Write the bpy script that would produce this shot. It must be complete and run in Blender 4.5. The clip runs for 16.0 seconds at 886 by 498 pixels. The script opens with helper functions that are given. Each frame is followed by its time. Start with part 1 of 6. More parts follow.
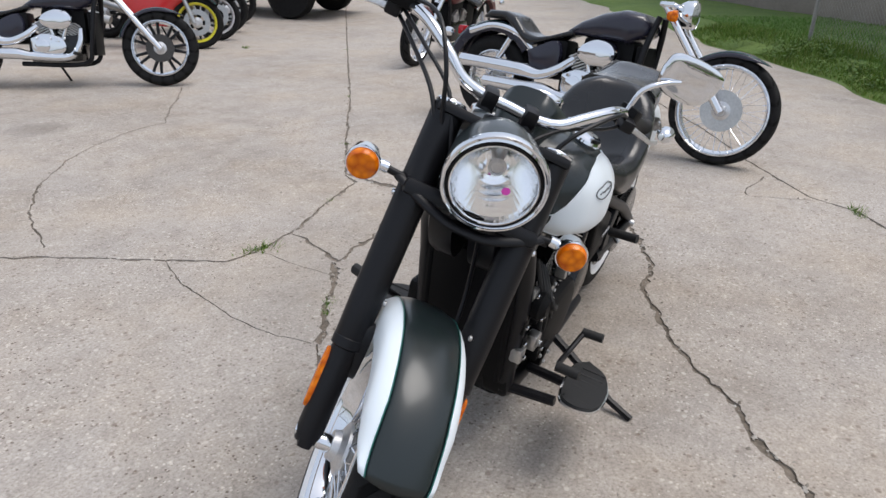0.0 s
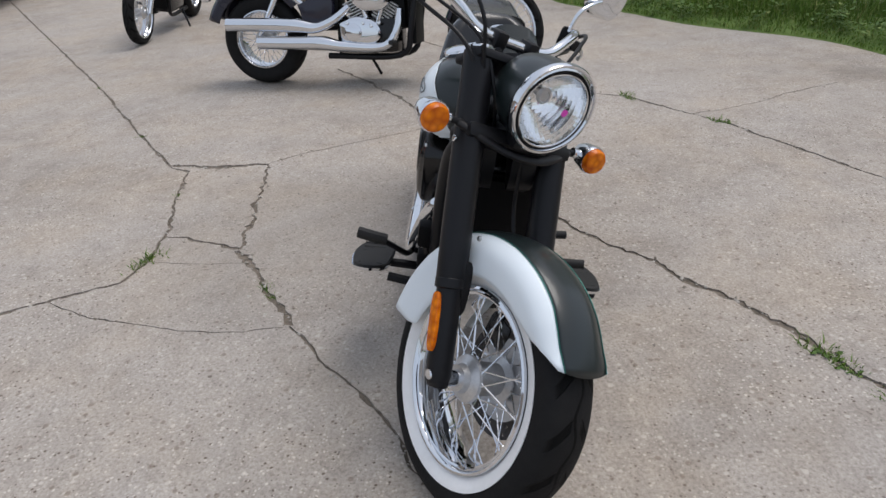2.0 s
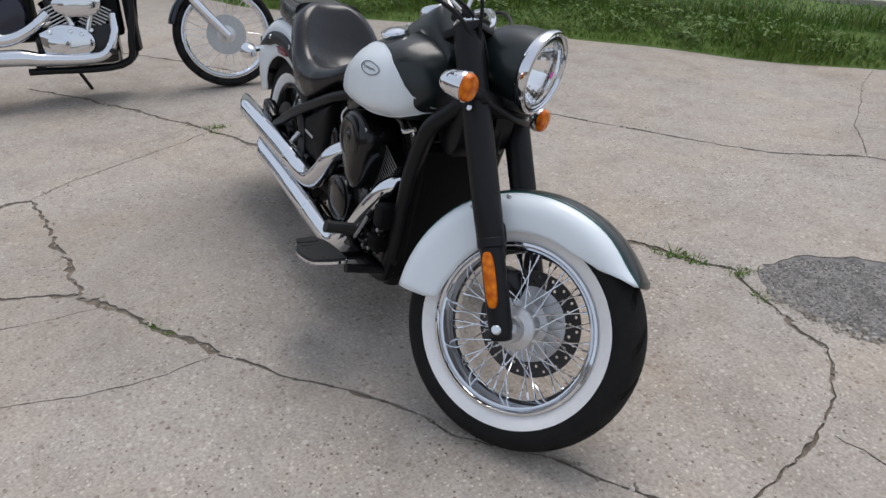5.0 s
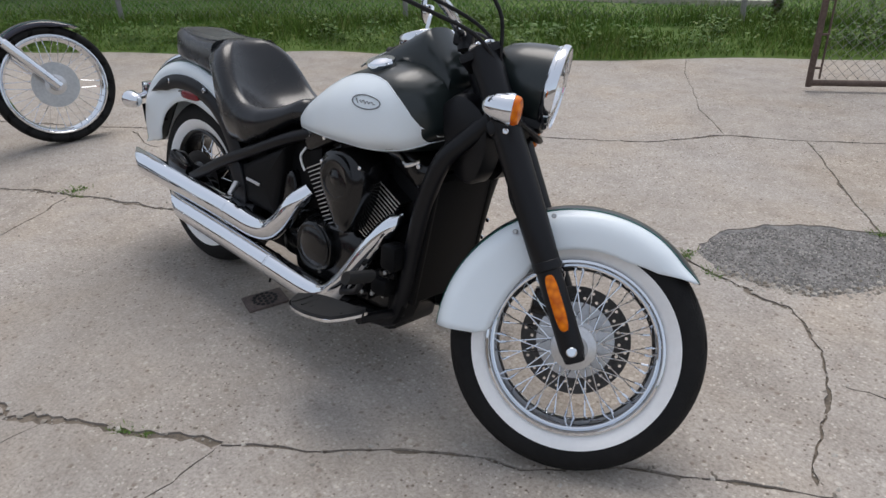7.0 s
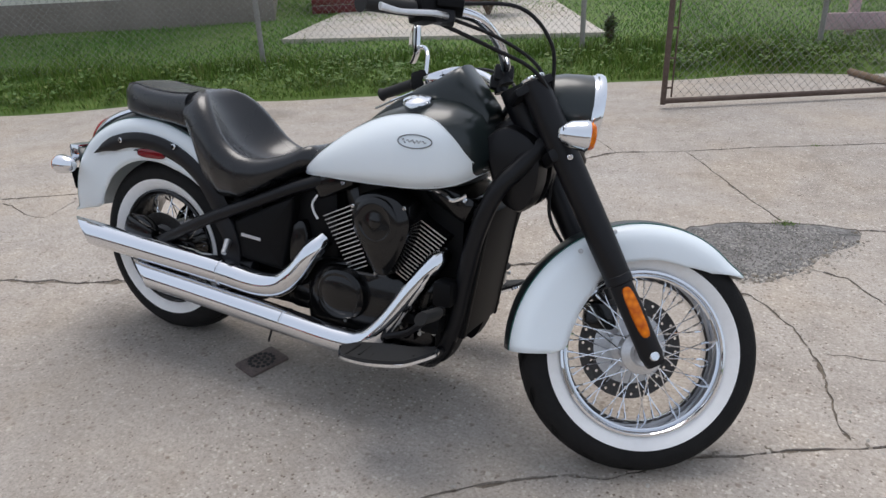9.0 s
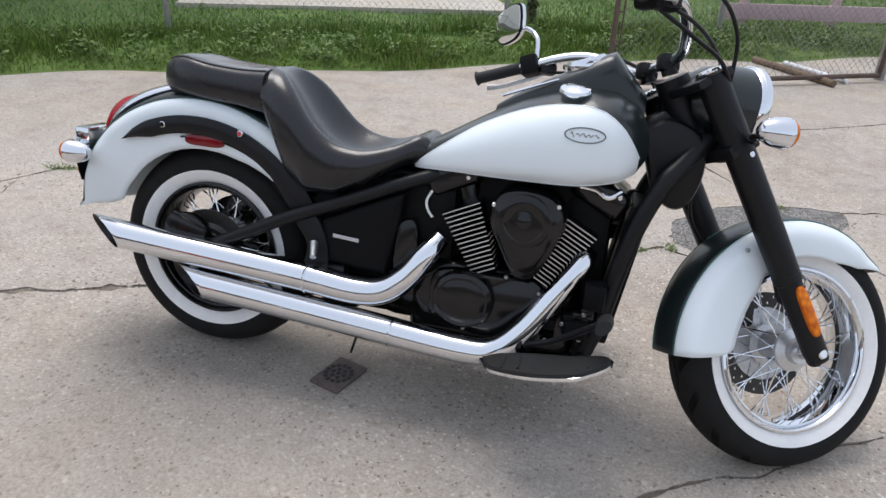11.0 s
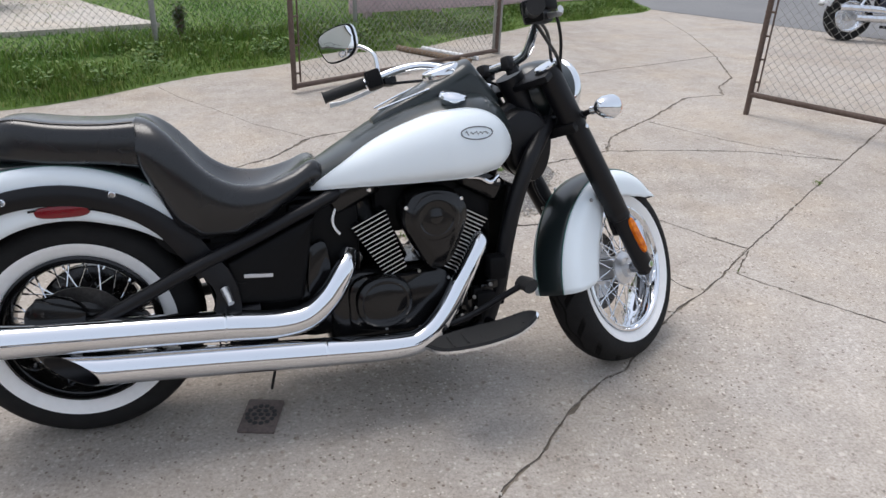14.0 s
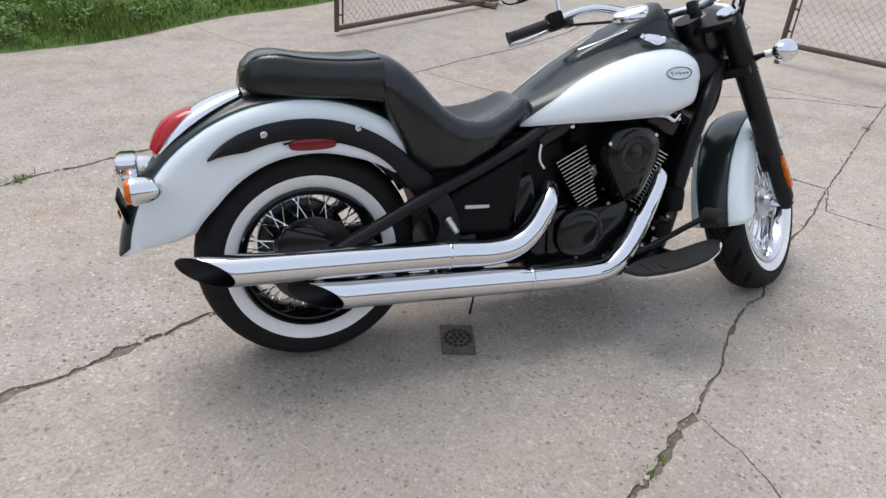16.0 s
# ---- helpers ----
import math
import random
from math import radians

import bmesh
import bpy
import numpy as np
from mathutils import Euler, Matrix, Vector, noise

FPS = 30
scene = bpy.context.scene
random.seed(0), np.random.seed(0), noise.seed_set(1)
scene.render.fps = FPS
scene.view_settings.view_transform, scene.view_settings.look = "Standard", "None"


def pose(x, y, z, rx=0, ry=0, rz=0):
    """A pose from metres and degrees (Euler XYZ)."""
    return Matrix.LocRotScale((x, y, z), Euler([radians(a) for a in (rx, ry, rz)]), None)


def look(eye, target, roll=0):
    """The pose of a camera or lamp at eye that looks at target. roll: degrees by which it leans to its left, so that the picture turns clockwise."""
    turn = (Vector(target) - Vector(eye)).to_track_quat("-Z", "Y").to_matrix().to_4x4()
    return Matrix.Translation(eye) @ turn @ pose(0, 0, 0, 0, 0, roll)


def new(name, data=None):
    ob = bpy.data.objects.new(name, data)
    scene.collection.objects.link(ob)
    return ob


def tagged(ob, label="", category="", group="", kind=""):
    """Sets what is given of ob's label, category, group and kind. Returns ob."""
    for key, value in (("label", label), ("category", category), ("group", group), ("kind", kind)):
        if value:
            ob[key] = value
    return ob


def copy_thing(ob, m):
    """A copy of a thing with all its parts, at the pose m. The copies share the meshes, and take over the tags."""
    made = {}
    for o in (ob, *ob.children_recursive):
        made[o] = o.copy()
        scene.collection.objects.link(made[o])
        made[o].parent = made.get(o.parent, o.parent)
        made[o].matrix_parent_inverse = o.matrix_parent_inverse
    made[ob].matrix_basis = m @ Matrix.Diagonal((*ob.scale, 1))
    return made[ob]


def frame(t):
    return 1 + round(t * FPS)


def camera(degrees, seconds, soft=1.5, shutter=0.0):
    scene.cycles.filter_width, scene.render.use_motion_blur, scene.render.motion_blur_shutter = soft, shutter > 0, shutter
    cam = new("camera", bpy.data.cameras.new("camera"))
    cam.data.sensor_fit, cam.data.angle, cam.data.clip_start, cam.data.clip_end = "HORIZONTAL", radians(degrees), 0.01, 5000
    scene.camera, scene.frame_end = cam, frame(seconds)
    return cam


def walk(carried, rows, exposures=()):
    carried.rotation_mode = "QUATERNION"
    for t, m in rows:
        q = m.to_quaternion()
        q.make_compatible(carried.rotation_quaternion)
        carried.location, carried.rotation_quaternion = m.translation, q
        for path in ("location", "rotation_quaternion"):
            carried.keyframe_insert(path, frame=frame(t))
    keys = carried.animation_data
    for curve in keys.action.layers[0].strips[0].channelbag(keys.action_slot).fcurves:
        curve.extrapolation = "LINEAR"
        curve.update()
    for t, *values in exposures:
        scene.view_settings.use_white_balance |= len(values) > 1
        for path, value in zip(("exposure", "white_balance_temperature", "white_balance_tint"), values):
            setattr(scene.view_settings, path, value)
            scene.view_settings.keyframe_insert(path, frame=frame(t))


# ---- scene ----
cam = camera(64.7, 16.0)
ROWS = [
    (0, (2.578, 0.687, 1.262), (1.029, -0.104, 0.495), 1.59),
    (0.5, (2.737, 0.575, 1.290), (1.116, -0.004, 0.485), -1.65),
    (1, (2.736, 0.421, 1.282), (1.088, 0.027, 0.423), -1.78),
    (1.5, (2.740, 0.209, 1.282), (1.079, -0.021, 0.390), -3.59),
    (2, (2.902, 0.014, 1.301), (1.225, -0.065, 0.412), -3.58),
    (2.5, (2.908, -0.136, 1.299), (1.245, -0.001, 0.390), 0.57),
    (3, (2.803, -0.304, 1.262), (1.160, -0.009, 0.355), -0.17),
    (3.5, (2.873, -0.471, 1.258), (1.271, -0.043, 0.330), 0.82),
    (3.7, (2.919, -0.535, 1.281), (1.352, -0.015, 0.342), 1.62),
    (5.8, (2.666, -1.040, 1.282), (1.250, -0.008, 0.316), -1.00),
    (6, (2.635, -1.088, 1.297), (1.303, 0.027, 0.305), 0.54),
    (6.5, (2.465, -1.108, 1.288), (1.235, 0.136, 0.319), -0.35),
    (7, (2.364, -1.221, 1.285), (1.144, 0.072, 0.369), -1.94),
    (7.5, (2.303, -1.438, 1.311), (1.184, -0.041, 0.418), -2.14),
    (8, (2.180, -1.473, 1.315), (1.229, 0.053, 0.439), 0.56),
    (8.5, (1.996, -1.468, 1.302), (1.125, 0.131, 0.474), -1.53),
    (9, (1.892, -1.573, 1.301), (1.055, 0.040, 0.466), -2.12),
    (9.5, (1.757, -1.713, 1.308), (1.053, -0.050, 0.449), -1.44),
    (10, (1.528, -1.677, 1.276), (0.944, 0.031, 0.415), 0.99),
    (10.2, (1.429, -1.665, 1.271), (0.869, 0.049, 0.405), 0.86),
    (12.3, (0.797, -1.855, 1.346), (0.928, -0.081, 0.432), 5.20),
    (12.5, (0.742, -1.912, 1.347), (1.012, -0.150, 0.441), 4.51),
    (13, (0.614, -1.908, 1.382), (1.077, -0.188, 0.473), 5.76),
    (13.5, (0.544, -1.803, 1.350), (1.107, -0.073, 0.520), 3.71),
    (14, (0.409, -1.803, 1.350), (0.976, -0.093, 0.481), 2.20),
    (14.5, (0.158, -1.883, 1.369), (0.757, -0.200, 0.470), 1.56),
    (15, (0.028, -1.809, 1.367), (0.675, -0.173, 0.415), 4.61),
    (15.5, (-0.108, -1.678, 1.328), (0.547, -0.024, 0.414), 3.19),
    (16, (-0.316, -1.706, 1.331), (0.361, -0.105, 0.342), 4.22),
]
walk(cam, [(t, look(eye, target, roll)) for t, eye, target, roll in ROWS],
     exposures=((0, 0.35), (0.5, 0.3), (1, 0.15), (2.5, 0.06), (3.5, 0.05), (6.5, 0.1), (8, 0.1), (9, 0.26), (9.5, 0.4), (10, 0.48), (12.5, 0.46), (13.5, 0.46), (16, 0.44)))
# world, sun
world = bpy.data.worlds.new("sky")
scene.world = world
world.use_nodes = True
wn = world.node_tree.nodes
sky = wn.new("ShaderNodeTexSky")
sky.sky_type, sky.sun_disc = "NISHITA", False
sky.sun_elevation, sky.sun_rotation = radians(66), radians(-33)
sky.air_density, sky.dust_density, sky.ozone_density = 1.0, 4.0, 1.0
soften = wn.new("ShaderNodeMix")
soften.data_type = "RGBA"
soften.inputs[0].default_value = 0.55
soften.inputs[7].default_value = (6.55, 7.05, 8.0, 1)
world.node_tree.links.new(sky.outputs[0], soften.inputs[6])
world.node_tree.links.new(soften.outputs[2], wn["Background"].inputs[0])
wn["Background"].inputs[1].default_value = 0.12
sun = new("sun", bpy.data.lights.new("sun", "SUN"))
sun.data.energy, sun.data.angle, sun.data.color = 1.35, radians(34), (1.0, 0.972, 0.958)
sun.matrix_world = look((0, 0, 0), (0.24, -0.37, -1.0))


# ---- materials ----
def material(name, color, rough=0.5, metal=0.0, coat=0.0, spec=0.5, coat_rough=0.06):
    m = bpy.data.materials.new(name)
    m.use_nodes = True
    b = m.node_tree.nodes["Principled BSDF"]
    b.inputs["Base Color"].default_value = (*color, 1)
    b.inputs["Roughness"].default_value = rough
    b.inputs["Metallic"].default_value = metal
    b.inputs["Coat Weight"].default_value = coat
    b.inputs["Coat Roughness"].default_value = coat_rough
    b.inputs["Specular IOR Level"].default_value = spec * 0.8
    return m


class Nodes:
    """A short way to add and join shader nodes of a material."""

    def __init__(self, m):
        self.t = m.node_tree
        self.b = self.t.nodes["Principled BSDF"]

    def add(self, kind, **values):
        n = self.t.nodes.new("ShaderNode" + kind)
        for k, v in values.items():
            if k.startswith("_"):
                n.inputs[int(k[1:])].default_value = v
        return n

    def join(self, a, b):
        self.t.links.new(a, b)

    def coords(self):
        return self.add("TexCoord").outputs["Object"]

    def noise(self, at, scale, detail=4.0, rough=0.55):
        n = self.add("TexNoise")
        n.inputs["Scale"].default_value, n.inputs["Detail"].default_value, n.inputs["Roughness"].default_value = scale, detail, rough
        self.join(at, n.inputs["Vector"])
        return n.outputs["Fac"]

    def ramp(self, fac, *stops):
        n = self.add("ValToRGB")
        while len(n.color_ramp.elements) < len(stops):
            n.color_ramp.elements.new(0.5)
        for e, (at, c) in zip(n.color_ramp.elements, stops):
            e.position, e.color = at, (*c, 1) if len(c) == 3 else c
        self.join(fac, n.inputs[0])
        return n.outputs[0]

    def mix(self, fac, a, b, how="MIX"):
        n = self.add("Mix")
        n.data_type, n.blend_type = "RGBA", how
        for socket, v in ((n.inputs[0], fac), (n.inputs[6], a), (n.inputs[7], b)):
            if isinstance(v, (int, float)):
                socket.default_value = v
            elif isinstance(v, tuple):
                socket.default_value = (*v, 1)
            else:
                self.join(v, socket)
        return n.outputs[2]

    def math(self, how, a, b=0.0):
        n = self.add("Math")
        n.operation = how
        for socket, v in zip(n.inputs, (a, b)):
            if isinstance(v, (int, float)):
                socket.default_value = v
            else:
                self.join(v, socket)
        return n.outputs[0]

    def bump(self, height, strength=0.3, distance=0.002):
        n = self.add("Bump")
        n.inputs["Strength"].default_value, n.inputs["Distance"].default_value = strength, distance
        self.join(height, n.inputs["Height"])
        self.join(n.outputs[0], self.b.inputs["Normal"])

    def color(self, c):
        self.join(c, self.b.inputs["Base Color"])

    def rough(self, r):
        self.join(r, self.b.inputs["Roughness"])


def grainy(name, c1, c2, rough=0.6, metal=0.0, scale=30.0, bump=0.2, depth=0.001, coat=0.0, big=2.0, spec=0.5, coat_rough=0.06):
    """A surface of two mottled tones with fine relief."""
    m = material(name, c1, rough, metal, coat, spec, coat_rough)
    n = Nodes(m)
    at = n.coords()
    fine, wide = n.noise(at, scale, 5), n.noise(at, big, 3)
    both = n.math("ADD", n.math("MULTIPLY", fine, 0.5), n.math("MULTIPLY", wide, 0.5))
    n.color(n.ramp(both, (0.35, c1), (0.65, c2)))
    n.rough(n.math("ADD", n.math("MULTIPLY", wide, 0.2), rough - 0.1))
    if bump:
        n.bump(fine, bump, depth)
    return m


def concrete_material(name, dark, light, tint):
    m = material(name, light, 0.9, spec=0.25)
    n = Nodes(m)
    at = n.add("NewGeometry").outputs["Position"]
    wide, mid, fine = n.noise(at, 0.55, 5, 0.6), n.noise(at, 5.0, 6, 0.65), n.noise(at, 70.0, 3)
    base = n.ramp(n.math("ADD", n.math("MULTIPLY", wide, 0.55), n.math("MULTIPLY", mid, 0.45)), (0.36, dark), (0.5, light), (0.68, tint))
    # exposed aggregate: small dark and pale stones
    cells = n.add("TexVoronoi")
    cells.inputs["Scale"].default_value = 120.0
    n.join(at, cells.inputs["Vector"])
    stone = n.add("SeparateColor")
    n.join(cells.outputs["Color"], stone.inputs[0])
    inside = n.ramp(n.math("SUBTRACT", cells.outputs["Distance"], n.math("MULTIPLY", stone.outputs[2], 0.3)), (0.12, (1, 1, 1)), (0.30, (0, 0, 0)))
    darkstone = n.math("MULTIPLY", inside, n.math("GREATER_THAN", stone.outputs[0], 0.885))
    palestone = n.math("MULTIPLY", inside, n.math("GREATER_THAN", stone.outputs[1], 0.81))
    patches = n.ramp(n.noise(at, 1.7, 3), (0.38, (0.35, 0.35, 0.35)), (0.6, (0.95, 0.95, 0.95)))
    grain = n.noise(at, 95.0, 5, 0.75)
    base = n.mix(1.0, base, n.ramp(grain, (0.34, (0.70, 0.69, 0.67)), (0.5, (1.0, 1.0, 1.0)), (0.66, (1.22, 1.22, 1.21))), "MULTIPLY")
    blotch = n.noise(at, 24.0, 5, 0.7)
    base = n.mix(1.0, base, n.ramp(blotch, (0.36, (0.92, 0.915, 0.905)), (0.62, (1.06, 1.06, 1.06))), "MULTIPLY")
    base = n.mix(n.math("MULTIPLY", darkstone, patches), base, (0.13, 0.105, 0.085))
    base = n.mix(n.math("MULTIPLY", palestone, n.math("MULTIPLY", patches, 0.8)), base, (0.62, 0.58, 0.52))
    # scattered larger pebbles, and slow drifts from warm to cool
    pebbles = n.add("TexVoronoi")
    pebbles.inputs["Scale"].default_value = 48.0
    n.join(at, pebbles.inputs["Vector"])
    tone = n.add("SeparateColor")
    n.join(pebbles.outputs["Color"], tone.inputs[0])
    body = n.ramp(n.math("SUBTRACT", pebbles.outputs["Distance"], n.math("MULTIPLY", tone.outputs[2], 0.25)), (0.05, (1, 1, 1)), (0.22, (0, 0, 0)))
    base = n.mix(n.math("MULTIPLY", n.math("MULTIPLY", body, n.math("GREATER_THAN", tone.outputs[0], 0.86)), 0.55), base, (0.17, 0.135, 0.105))
    base = n.mix(n.math("MULTIPLY", n.math("MULTIPLY", body, n.math("GREATER_THAN", tone.outputs[1], 0.86)), 0.5), base, (0.60, 0.57, 0.52))
    drift = n.noise(at, 1.4, 4, 0.6)
    base = n.mix(1.0, base, n.ramp(drift, (0.36, (1.03, 1.0, 0.955)), (0.5, (1.0, 1.0, 1.0)), (0.66, (0.97, 0.985, 1.01))), "MULTIPLY")
    # rare larger pits and old oil spots
    pits = n.add("TexVoronoi")
    pits.inputs["Scale"].default_value = 9.0
    n.join(at, pits.inputs["Vector"])
    psel = n.add("SeparateColor")
    n.join(pits.outputs["Color"], psel.inputs[0])
    pit = n.math("MULTIPLY", n.math("LESS_THAN", pits.outputs["Distance"], n.math("MULTIPLY", psel.outputs[1], 0.09)), n.math("GREATER_THAN", psel.outputs[0], 0.55))
    base = n.mix(n.math("MULTIPLY", pit, 0.7), base, (0.11, 0.09, 0.075))
    stain = n.ramp(n.noise(at, 1.1, 2, 0.4), (0.6, (0, 0, 0)), (0.78, (0.25, 0.25, 0.25)))
    base = n.mix(stain, base, (0.2, 0.18, 0.155))
    # brownish water marks with ragged outlines, and faint dark scuffs
    mark = n.ramp(n.noise(at, 3.1, 7, 0.72), (0.54, (0, 0, 0)), (0.66, (0.2, 0.2, 0.2)))
    base = n.mix(mark, base, (0.235, 0.195, 0.15))
    scuff = n.ramp(n.noise(at, 14.0, 6, 0.75), (0.56, (0, 0, 0)), (0.68, (0.3, 0.3, 0.3)))
    base = n.mix(scuff, base, (0.19, 0.17, 0.15))
    # old oil stains, and two broad darker patches by the cruiser
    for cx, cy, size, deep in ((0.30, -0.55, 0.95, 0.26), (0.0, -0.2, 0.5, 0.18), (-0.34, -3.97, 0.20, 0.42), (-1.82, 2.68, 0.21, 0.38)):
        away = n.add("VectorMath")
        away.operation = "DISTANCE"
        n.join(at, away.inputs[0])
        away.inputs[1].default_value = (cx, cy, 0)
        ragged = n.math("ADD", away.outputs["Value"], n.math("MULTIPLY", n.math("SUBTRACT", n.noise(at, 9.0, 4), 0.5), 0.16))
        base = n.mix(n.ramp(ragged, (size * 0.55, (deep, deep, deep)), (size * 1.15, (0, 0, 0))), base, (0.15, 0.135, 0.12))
    # each slab a little different
    each = n.add("ObjectInfo").outputs["Random"]
    base = n.mix(1.0, base, n.ramp(each, (0.0, (0.93, 0.92, 0.93)), (1.0, (1.08, 1.045, 1.0))), "MULTIPLY")
    n.color(base)
    height = n.math("ADD", n.math("MULTIPLY", fine, 0.6), n.math("MULTIPLY", n.noise(at, 220.0, 2), 0.4))
    height = n.math("SUBTRACT", height, n.math("MULTIPLY", pit, 1.0))
    n.bump(height, 0.55, 0.003)
    return m


def paint_material(name, color, flake, rough, coat):
    m = material(name, color, rough, 0.0, coat, 0.40, coat_rough=0.17)
    n = Nodes(m)
    at = n.coords()
    n.color(n.mix(n.math("MULTIPLY", n.noise(at, 900.0, 1), 0.6), color, flake))
    n.rough(n.math("ADD", n.math("MULTIPLY", n.noise(at, 6.0, 3), 0.12), rough - 0.06))
    return m


def tyre_material(name, turns=34.0, slant=9.0):
    """Black rubber with grooves across the tread."""
    m = material(name, (0.010, 0.010, 0.0105), 0.7, spec=0.16)
    n = Nodes(m)
    at = n.coords()
    axes = n.add("SeparateXYZ")
    n.join(at, axes.inputs[0])
    turn = n.math("ARCTAN2", axes.outputs[2], axes.outputs[0])
    side = n.math("ABSOLUTE", axes.outputs[1])
    phase = n.math("ADD", n.math("MULTIPLY", turn, turns / 2), n.math("MULTIPLY", side, slant * 8))
    wave = n.math("SINE", phase)
    groove = n.ramp(wave, (0.66, (0, 0, 0)), (0.80, (1, 1, 1)))
    reach = n.ramp(side, (0.011, (0, 0, 0)), (0.016, (1, 1, 1)), (0.045, (1, 1, 1)), (0.052, (0, 0, 0)))
    tread = n.math("MULTIPLY", groove, reach)
    middle = n.math("LESS_THAN", n.math("ABSOLUTE", n.math("ADD", axes.outputs[1], n.math("MULTIPLY", n.math("SINE", n.math("MULTIPLY", turn, turns / 2)), 0.007))), 0.0036)
    both = n.math("MAXIMUM", tread, middle)
    # grooves get a darker colour, painting in the shade of their recesses
    n.color(n.mix(both, n.mix(n.noise(at, 25.0, 4), (0.009, 0.009, 0.0095), (0.020, 0.0195, 0.019)), (0.0025, 0.0025, 0.0025)))
    n.bump(n.math("SUBTRACT", n.math("MULTIPLY", n.noise(at, 150.0, 3), 0.15), both), 1.0, 0.008)
    return m


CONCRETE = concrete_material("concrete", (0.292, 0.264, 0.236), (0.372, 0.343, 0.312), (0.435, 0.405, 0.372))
CONCRETE_PALE = concrete_material("pale_concrete", (0.40, 0.375, 0.34), (0.48, 0.455, 0.415), (0.55, 0.52, 0.48))
SOIL = grainy("soil", (0.085, 0.070, 0.054), (0.24, 0.20, 0.16), 0.95, scale=60, bump=0.8, depth=0.006, big=9)
ASPHALT = grainy("asphalt", (0.085, 0.082, 0.08), (0.30, 0.29, 0.275), 0.95, scale=60, bump=1.0, depth=0.014, big=11)
STREET = grainy("street_asphalt", (0.15, 0.15, 0.155), (0.2, 0.2, 0.2), 0.9, scale=40, bump=0.4, depth=0.004, big=0.6)
TURF = grainy("turf", (0.065, 0.12, 0.02), (0.13, 0.19, 0.045), 0.95, scale=14, bump=0.6, depth=0.02, big=1.2)
WHITE = paint_material("pearl_white_paint", (0.77, 0.835, 0.87), (0.83, 0.885, 0.915), 0.38, 0.3)
GREENBLACK = paint_material("dark_green_black_paint", (0.007, 0.012, 0.012), (0.018, 0.026, 0.028), 0.36, 0.48)
TEAL = material("teal_pinstripe", (0.02, 0.13, 0.11), 0.35, 0.3)
SATIN = grainy("satin_black_powder_coat", (0.0038, 0.0038, 0.0048), (0.007, 0.007, 0.009), 0.42, scale=400, bump=0.08, depth=0.0004, spec=0.36)
ENGINE = grainy("gloss_black_engine_paint", (0.003, 0.003, 0.0033), (0.006, 0.006, 0.0064), 0.2, scale=120, bump=0.05, depth=0.0005, coat=0.25, spec=0.4)
PLASTIC = grainy("black_plastic", (0.004, 0.004, 0.0043), (0.008, 0.008, 0.0085), 0.5, scale=300, bump=0.15, depth=0.0004, spec=0.13)
VINYL = grainy("black_vinyl", (0.0065, 0.007, 0.008), (0.012, 0.0125, 0.014), 0.28, scale=260, bump=0.2, depth=0.0006, coat=0.6, big=5, spec=0.28, coat_rough=0.2)
RUBBER = tyre_material("tyre_rubber")
GRIP = grainy("black_rubber", (0.010, 0.010, 0.010), (0.018, 0.018, 0.018), 0.65, scale=200, bump=0.3, depth=0.0008)
WALLWHITE = grainy("whitewall_rubber", (0.83, 0.825, 0.81), (0.90, 0.895, 0.885), 0.6, scale=60, bump=0.05, big=7)
CHROME = material("chrome", (0.76, 0.78, 0.81), 0.05, 1.0)
chrome_nodes = Nodes(CHROME)
chrome_nodes.rough(chrome_nodes.math("ADD", chrome_nodes.math("MULTIPLY", chrome_nodes.noise(chrome_nodes.coords(), 7.0, 4), 0.07), 0.015))
ALU = grainy("cast_aluminium", (0.52, 0.52, 0.53), (0.68, 0.68, 0.68), 0.38, 0.85, scale=140, bump=0.1, depth=0.0006)
STEEL = grainy("brushed_steel", (0.4, 0.4, 0.4), (0.55, 0.55, 0.54), 0.34, 0.95, scale=90, bump=0.05)
RUST = grainy("rusty_iron", (0.075, 0.06, 0.056), (0.16, 0.125, 0.11), 0.85, scale=110, bump=0.5, depth=0.002, big=20)
GALV = grainy("weathered_galvanised_steel", (0.22, 0.215, 0.20), (0.36, 0.35, 0.33), 0.7, 0.3, scale=60, bump=0.2, big=4)
RUSTPIPE = grainy("rust_brown_pipe", (0.075, 0.05, 0.04), (0.15, 0.11, 0.09), 0.8, 0.1, scale=70, bump=0.3, depth=0.001, big=6)
MIRROR = material("mirror_glass", (0.8, 0.82, 0.84), 0.02, 1.0)
AMBER = material("amber_lens", (0.75, 0.18, 0.002), 0.22, 0.0, 0.15, 0.3)
an = Nodes(AMBER)
facets = an.add("TexVoronoi")
facets.inputs["Scale"].default_value = 55.0
an.join(an.coords(), facets.inputs["Vector"])
an.color(an.ramp(facets.outputs["Distance"], (0.1, (0.86, 0.24, 0.003)), (0.8, (0.50, 0.085, 0.001))))
an.bump(facets.outputs["Distance"], 0.4, 0.004)
DISC = grainy("dark_brake_steel", (0.045, 0.042, 0.040), (0.09, 0.085, 0.08), 0.45, 0.7, scale=120, bump=0.05)
REDREFLECTOR = material("dark_red_reflector", (0.17, 0.003, 0.008), 0.14, 0.0, 0.3)
REDLENS = material("red_lens", (0.40, 0.005, 0.014), 0.16, 0.0, 0.3)
GREYINK = material("grey_emblem_ink", (0.14, 0.15, 0.16), 0.4)
SILVER = material("silver_emblem", (0.6, 0.6, 0.62), 0.35, 0.4)
MAGENTA = material("magenta_sticker", (0.75, 0.08, 0.5), 0.6)
TAG = material("yellow_plate", (0.55, 0.33, 0.02), 0.6)
GLASS = material("clear_glass", (1, 1, 1), 0.02)
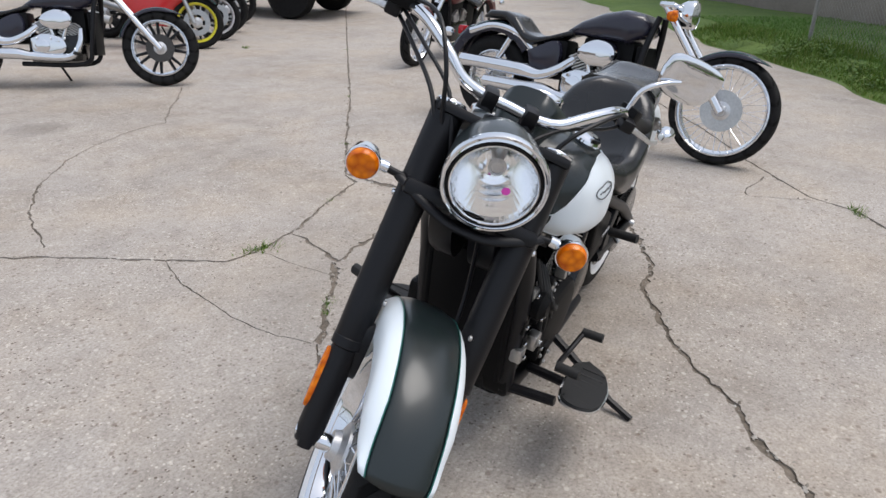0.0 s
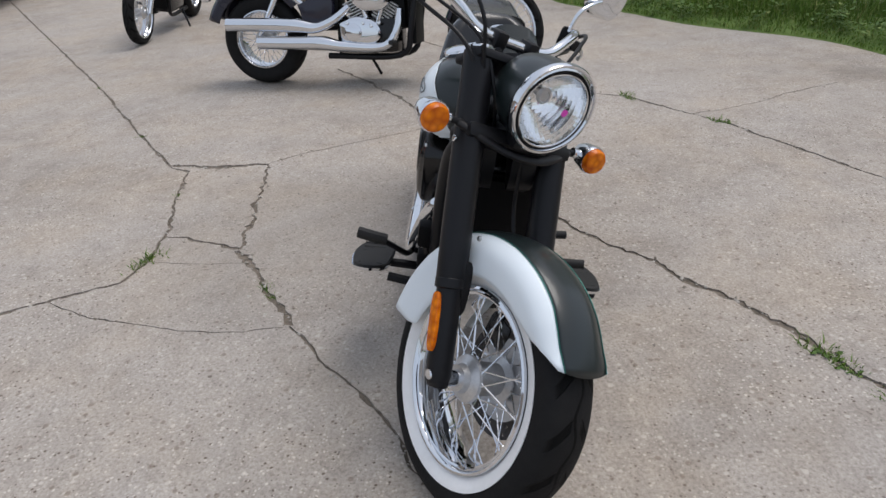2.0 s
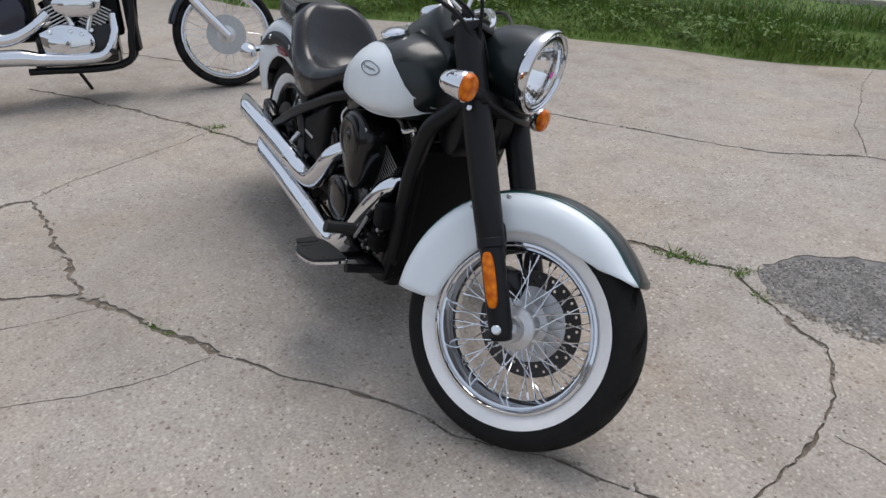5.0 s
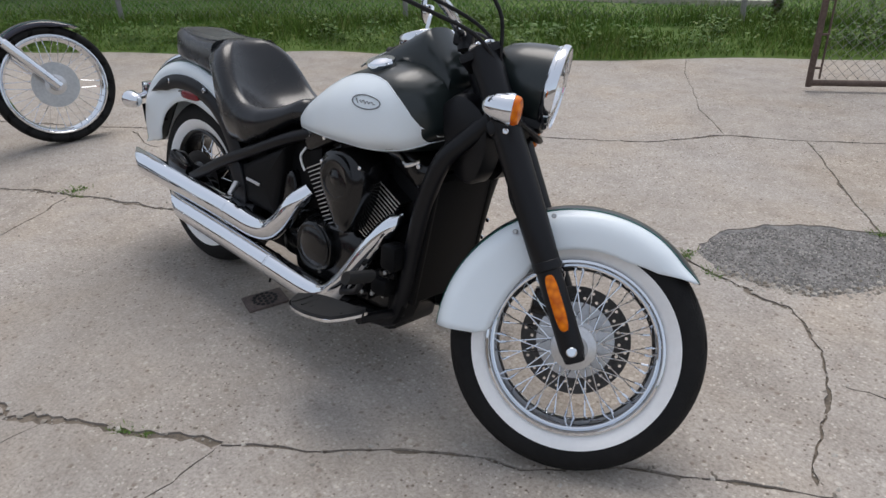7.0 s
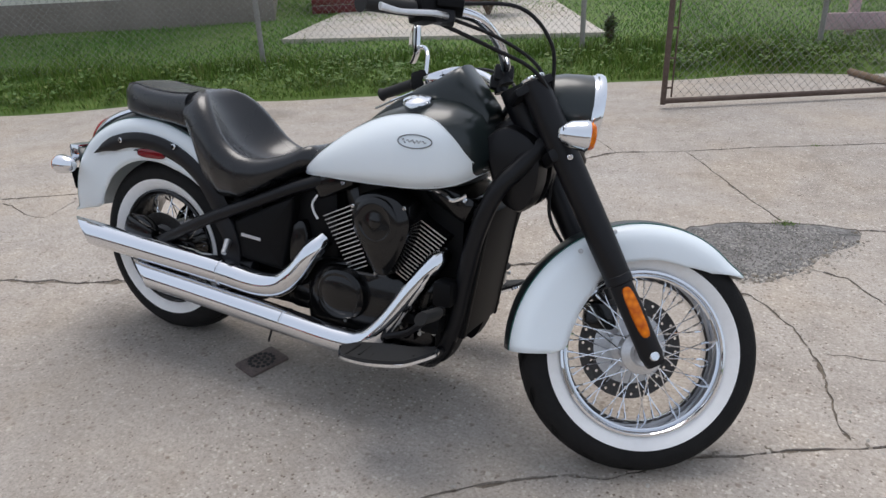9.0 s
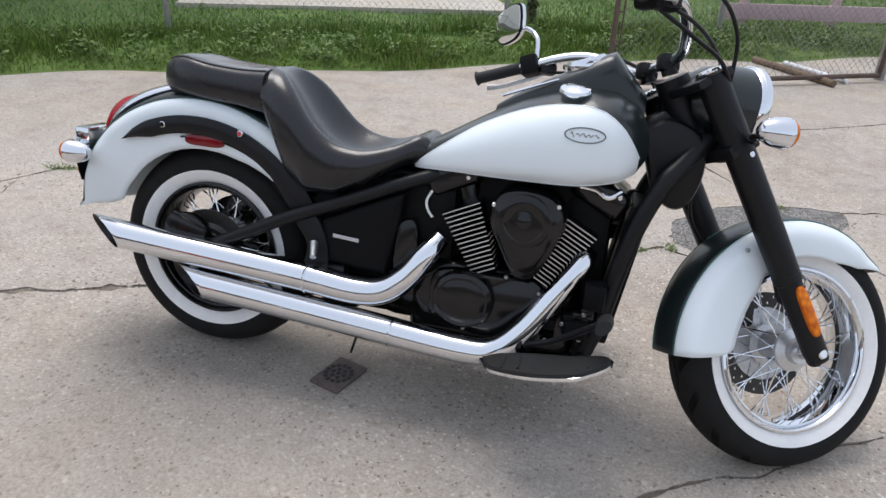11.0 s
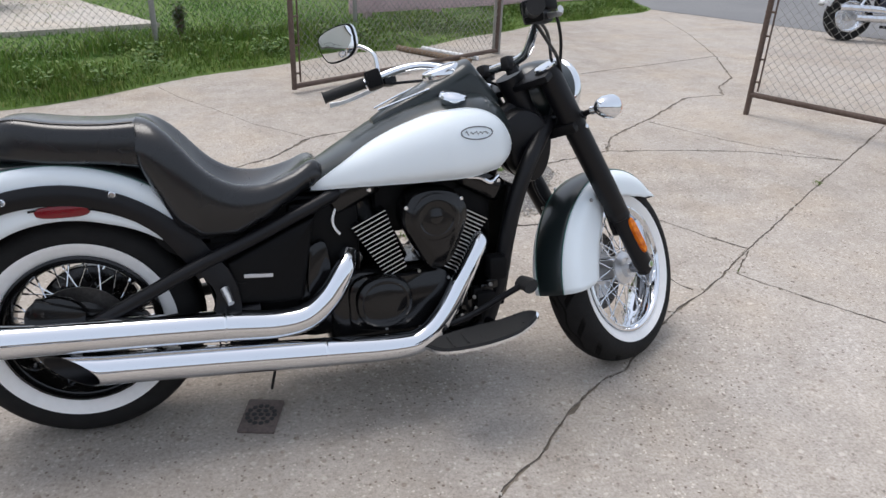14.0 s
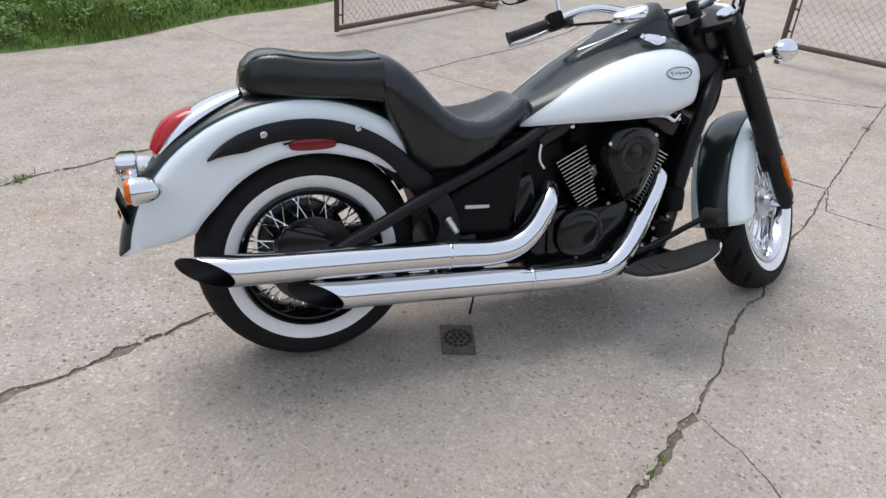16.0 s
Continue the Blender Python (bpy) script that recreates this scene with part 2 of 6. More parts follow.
GLASS.node_tree.nodes["Principled BSDF"].inputs["Transmission Weight"].default_value = 1.0
GLASS.node_tree.nodes["Principled BSDF"].inputs["IOR"].default_value = 1.2
BOWL = material("faceted_reflector", (0.96, 0.97, 0.98), 0.12, 1.0)


# ---- building helpers ----
def mesh_from(name, bm, mats, smooth=38):
    bmesh.ops.recalc_face_normals(bm, faces=bm.faces)
    me = bpy.data.meshes.new(name)
    bm.to_mesh(me)
    bm.free()
    for m in mats if isinstance(mats, (list, tuple)) else (mats,):
        me.materials.append(m)
    if smooth:
        me.polygons.foreach_set("use_smooth", [True] * len(me.polygons))
        me.set_sharp_from_angle(angle=radians(smooth))
    return me


def part(name, bm, mats, parent=None, label="", m=None, smooth=38, thick=0.0, data=None):
    """One mesh object under a thing or part, at the pose m in its parent's space."""
    ob = new(name, data or mesh_from(name, bm, mats, smooth))
    ob.parent = parent
    ob.matrix_basis = m or Matrix()
    if label:
        ob["label"] = label
    if thick:
        s = ob.modifiers.new("thickness", "SOLIDIFY")
        s.thickness, s.offset = thick, -1.0
    return ob


def thing(name, label, category, m=None, group="", kind=""):
    ob = new(name)
    ob.matrix_basis = m or Matrix()
    return tagged(ob, label, category, group, kind)


def curve(points, n=8):
    """Catmull-Rom points through the given ones."""
    p = [Vector(q) for q in points]
    p = [2 * p[0] - p[1], *p, 2 * p[-1] - p[-2]]
    out = []
    for i in range(1, len(p) - 2):
        for k in range(n):
            t = k / n
            a, b, c, d = p[i - 1], p[i], p[i + 1], p[i + 2]
            out.append(0.5 * (2 * b + (c - a) * t + (2 * a - 5 * b + 4 * c - d) * t * t + (3 * b - a - 3 * c + d) * t ** 3))
    return out + [p[-2]]


def skin(bm, rings, closed=True, caps=(True, True)):
    """Joins rings of equal length into a surface."""
    vs = [[bm.verts.new(p) for p in r] for r in rings]
    n = len(vs[0])
    for a, b in zip(vs, vs[1:]):
        for i in range(n if closed else n - 1):
            j = (i + 1) % n
            bm.faces.new((a[i], a[j], b[j], b[i]))
    if caps[0] and closed:
        bm.faces.new(vs[0][::-1])
    if caps[1] and closed:
        bm.faces.new(vs[-1])
    return bm


def sweep(points, radius, seg=12, bm=None, caps=(True, True), squash=1.0):
    """A tube along points; radius may be a list, one for each point."""
    bm = bm or bmesh.new()
    p = [Vector(q) for q in points]
    rr = radius if isinstance(radius, (list, tuple)) else [radius] * len(p)
    rings, side = [], None
    for i, q in enumerate(p):
        d = (p[min(i + 1, len(p) - 1)] - p[max(i - 1, 0)]).normalized()
        if side is None:
            side = d.orthogonal().normalized() if abs(d.y) > 0.9 else d.cross(Vector((0, 1, 0))).normalized()
        side = (side - d * side.dot(d)).normalized()
        up = d.cross(side)
        rings.append([q + rr[i] * (math.cos(a) * side + squash * math.sin(a) * up) for a in (2 * math.pi * k / seg for k in range(seg))])
    return skin(bm, rings, caps=caps)


def spread(values, n):
    """Values evenly spread over n steps by straight lines."""
    xs = np.linspace(0, len(values) - 1, n)
    return [float(v) for v in np.interp(xs, range(len(values)), values)]


def revolve(profile, seg=48, bm=None, m=None, closed=False, caps=True):
    """Turns (radius, along) pairs about the y axis."""
    bm = bm or bmesh.new()
    rings = [[Vector((r * math.cos(a), y, r * math.sin(a))) for a in (2 * math.pi * k / seg for k in range(seg))] for r, y in profile]
    if m is not None:
        rings = [[m @ v for v in r] for r in rings]
    if closed:
        rings.append(rings[0])
    skin(bm, rings, caps=(caps and not closed and profile[0][0] > 1e-5, caps and not closed and profile[-1][0] > 1e-5))
    if closed:
        bmesh.ops.remove_doubles(bm, verts=bm.verts, dist=1e-6)
    return bm


def along(a, b):
    """The pose that lays the y axis from a to b."""
    a, b = Vector(a), Vector(b)
    return Matrix.Translation(a) @ (b - a).to_track_quat("Y", "Z").to_matrix().to_4x4()


def block(size, at=(0, 0, 0), bevel=0.005, bm=None, turn=None, seg=2):
    bm = bm or bmesh.new()
    made = bmesh.ops.create_cube(bm, size=1.0)["verts"]
    bmesh.ops.scale(bm, vec=size, verts=made)
    if bevel:
        edges = {e for v in made for e in v.link_edges}
        made = list({v for f in bmesh.ops.bevel(bm, geom=list(edges), offset=bevel, segments=seg, affect="EDGES", profile=0.6)["faces"] for v in f.verts} | {v for v in made if v.is_valid})
    if turn is not None:
        bmesh.ops.transform(bm, matrix=turn, verts=made)
    bmesh.ops.translate(bm, vec=at, verts=made)
    return bm


def plate(outline, y0, y1, bevel=0.004, bm=None, dome=0.0):
    """A slab from an outline of (x, z), between two y, with a rounded outer rim at y1."""
    bm = bm or bmesh.new()
    c = Vector((sum(p[0] for p in outline) / len(outline), 0, sum(p[1] for p in outline) / len(outline)))
    size = max((Vector((p[0], 0, p[1])) - c).length for p in outline)
    s = 1 if y1 > y0 else -1
    steps = [(y0, 1.0), (y1 - s * bevel, 1.0), (y1 - s * bevel * 0.3, 1 - 0.3 * bevel / size), (y1, 1 - bevel / size)]
    if dome:
        steps += [(y1 + s * dome * f, k) for f, k in ((0.45, 0.75), (0.8, 0.45), (1.0, 0.12))]
    rings = [[Vector((c.x + (p[0] - c.x) * k, y, c.z + (p[1] - c.z) * k)) for p in outline] for y, k in steps]
    return skin(bm, rings)


def smooth_outline(points, n=6):
    p = [(*q, 0) for q in points]
    loop = curve([*p, p[0]], n)[:-1]
    return [(v.x, v.y) for v in loop]


def oval(cx, cz, rx, rz, n=28, power=2.0):
    out = []
    for k in range(n):
        c, s = math.cos(2 * math.pi * k / n), math.sin(2 * math.pi * k / n)
        out.append((cx + rx * math.copysign(abs(c) ** (2 / power), c), cz + rz * math.copysign(abs(s) ** (2 / power), s)))
    return out


def bolt(at, r=0.008, out=(0, -1, 0), h=0.006):
    a = Vector(at)
    return revolve([(r, 0), (r, h * 0.7), (r * 0.75, h)], 12, m=along(a, a + Vector(out)))

from mathutils import geometry


# ---- wheels ----
def tyre_profile(big, width, bead):
    """Half-width over radius of a tyre, as (radius, half width) pairs from bead to crown."""
    h, w = big - bead, width / 2
    return [(bead + h * a, w * b) for a, b in ((0, 0.70), (0.12, 0.82), (0.3, 0.95), (0.48, 1.0), (0.62, 0.985), (0.76, 0.9), (0.87, 0.74), (0.94, 0.52), (0.985, 0.26), (1.0, 0.0))]


def wire(a, b, r, seg=5):
    return sweep([a, b], r, seg)


def wheel(name, parent, m, big, width, bead, white=0.0, rim_r=None, spokes=36, flange=0.062, tyre_mat=RUBBER, rim_mat=CHROME, spoke_mat=CHROME, label="", cast=0):
    """A tyre with its rim, hub and spokes, turning about y, under a motorcycle."""
    half = tyre_profile(big, width, bead)
    ring = [(r, -w) for r, w in half] + [(r, w) for r, w in half[-2::-1]]
    inner = [(bead - 0.004, width * 0.3), (bead - 0.004, -width * 0.3)]
    tyre = part(name, revolve(ring + inner, 72, closed=True), tyre_mat, parent, label, m, smooth=60)
    for s in (-1, 1):
        if white:
            rs = np.linspace(bead + 0.002, white, 7)
            ws = np.interp(rs, [r for r, _ in half], [w for _, w in half]) + 0.0022
            strip = [(float(r), s * float(w)) for r, w in zip(rs, ws)]
            strip = [(rs[0], s * (ws[0] - 0.004)), *strip, (rs[-1], s * (ws[-1] - 0.004))]
            part("whitewall", revolve([(float(a), float(b)) for a, b in strip], 72, caps=False), WALLWHITE, tyre, "white sidewall band")
    rr, w2 = rim_r or bead, width * 0.36
    lip = [(rr + 0.004, w2 + 0.006), (rr + 0.003, w2 + 0.012), (rr - 0.003, w2 + 0.0135), (rr - 0.007, w2 + 0.009), (rr - 0.0095, w2 + 0.0035), (rr - 0.0125, w2 + 0.0055), (rr - 0.016, w2 + 0.004),
           (rr - 0.019, w2 - 0.004), (rr - 0.024, w2 - 0.019), (rr - 0.027, w2 * 0.33), (rr - 0.0275, 0)]
    prof = [(a, -b) for a, b in lip] + [(a, b) for a, b in lip[-2::-1]]
    part("rim", revolve(prof, 72, caps=False), rim_mat, tyre, "polished chrome rim" if rim_mat is CHROME else "")
    hub = [(0.012, -0.075), (0.03, -0.075), (0.034, -0.06), (flange - 0.002, -0.05), (flange, -0.043), (0.042, -0.036), (0.038, 0.036), (flange, 0.043), (flange - 0.002, 0.05), (0.034, 0.06), (0.03, 0.075), (0.012, 0.075)]
    part("hub", revolve(hub, 32), ALU, tyre, "cast aluminium hub")
    if cast:
        for k in range(cast):
            a = 2 * math.pi * k / cast
            bm = bmesh.new()
            for turn in (-0.16, 0.16):
                sweep([Vector((0.03 * math.cos(a), 0, 0.03 * math.sin(a))), Vector(((rr - 0.02) * math.cos(a + turn), 0, (rr - 0.02) * math.sin(a + turn)))], [0.018, 0.012], 6, bm)
            part("spoke", bm, spoke_mat, tyre)
        return tyre
    kinds = []
    for s in (-1, 1):
        for lean in (-0.42, 0.42):
            a, b = Vector((flange - 0.004, s * 0.045, 0)), Vector(((rr - 0.024) * math.cos(lean), s * 0.008, (rr - 0.024) * math.sin(lean)))
            bm = wire(a, b, 0.0018)
            d = (b - a).normalized()
            sweep([b - 0.018 * d, b + 0.004 * d], 0.0031, 6, bm)
            kinds.append(mesh_from("spoke", bm, spoke_mat))
    for k in range(spokes):
        part("spoke", None, None, tyre, m=pose(0, 0, 0, 0, 360 * (k + 0.5 * (k % 2)) / spokes, 0), data=kinds[k % 4])
    return tyre


def drilled_disc(parent, y, inner, outer, mat=None, holes=44):
    loops = [[(r * math.cos(2 * math.pi * k / 72), r * math.sin(2 * math.pi * k / 72)) for k in range(72)] for r in (inner, outer)]
    spots = []
    for k in range(holes):
        a, r = 2 * math.pi * k / holes, inner + (outer - inner) * (0.28 if k % 2 else 0.72)
        spots.append((r * math.cos(a), r * math.sin(a)))
    loops += [[(u + 0.0042 * math.cos(2 * math.pi * k / 8), v + 0.0042 * math.sin(2 * math.pi * k / 8)) for k in range(8)] for u, v in spots]
    verts, edges = [], []
    for loop in loops:
        first = len(verts)
        verts += [Vector(p) for p in loop]
        edges += [(first + k, first + (k + 1) % len(loop)) for k in range(len(loop))]
    vs, es, fs, ov, oe, of = geometry.delaunay_2d_cdt(verts, edges, [], 0, 1e-6)
    bm = bmesh.new()
    at = [bm.verts.new((v.x, y, v.y)) for v in vs]
    for f in fs:
        c = sum((vs[k] for k in f), Vector((0, 0))) / len(f)
        if inner < c.length < outer and all((c - Vector(s)).length > 0.0038 for s in spots):
            bm.faces.new([at[k] for k in f])
    disc = part("brake_disc", bm, mat, parent, "drilled dark steel brake disc", thick=0.005, smooth=0)
    carrier = [(0.03, y - 0.010), (inner - 0.012, y - 0.006), (inner + 0.004, y - 0.003), (inner + 0.004, y + 0.003), (0.03, y + 0.004)]
    part("carrier", revolve(carrier, 48, closed=True), ALU, disc, "cast aluminium disc carrier")
    return disc


def arc_fender(parent, centre, angles, edge, crest, half, split, m, names, mats, n=48, drop=0.055, nose=0.0, stripe=0.0013):
    """A mudguard round a wheel: a middle band and two side panels. edge gives the lower radius over the angle, in degrees; split the share of the width that the band takes."""
    cx, cz = centre
    ths = np.linspace(*angles, n)

    def at(th, r, y):
        th += nose * max(0.0, 1 - (th - angles[0]) / 22) * (y / half(th)) ** 2
        return Vector((cx + r * math.cos(radians(th)), y, cz + r * math.sin(radians(th))))

    def over(th, q):
        c = crest(th)
        low = max(c - drop, min(edge(th), c - 0.004))
        return low + (c - low) * max(0.0, 1 - abs(q) ** 2.4) ** (1 / 2.1)

    middle = bmesh.new()
    rows = []
    for th in ths:
        qs = split(th)
        rows.append([at(th, over(th, q), half(th) * q) for q in np.linspace(-qs, qs, 17)])
    skin(middle, rows, closed=False)
    body = part(names[0], middle, mats[0], parent, "dark green-black painted mudguard" if names[0] == "front_fender" else "", m, thick=0.003, smooth=50)
    for sgn in (-1, 1):
        bm, rows, line = bmesh.new(), [], []
        for th in ths:
            qs = split(th)
            turn = [at(th, over(th, q), sgn * half(th) * q) for q in 1 - (1 - qs) * (np.linspace(1, 0, 9) ** 1.6)]
            low = over(th, 1.0)
            e = min(edge(th), low - 0.0005)
            side = [at(th, low + (e - low) * k, sgn * (half(th) - 0.004 * k * k)) for k in np.linspace(0.15, 1, 6)]
            rows.append(turn + side)
            line.append(turn[0] + Vector((0, sgn * 0.0008, 0.0008)))
        skin(bm, rows, closed=False)
        part("side_panel", bm, mats[1], body, "pearl white painted side", thick=0.003, smooth=50)
        part("pinstripe", sweep(line, stripe, 6), TEAL, body, "thin teal pinstripe")
    return body


def lerp(table):
    xs, ys = [t[0] for t in table], [t[1] for t in table]
    return lambda x: float(np.interp(x, xs, ys))


# ---- the white and black cruiser ----
LEAN, STEER, RAKE = 9.5, 32.0, 32.0
AXIS_AT = Vector((1.618, 0, 0.299))
AXIS = Vector((-math.sin(radians(RAKE)), 0, math.cos(radians(RAKE))))
STEERED = Matrix.Translation(AXIS_AT) @ Matrix.Rotation(radians(STEER), 4, AXIS) @ Matrix.Translation(-AXIS_AT)


FORK_SHIFT = Matrix.Translation((0.0205, 0.0030, -0.0165))


def fork_at(z, y=0.0, ahead=0.0):
    """A point on the fork's line at a height."""
    return Vector((1.612 - (z - 0.3) * 0.565 + ahead, y + 0.002, z))


def signal(parent, at, side, m, name="turn_signal", lens=AMBER, stem_to=None, facing=1, r=0.036):
    """A chrome bullet indicator with a coloured lens, pointing along x."""
    x, y, z = at
    f = facing
    prof = [(0.004, -0.052), (0.012, -0.05), (0.022, -0.04), (0.031, -0.02), (r, 0.004), (r + 0.0015, 0.012), (r, 0.018)]
    turn = Matrix.Translation(at) @ Matrix.Rotation(-f * math.pi / 2, 4, "Z")
    body = part(name, revolve(prof, 28, m=turn), CHROME, parent, "chrome bullet indicator with amber lens", m)
    part("lens", revolve([(r - 0.002, 0.017), (r - 0.003, 0.025), (r * 0.8, 0.031), (r * 0.5, 0.034), (0.0, 0.035)], 28, m=turn), lens, body)
    if stem_to:
        part("stem", sweep([Vector((x - f * 0.01, y - side * 0.03, z)), Vector(stem_to)], 0.008, 10), SATIN, body, "black stem")
        part("collar", sweep([Vector((x - f * 0.008, y - side * 0.022, z)), Vector((x - f * 0.01, y - side * 0.05, z))], 0.0125, 12), CHROME, body)
    return body


def seat_shell(xs, top, low, half, dish=0.0, square=(0.62, 0.7)):
    """A cushion lofted along x between a top and a lower line."""
    bm, rings = bmesh.new(), []
    for x in xs:
        zt, zb, w = top(x), low(x), half(x)
        zm = zb + (zt - zb) * 0.45
        ring = []
        for k in range(36):
            a = 2 * math.pi * k / 36
            c, s = math.cos(a), math.sin(a)
            y = w * math.copysign(abs(c) ** square[0], c)
            z = zm + (zt - zm if s > 0 else zm - zb) * math.copysign(abs(s) ** square[1], s)
            if s > 0:
                z -= dish * (1 - abs(y / w) ** 2) * s
            ring.append(Vector((x, y, z)))
        rings.append(ring)
    return skin(bm, rings)


def saddle_shell(xs, top, low, half):
    """A scooped saddle lofted along x: a raised rim round a hollow, over steep side walls."""
    bm, rings = bmesh.new(), []
    hollow = lerp([(0.20, 0.0), (0.225, 0.004), (0.26, 0.034), (0.30, 0.054), (0.34, 0.054), (0.40, 0.042), (0.48, 0.030), (0.55, 0.018), (0.62, 0.004), (0.66, 0.0)])
    rim = lerp([(0.20, 0.30), (0.225, 0.36), (0.25, 0.50), (0.28, 0.62), (0.32, 0.71), (0.38, 0.75), (0.50, 0.74), (0.60, 0.66), (0.672, 0.6)])
    shoulder = lerp([(0.20, 0.085), (0.26, 0.085), (0.34, 0.065), (0.45, 0.05), (0.672, 0.04)])
    for x in xs:
        zt, zb, w, d = top(x), low(x), half(x), hollow(x)
        e = rim(x)
        fall = min(shoulder(x), 0.62 * (zt - zb))
        side = [(w * e * q, zt - d * (1 - q ** 2) ** 1.15) for q in (0.0, 0.2, 0.4, 0.58, 0.72, 0.83, 0.92)]
        for q in (0.0, 0.1, 0.22, 0.36, 0.5, 0.64, 0.77, 0.88, 0.96):
            side.append((w * (e + (1 - e) * q), zt - fall * (1 - math.sqrt(1 - q * q))))
        zs = side[-1][1]
        for k, f in ((0.2, 1.0), (0.4, 0.985), (0.6, 0.955), (0.8, 0.90), (0.94, 0.82), (1.0, 0.74)):
            side.append((w * f, zs + (zb - zs) * k))
        rings.append([Vector((x, y, z)) for y, z in side] + [Vector((x, -y, z)) for y, z in side[:0:-1]])
    return skin(bm, rings)


def main_cruiser():
    bike = thing("motorcycle", "white and black cruiser with whitewall tyres on its side stand", "motorcycle",
                 Matrix.Translation((0, -0.02, 0)) @ Matrix.Rotation(radians(-LEAN), 4, "X"))
    S = STEERED
    S2 = S @ FORK_SHIFT

    # wheels
    fw = wheel("front_wheel", bike, S2 @ Matrix.Translation((1.600, 0, 0.300)), 0.3095, 0.130, 0.209, 0.246, 0.208, 48, 0.056, label="black tyre with broad whitewall on a wire-spoked wheel")
    drilled_disc(fw, 0.062, 0.098, 0.138, DISC)
    rw = wheel("rear_wheel", bike, Matrix.Translation((0.004, 0.011, 0.313)), 0.3115, 0.160, 0.200, 0.240, 0.200, 48, 0.08, rim_mat=ENGINE, label="wide black tyre with whitewall on a wire-spoked wheel")
    part("brake_disc", revolve([(0.05, -0.085), (0.125, -0.085), (0.125, -0.08), (0.05, -0.08)], 40, closed=True), DISC, rw, "dark steel brake disc")
    for s in (-1, 1):
        part("rim_lip", revolve([(0.203, s * 0.063), (0.202, s * 0.0695), (0.198, s * 0.0705), (0.195, s * 0.068)], 64, caps=False), CHROME, rw, "thin chrome rim lip")
    part("belt_pulley", revolve([(0.03, 0.085), (0.125, 0.085), (0.132, 0.088), (0.132, 0.112), (0.125, 0.115), (0.03, 0.11)], 48, closed=True), ENGINE, rw, "black belt pulley")
    part("hub_drum", revolve([(0.02, -0.10), (0.075, -0.098), (0.086, -0.085), (0.086, 0.08), (0.02, 0.085)], 40), ENGINE, rw, "black rear hub")
    part("axle", revolve([(0.011, -0.155), (0.013, -0.15), (0.013, 0.15), (0.011, 0.155)], 16), STEEL, rw)

    # front mudguard
    crest = lerp([(38, 0.326), (44, 0.331), (70, 0.338), (110, 0.342), (150, 0.343), (188, 0.346)])
    edge = lerp([(40, 0.318), (46, 0.297), (55, 0.264), (72, 0.240), (108, 0.236), (122, 0.232), (136, 0.205), (160, 0.197), (172, 0.199), (180, 0.203), (183, 0.214), (184.6, 0.24)])
    split = lerp([(38, 0.84), (50, 0.75), (65, 0.67), (95, 0.67), (115, 0.68), (130, 0.66), (150, 0.60), (175, 0.52), (188, 0.48)])
    half = lerp([(38, 0.062), (42, 0.071), (50, 0.079), (62, 0.085), (120, 0.089), (188, 0.092)])
    ff = arc_fender(bike, (1.600, 0.300), (40.5, 184.6), edge, crest, half, split, S2, ("front_fender",), (GREENBLACK, WHITE), nose=2.5)
    for s in (-1, 1):
        for x, z in ((1.486, 0.597), (1.406, 0.541)):
            part("bolt", bolt((x, s * 0.093, z), 0.006, (0, s, 0)), STEEL, ff)
        part("bracket", plate(smooth_outline([(1.47, 0.53), (1.50, 0.53), (1.535, 0.44), (1.51, 0.42)], 3), s * 0.085, s * 0.105, 0.002), SATIN, ff)

    # rear mudguard
    crest_r = lerp([(20, 0.455), (60, 0.468), (100, 0.478), (135, 0.487), (172, 0.492)])
    edge_r = lerp([(40, 0.355), (48, 0.335), (70, 0.318), (110, 0.312), (140, 0.305), (158, 0.318), (164, 0.36), (168.5, 0.43), (172, 0.488)])
    split_r = lerp([(40, 0.86), (90, 0.86), (120, 0.84), (150, 0.82), (172, 0.90)])
    half_r = lerp([(40, 0.106), (90, 0.108), (130, 0.102), (145, 0.090), (158, 0.070), (172, 0.042)])
    rf = arc_fender(bike, (0.0, 0.306), (42, 171.5), edge_r, crest_r, half_r, split_r, None, ("rear_fender",), (GREENBLACK, WHITE), stripe=0.0008)
    rf["label"] = "broad dark green-black and white rear mudguard"
    for s in (-1, 1):
        inner = lerp([(38, 0.335), (50, 0.345), (70, 0.352), (95, 0.357), (115, 0.366), (122, 0.386), (128, 0.402)])
        outer = lerp([(38, 0.405), (50, 0.397), (70, 0.402), (95, 0.408), (115, 0.414), (122, 0.411), (128, 0.404)])
        ths = np.linspace(23, 128, 32)
        bm = bmesh.new()
        rows = []
        for t in ths:
            i, o = inner(t), outer(t)
            rows.append([Vector((r * math.cos(radians(t)), s * y, 0.306 + r * math.sin(radians(t)))) for r, y in ((i, 0.100), (i, 0.114), (i + (o - i) * 0.3, 0.121), (i + (o - i) * 0.7, 0.121), (o, 0.114), (o, 0.100))])
        skin(bm, rows)
        strut = part("fender_strut", bm, SATIN, bike, "curved satin black fender strut")
        for x, z in ((-0.109, 0.681), (0.132, 0.682)):
            part("bolt", bolt((x, s * 0.120, z), 0.009, (0, s, 0)), CHROME, strut)
        part("side_reflector", plate(oval(0.014, 0.646, 0.062, 0.0155, 32, 3.2), s * 0.098, s * 0.112, 0.004, dome=0.002), REDREFLECTOR, bike, "dark red oval side reflector")

    bm = bmesh.new()
    skin(bm, [[Vector((r * math.cos(radians(t)), y, 0.306 + r * math.sin(radians(t)))) for r, y in ((0.352, -0.112), (0.356, 0.112), (0.352, 0.112), (0.348, -0.112))] for t in np.linspace(-12, 100, 24)])
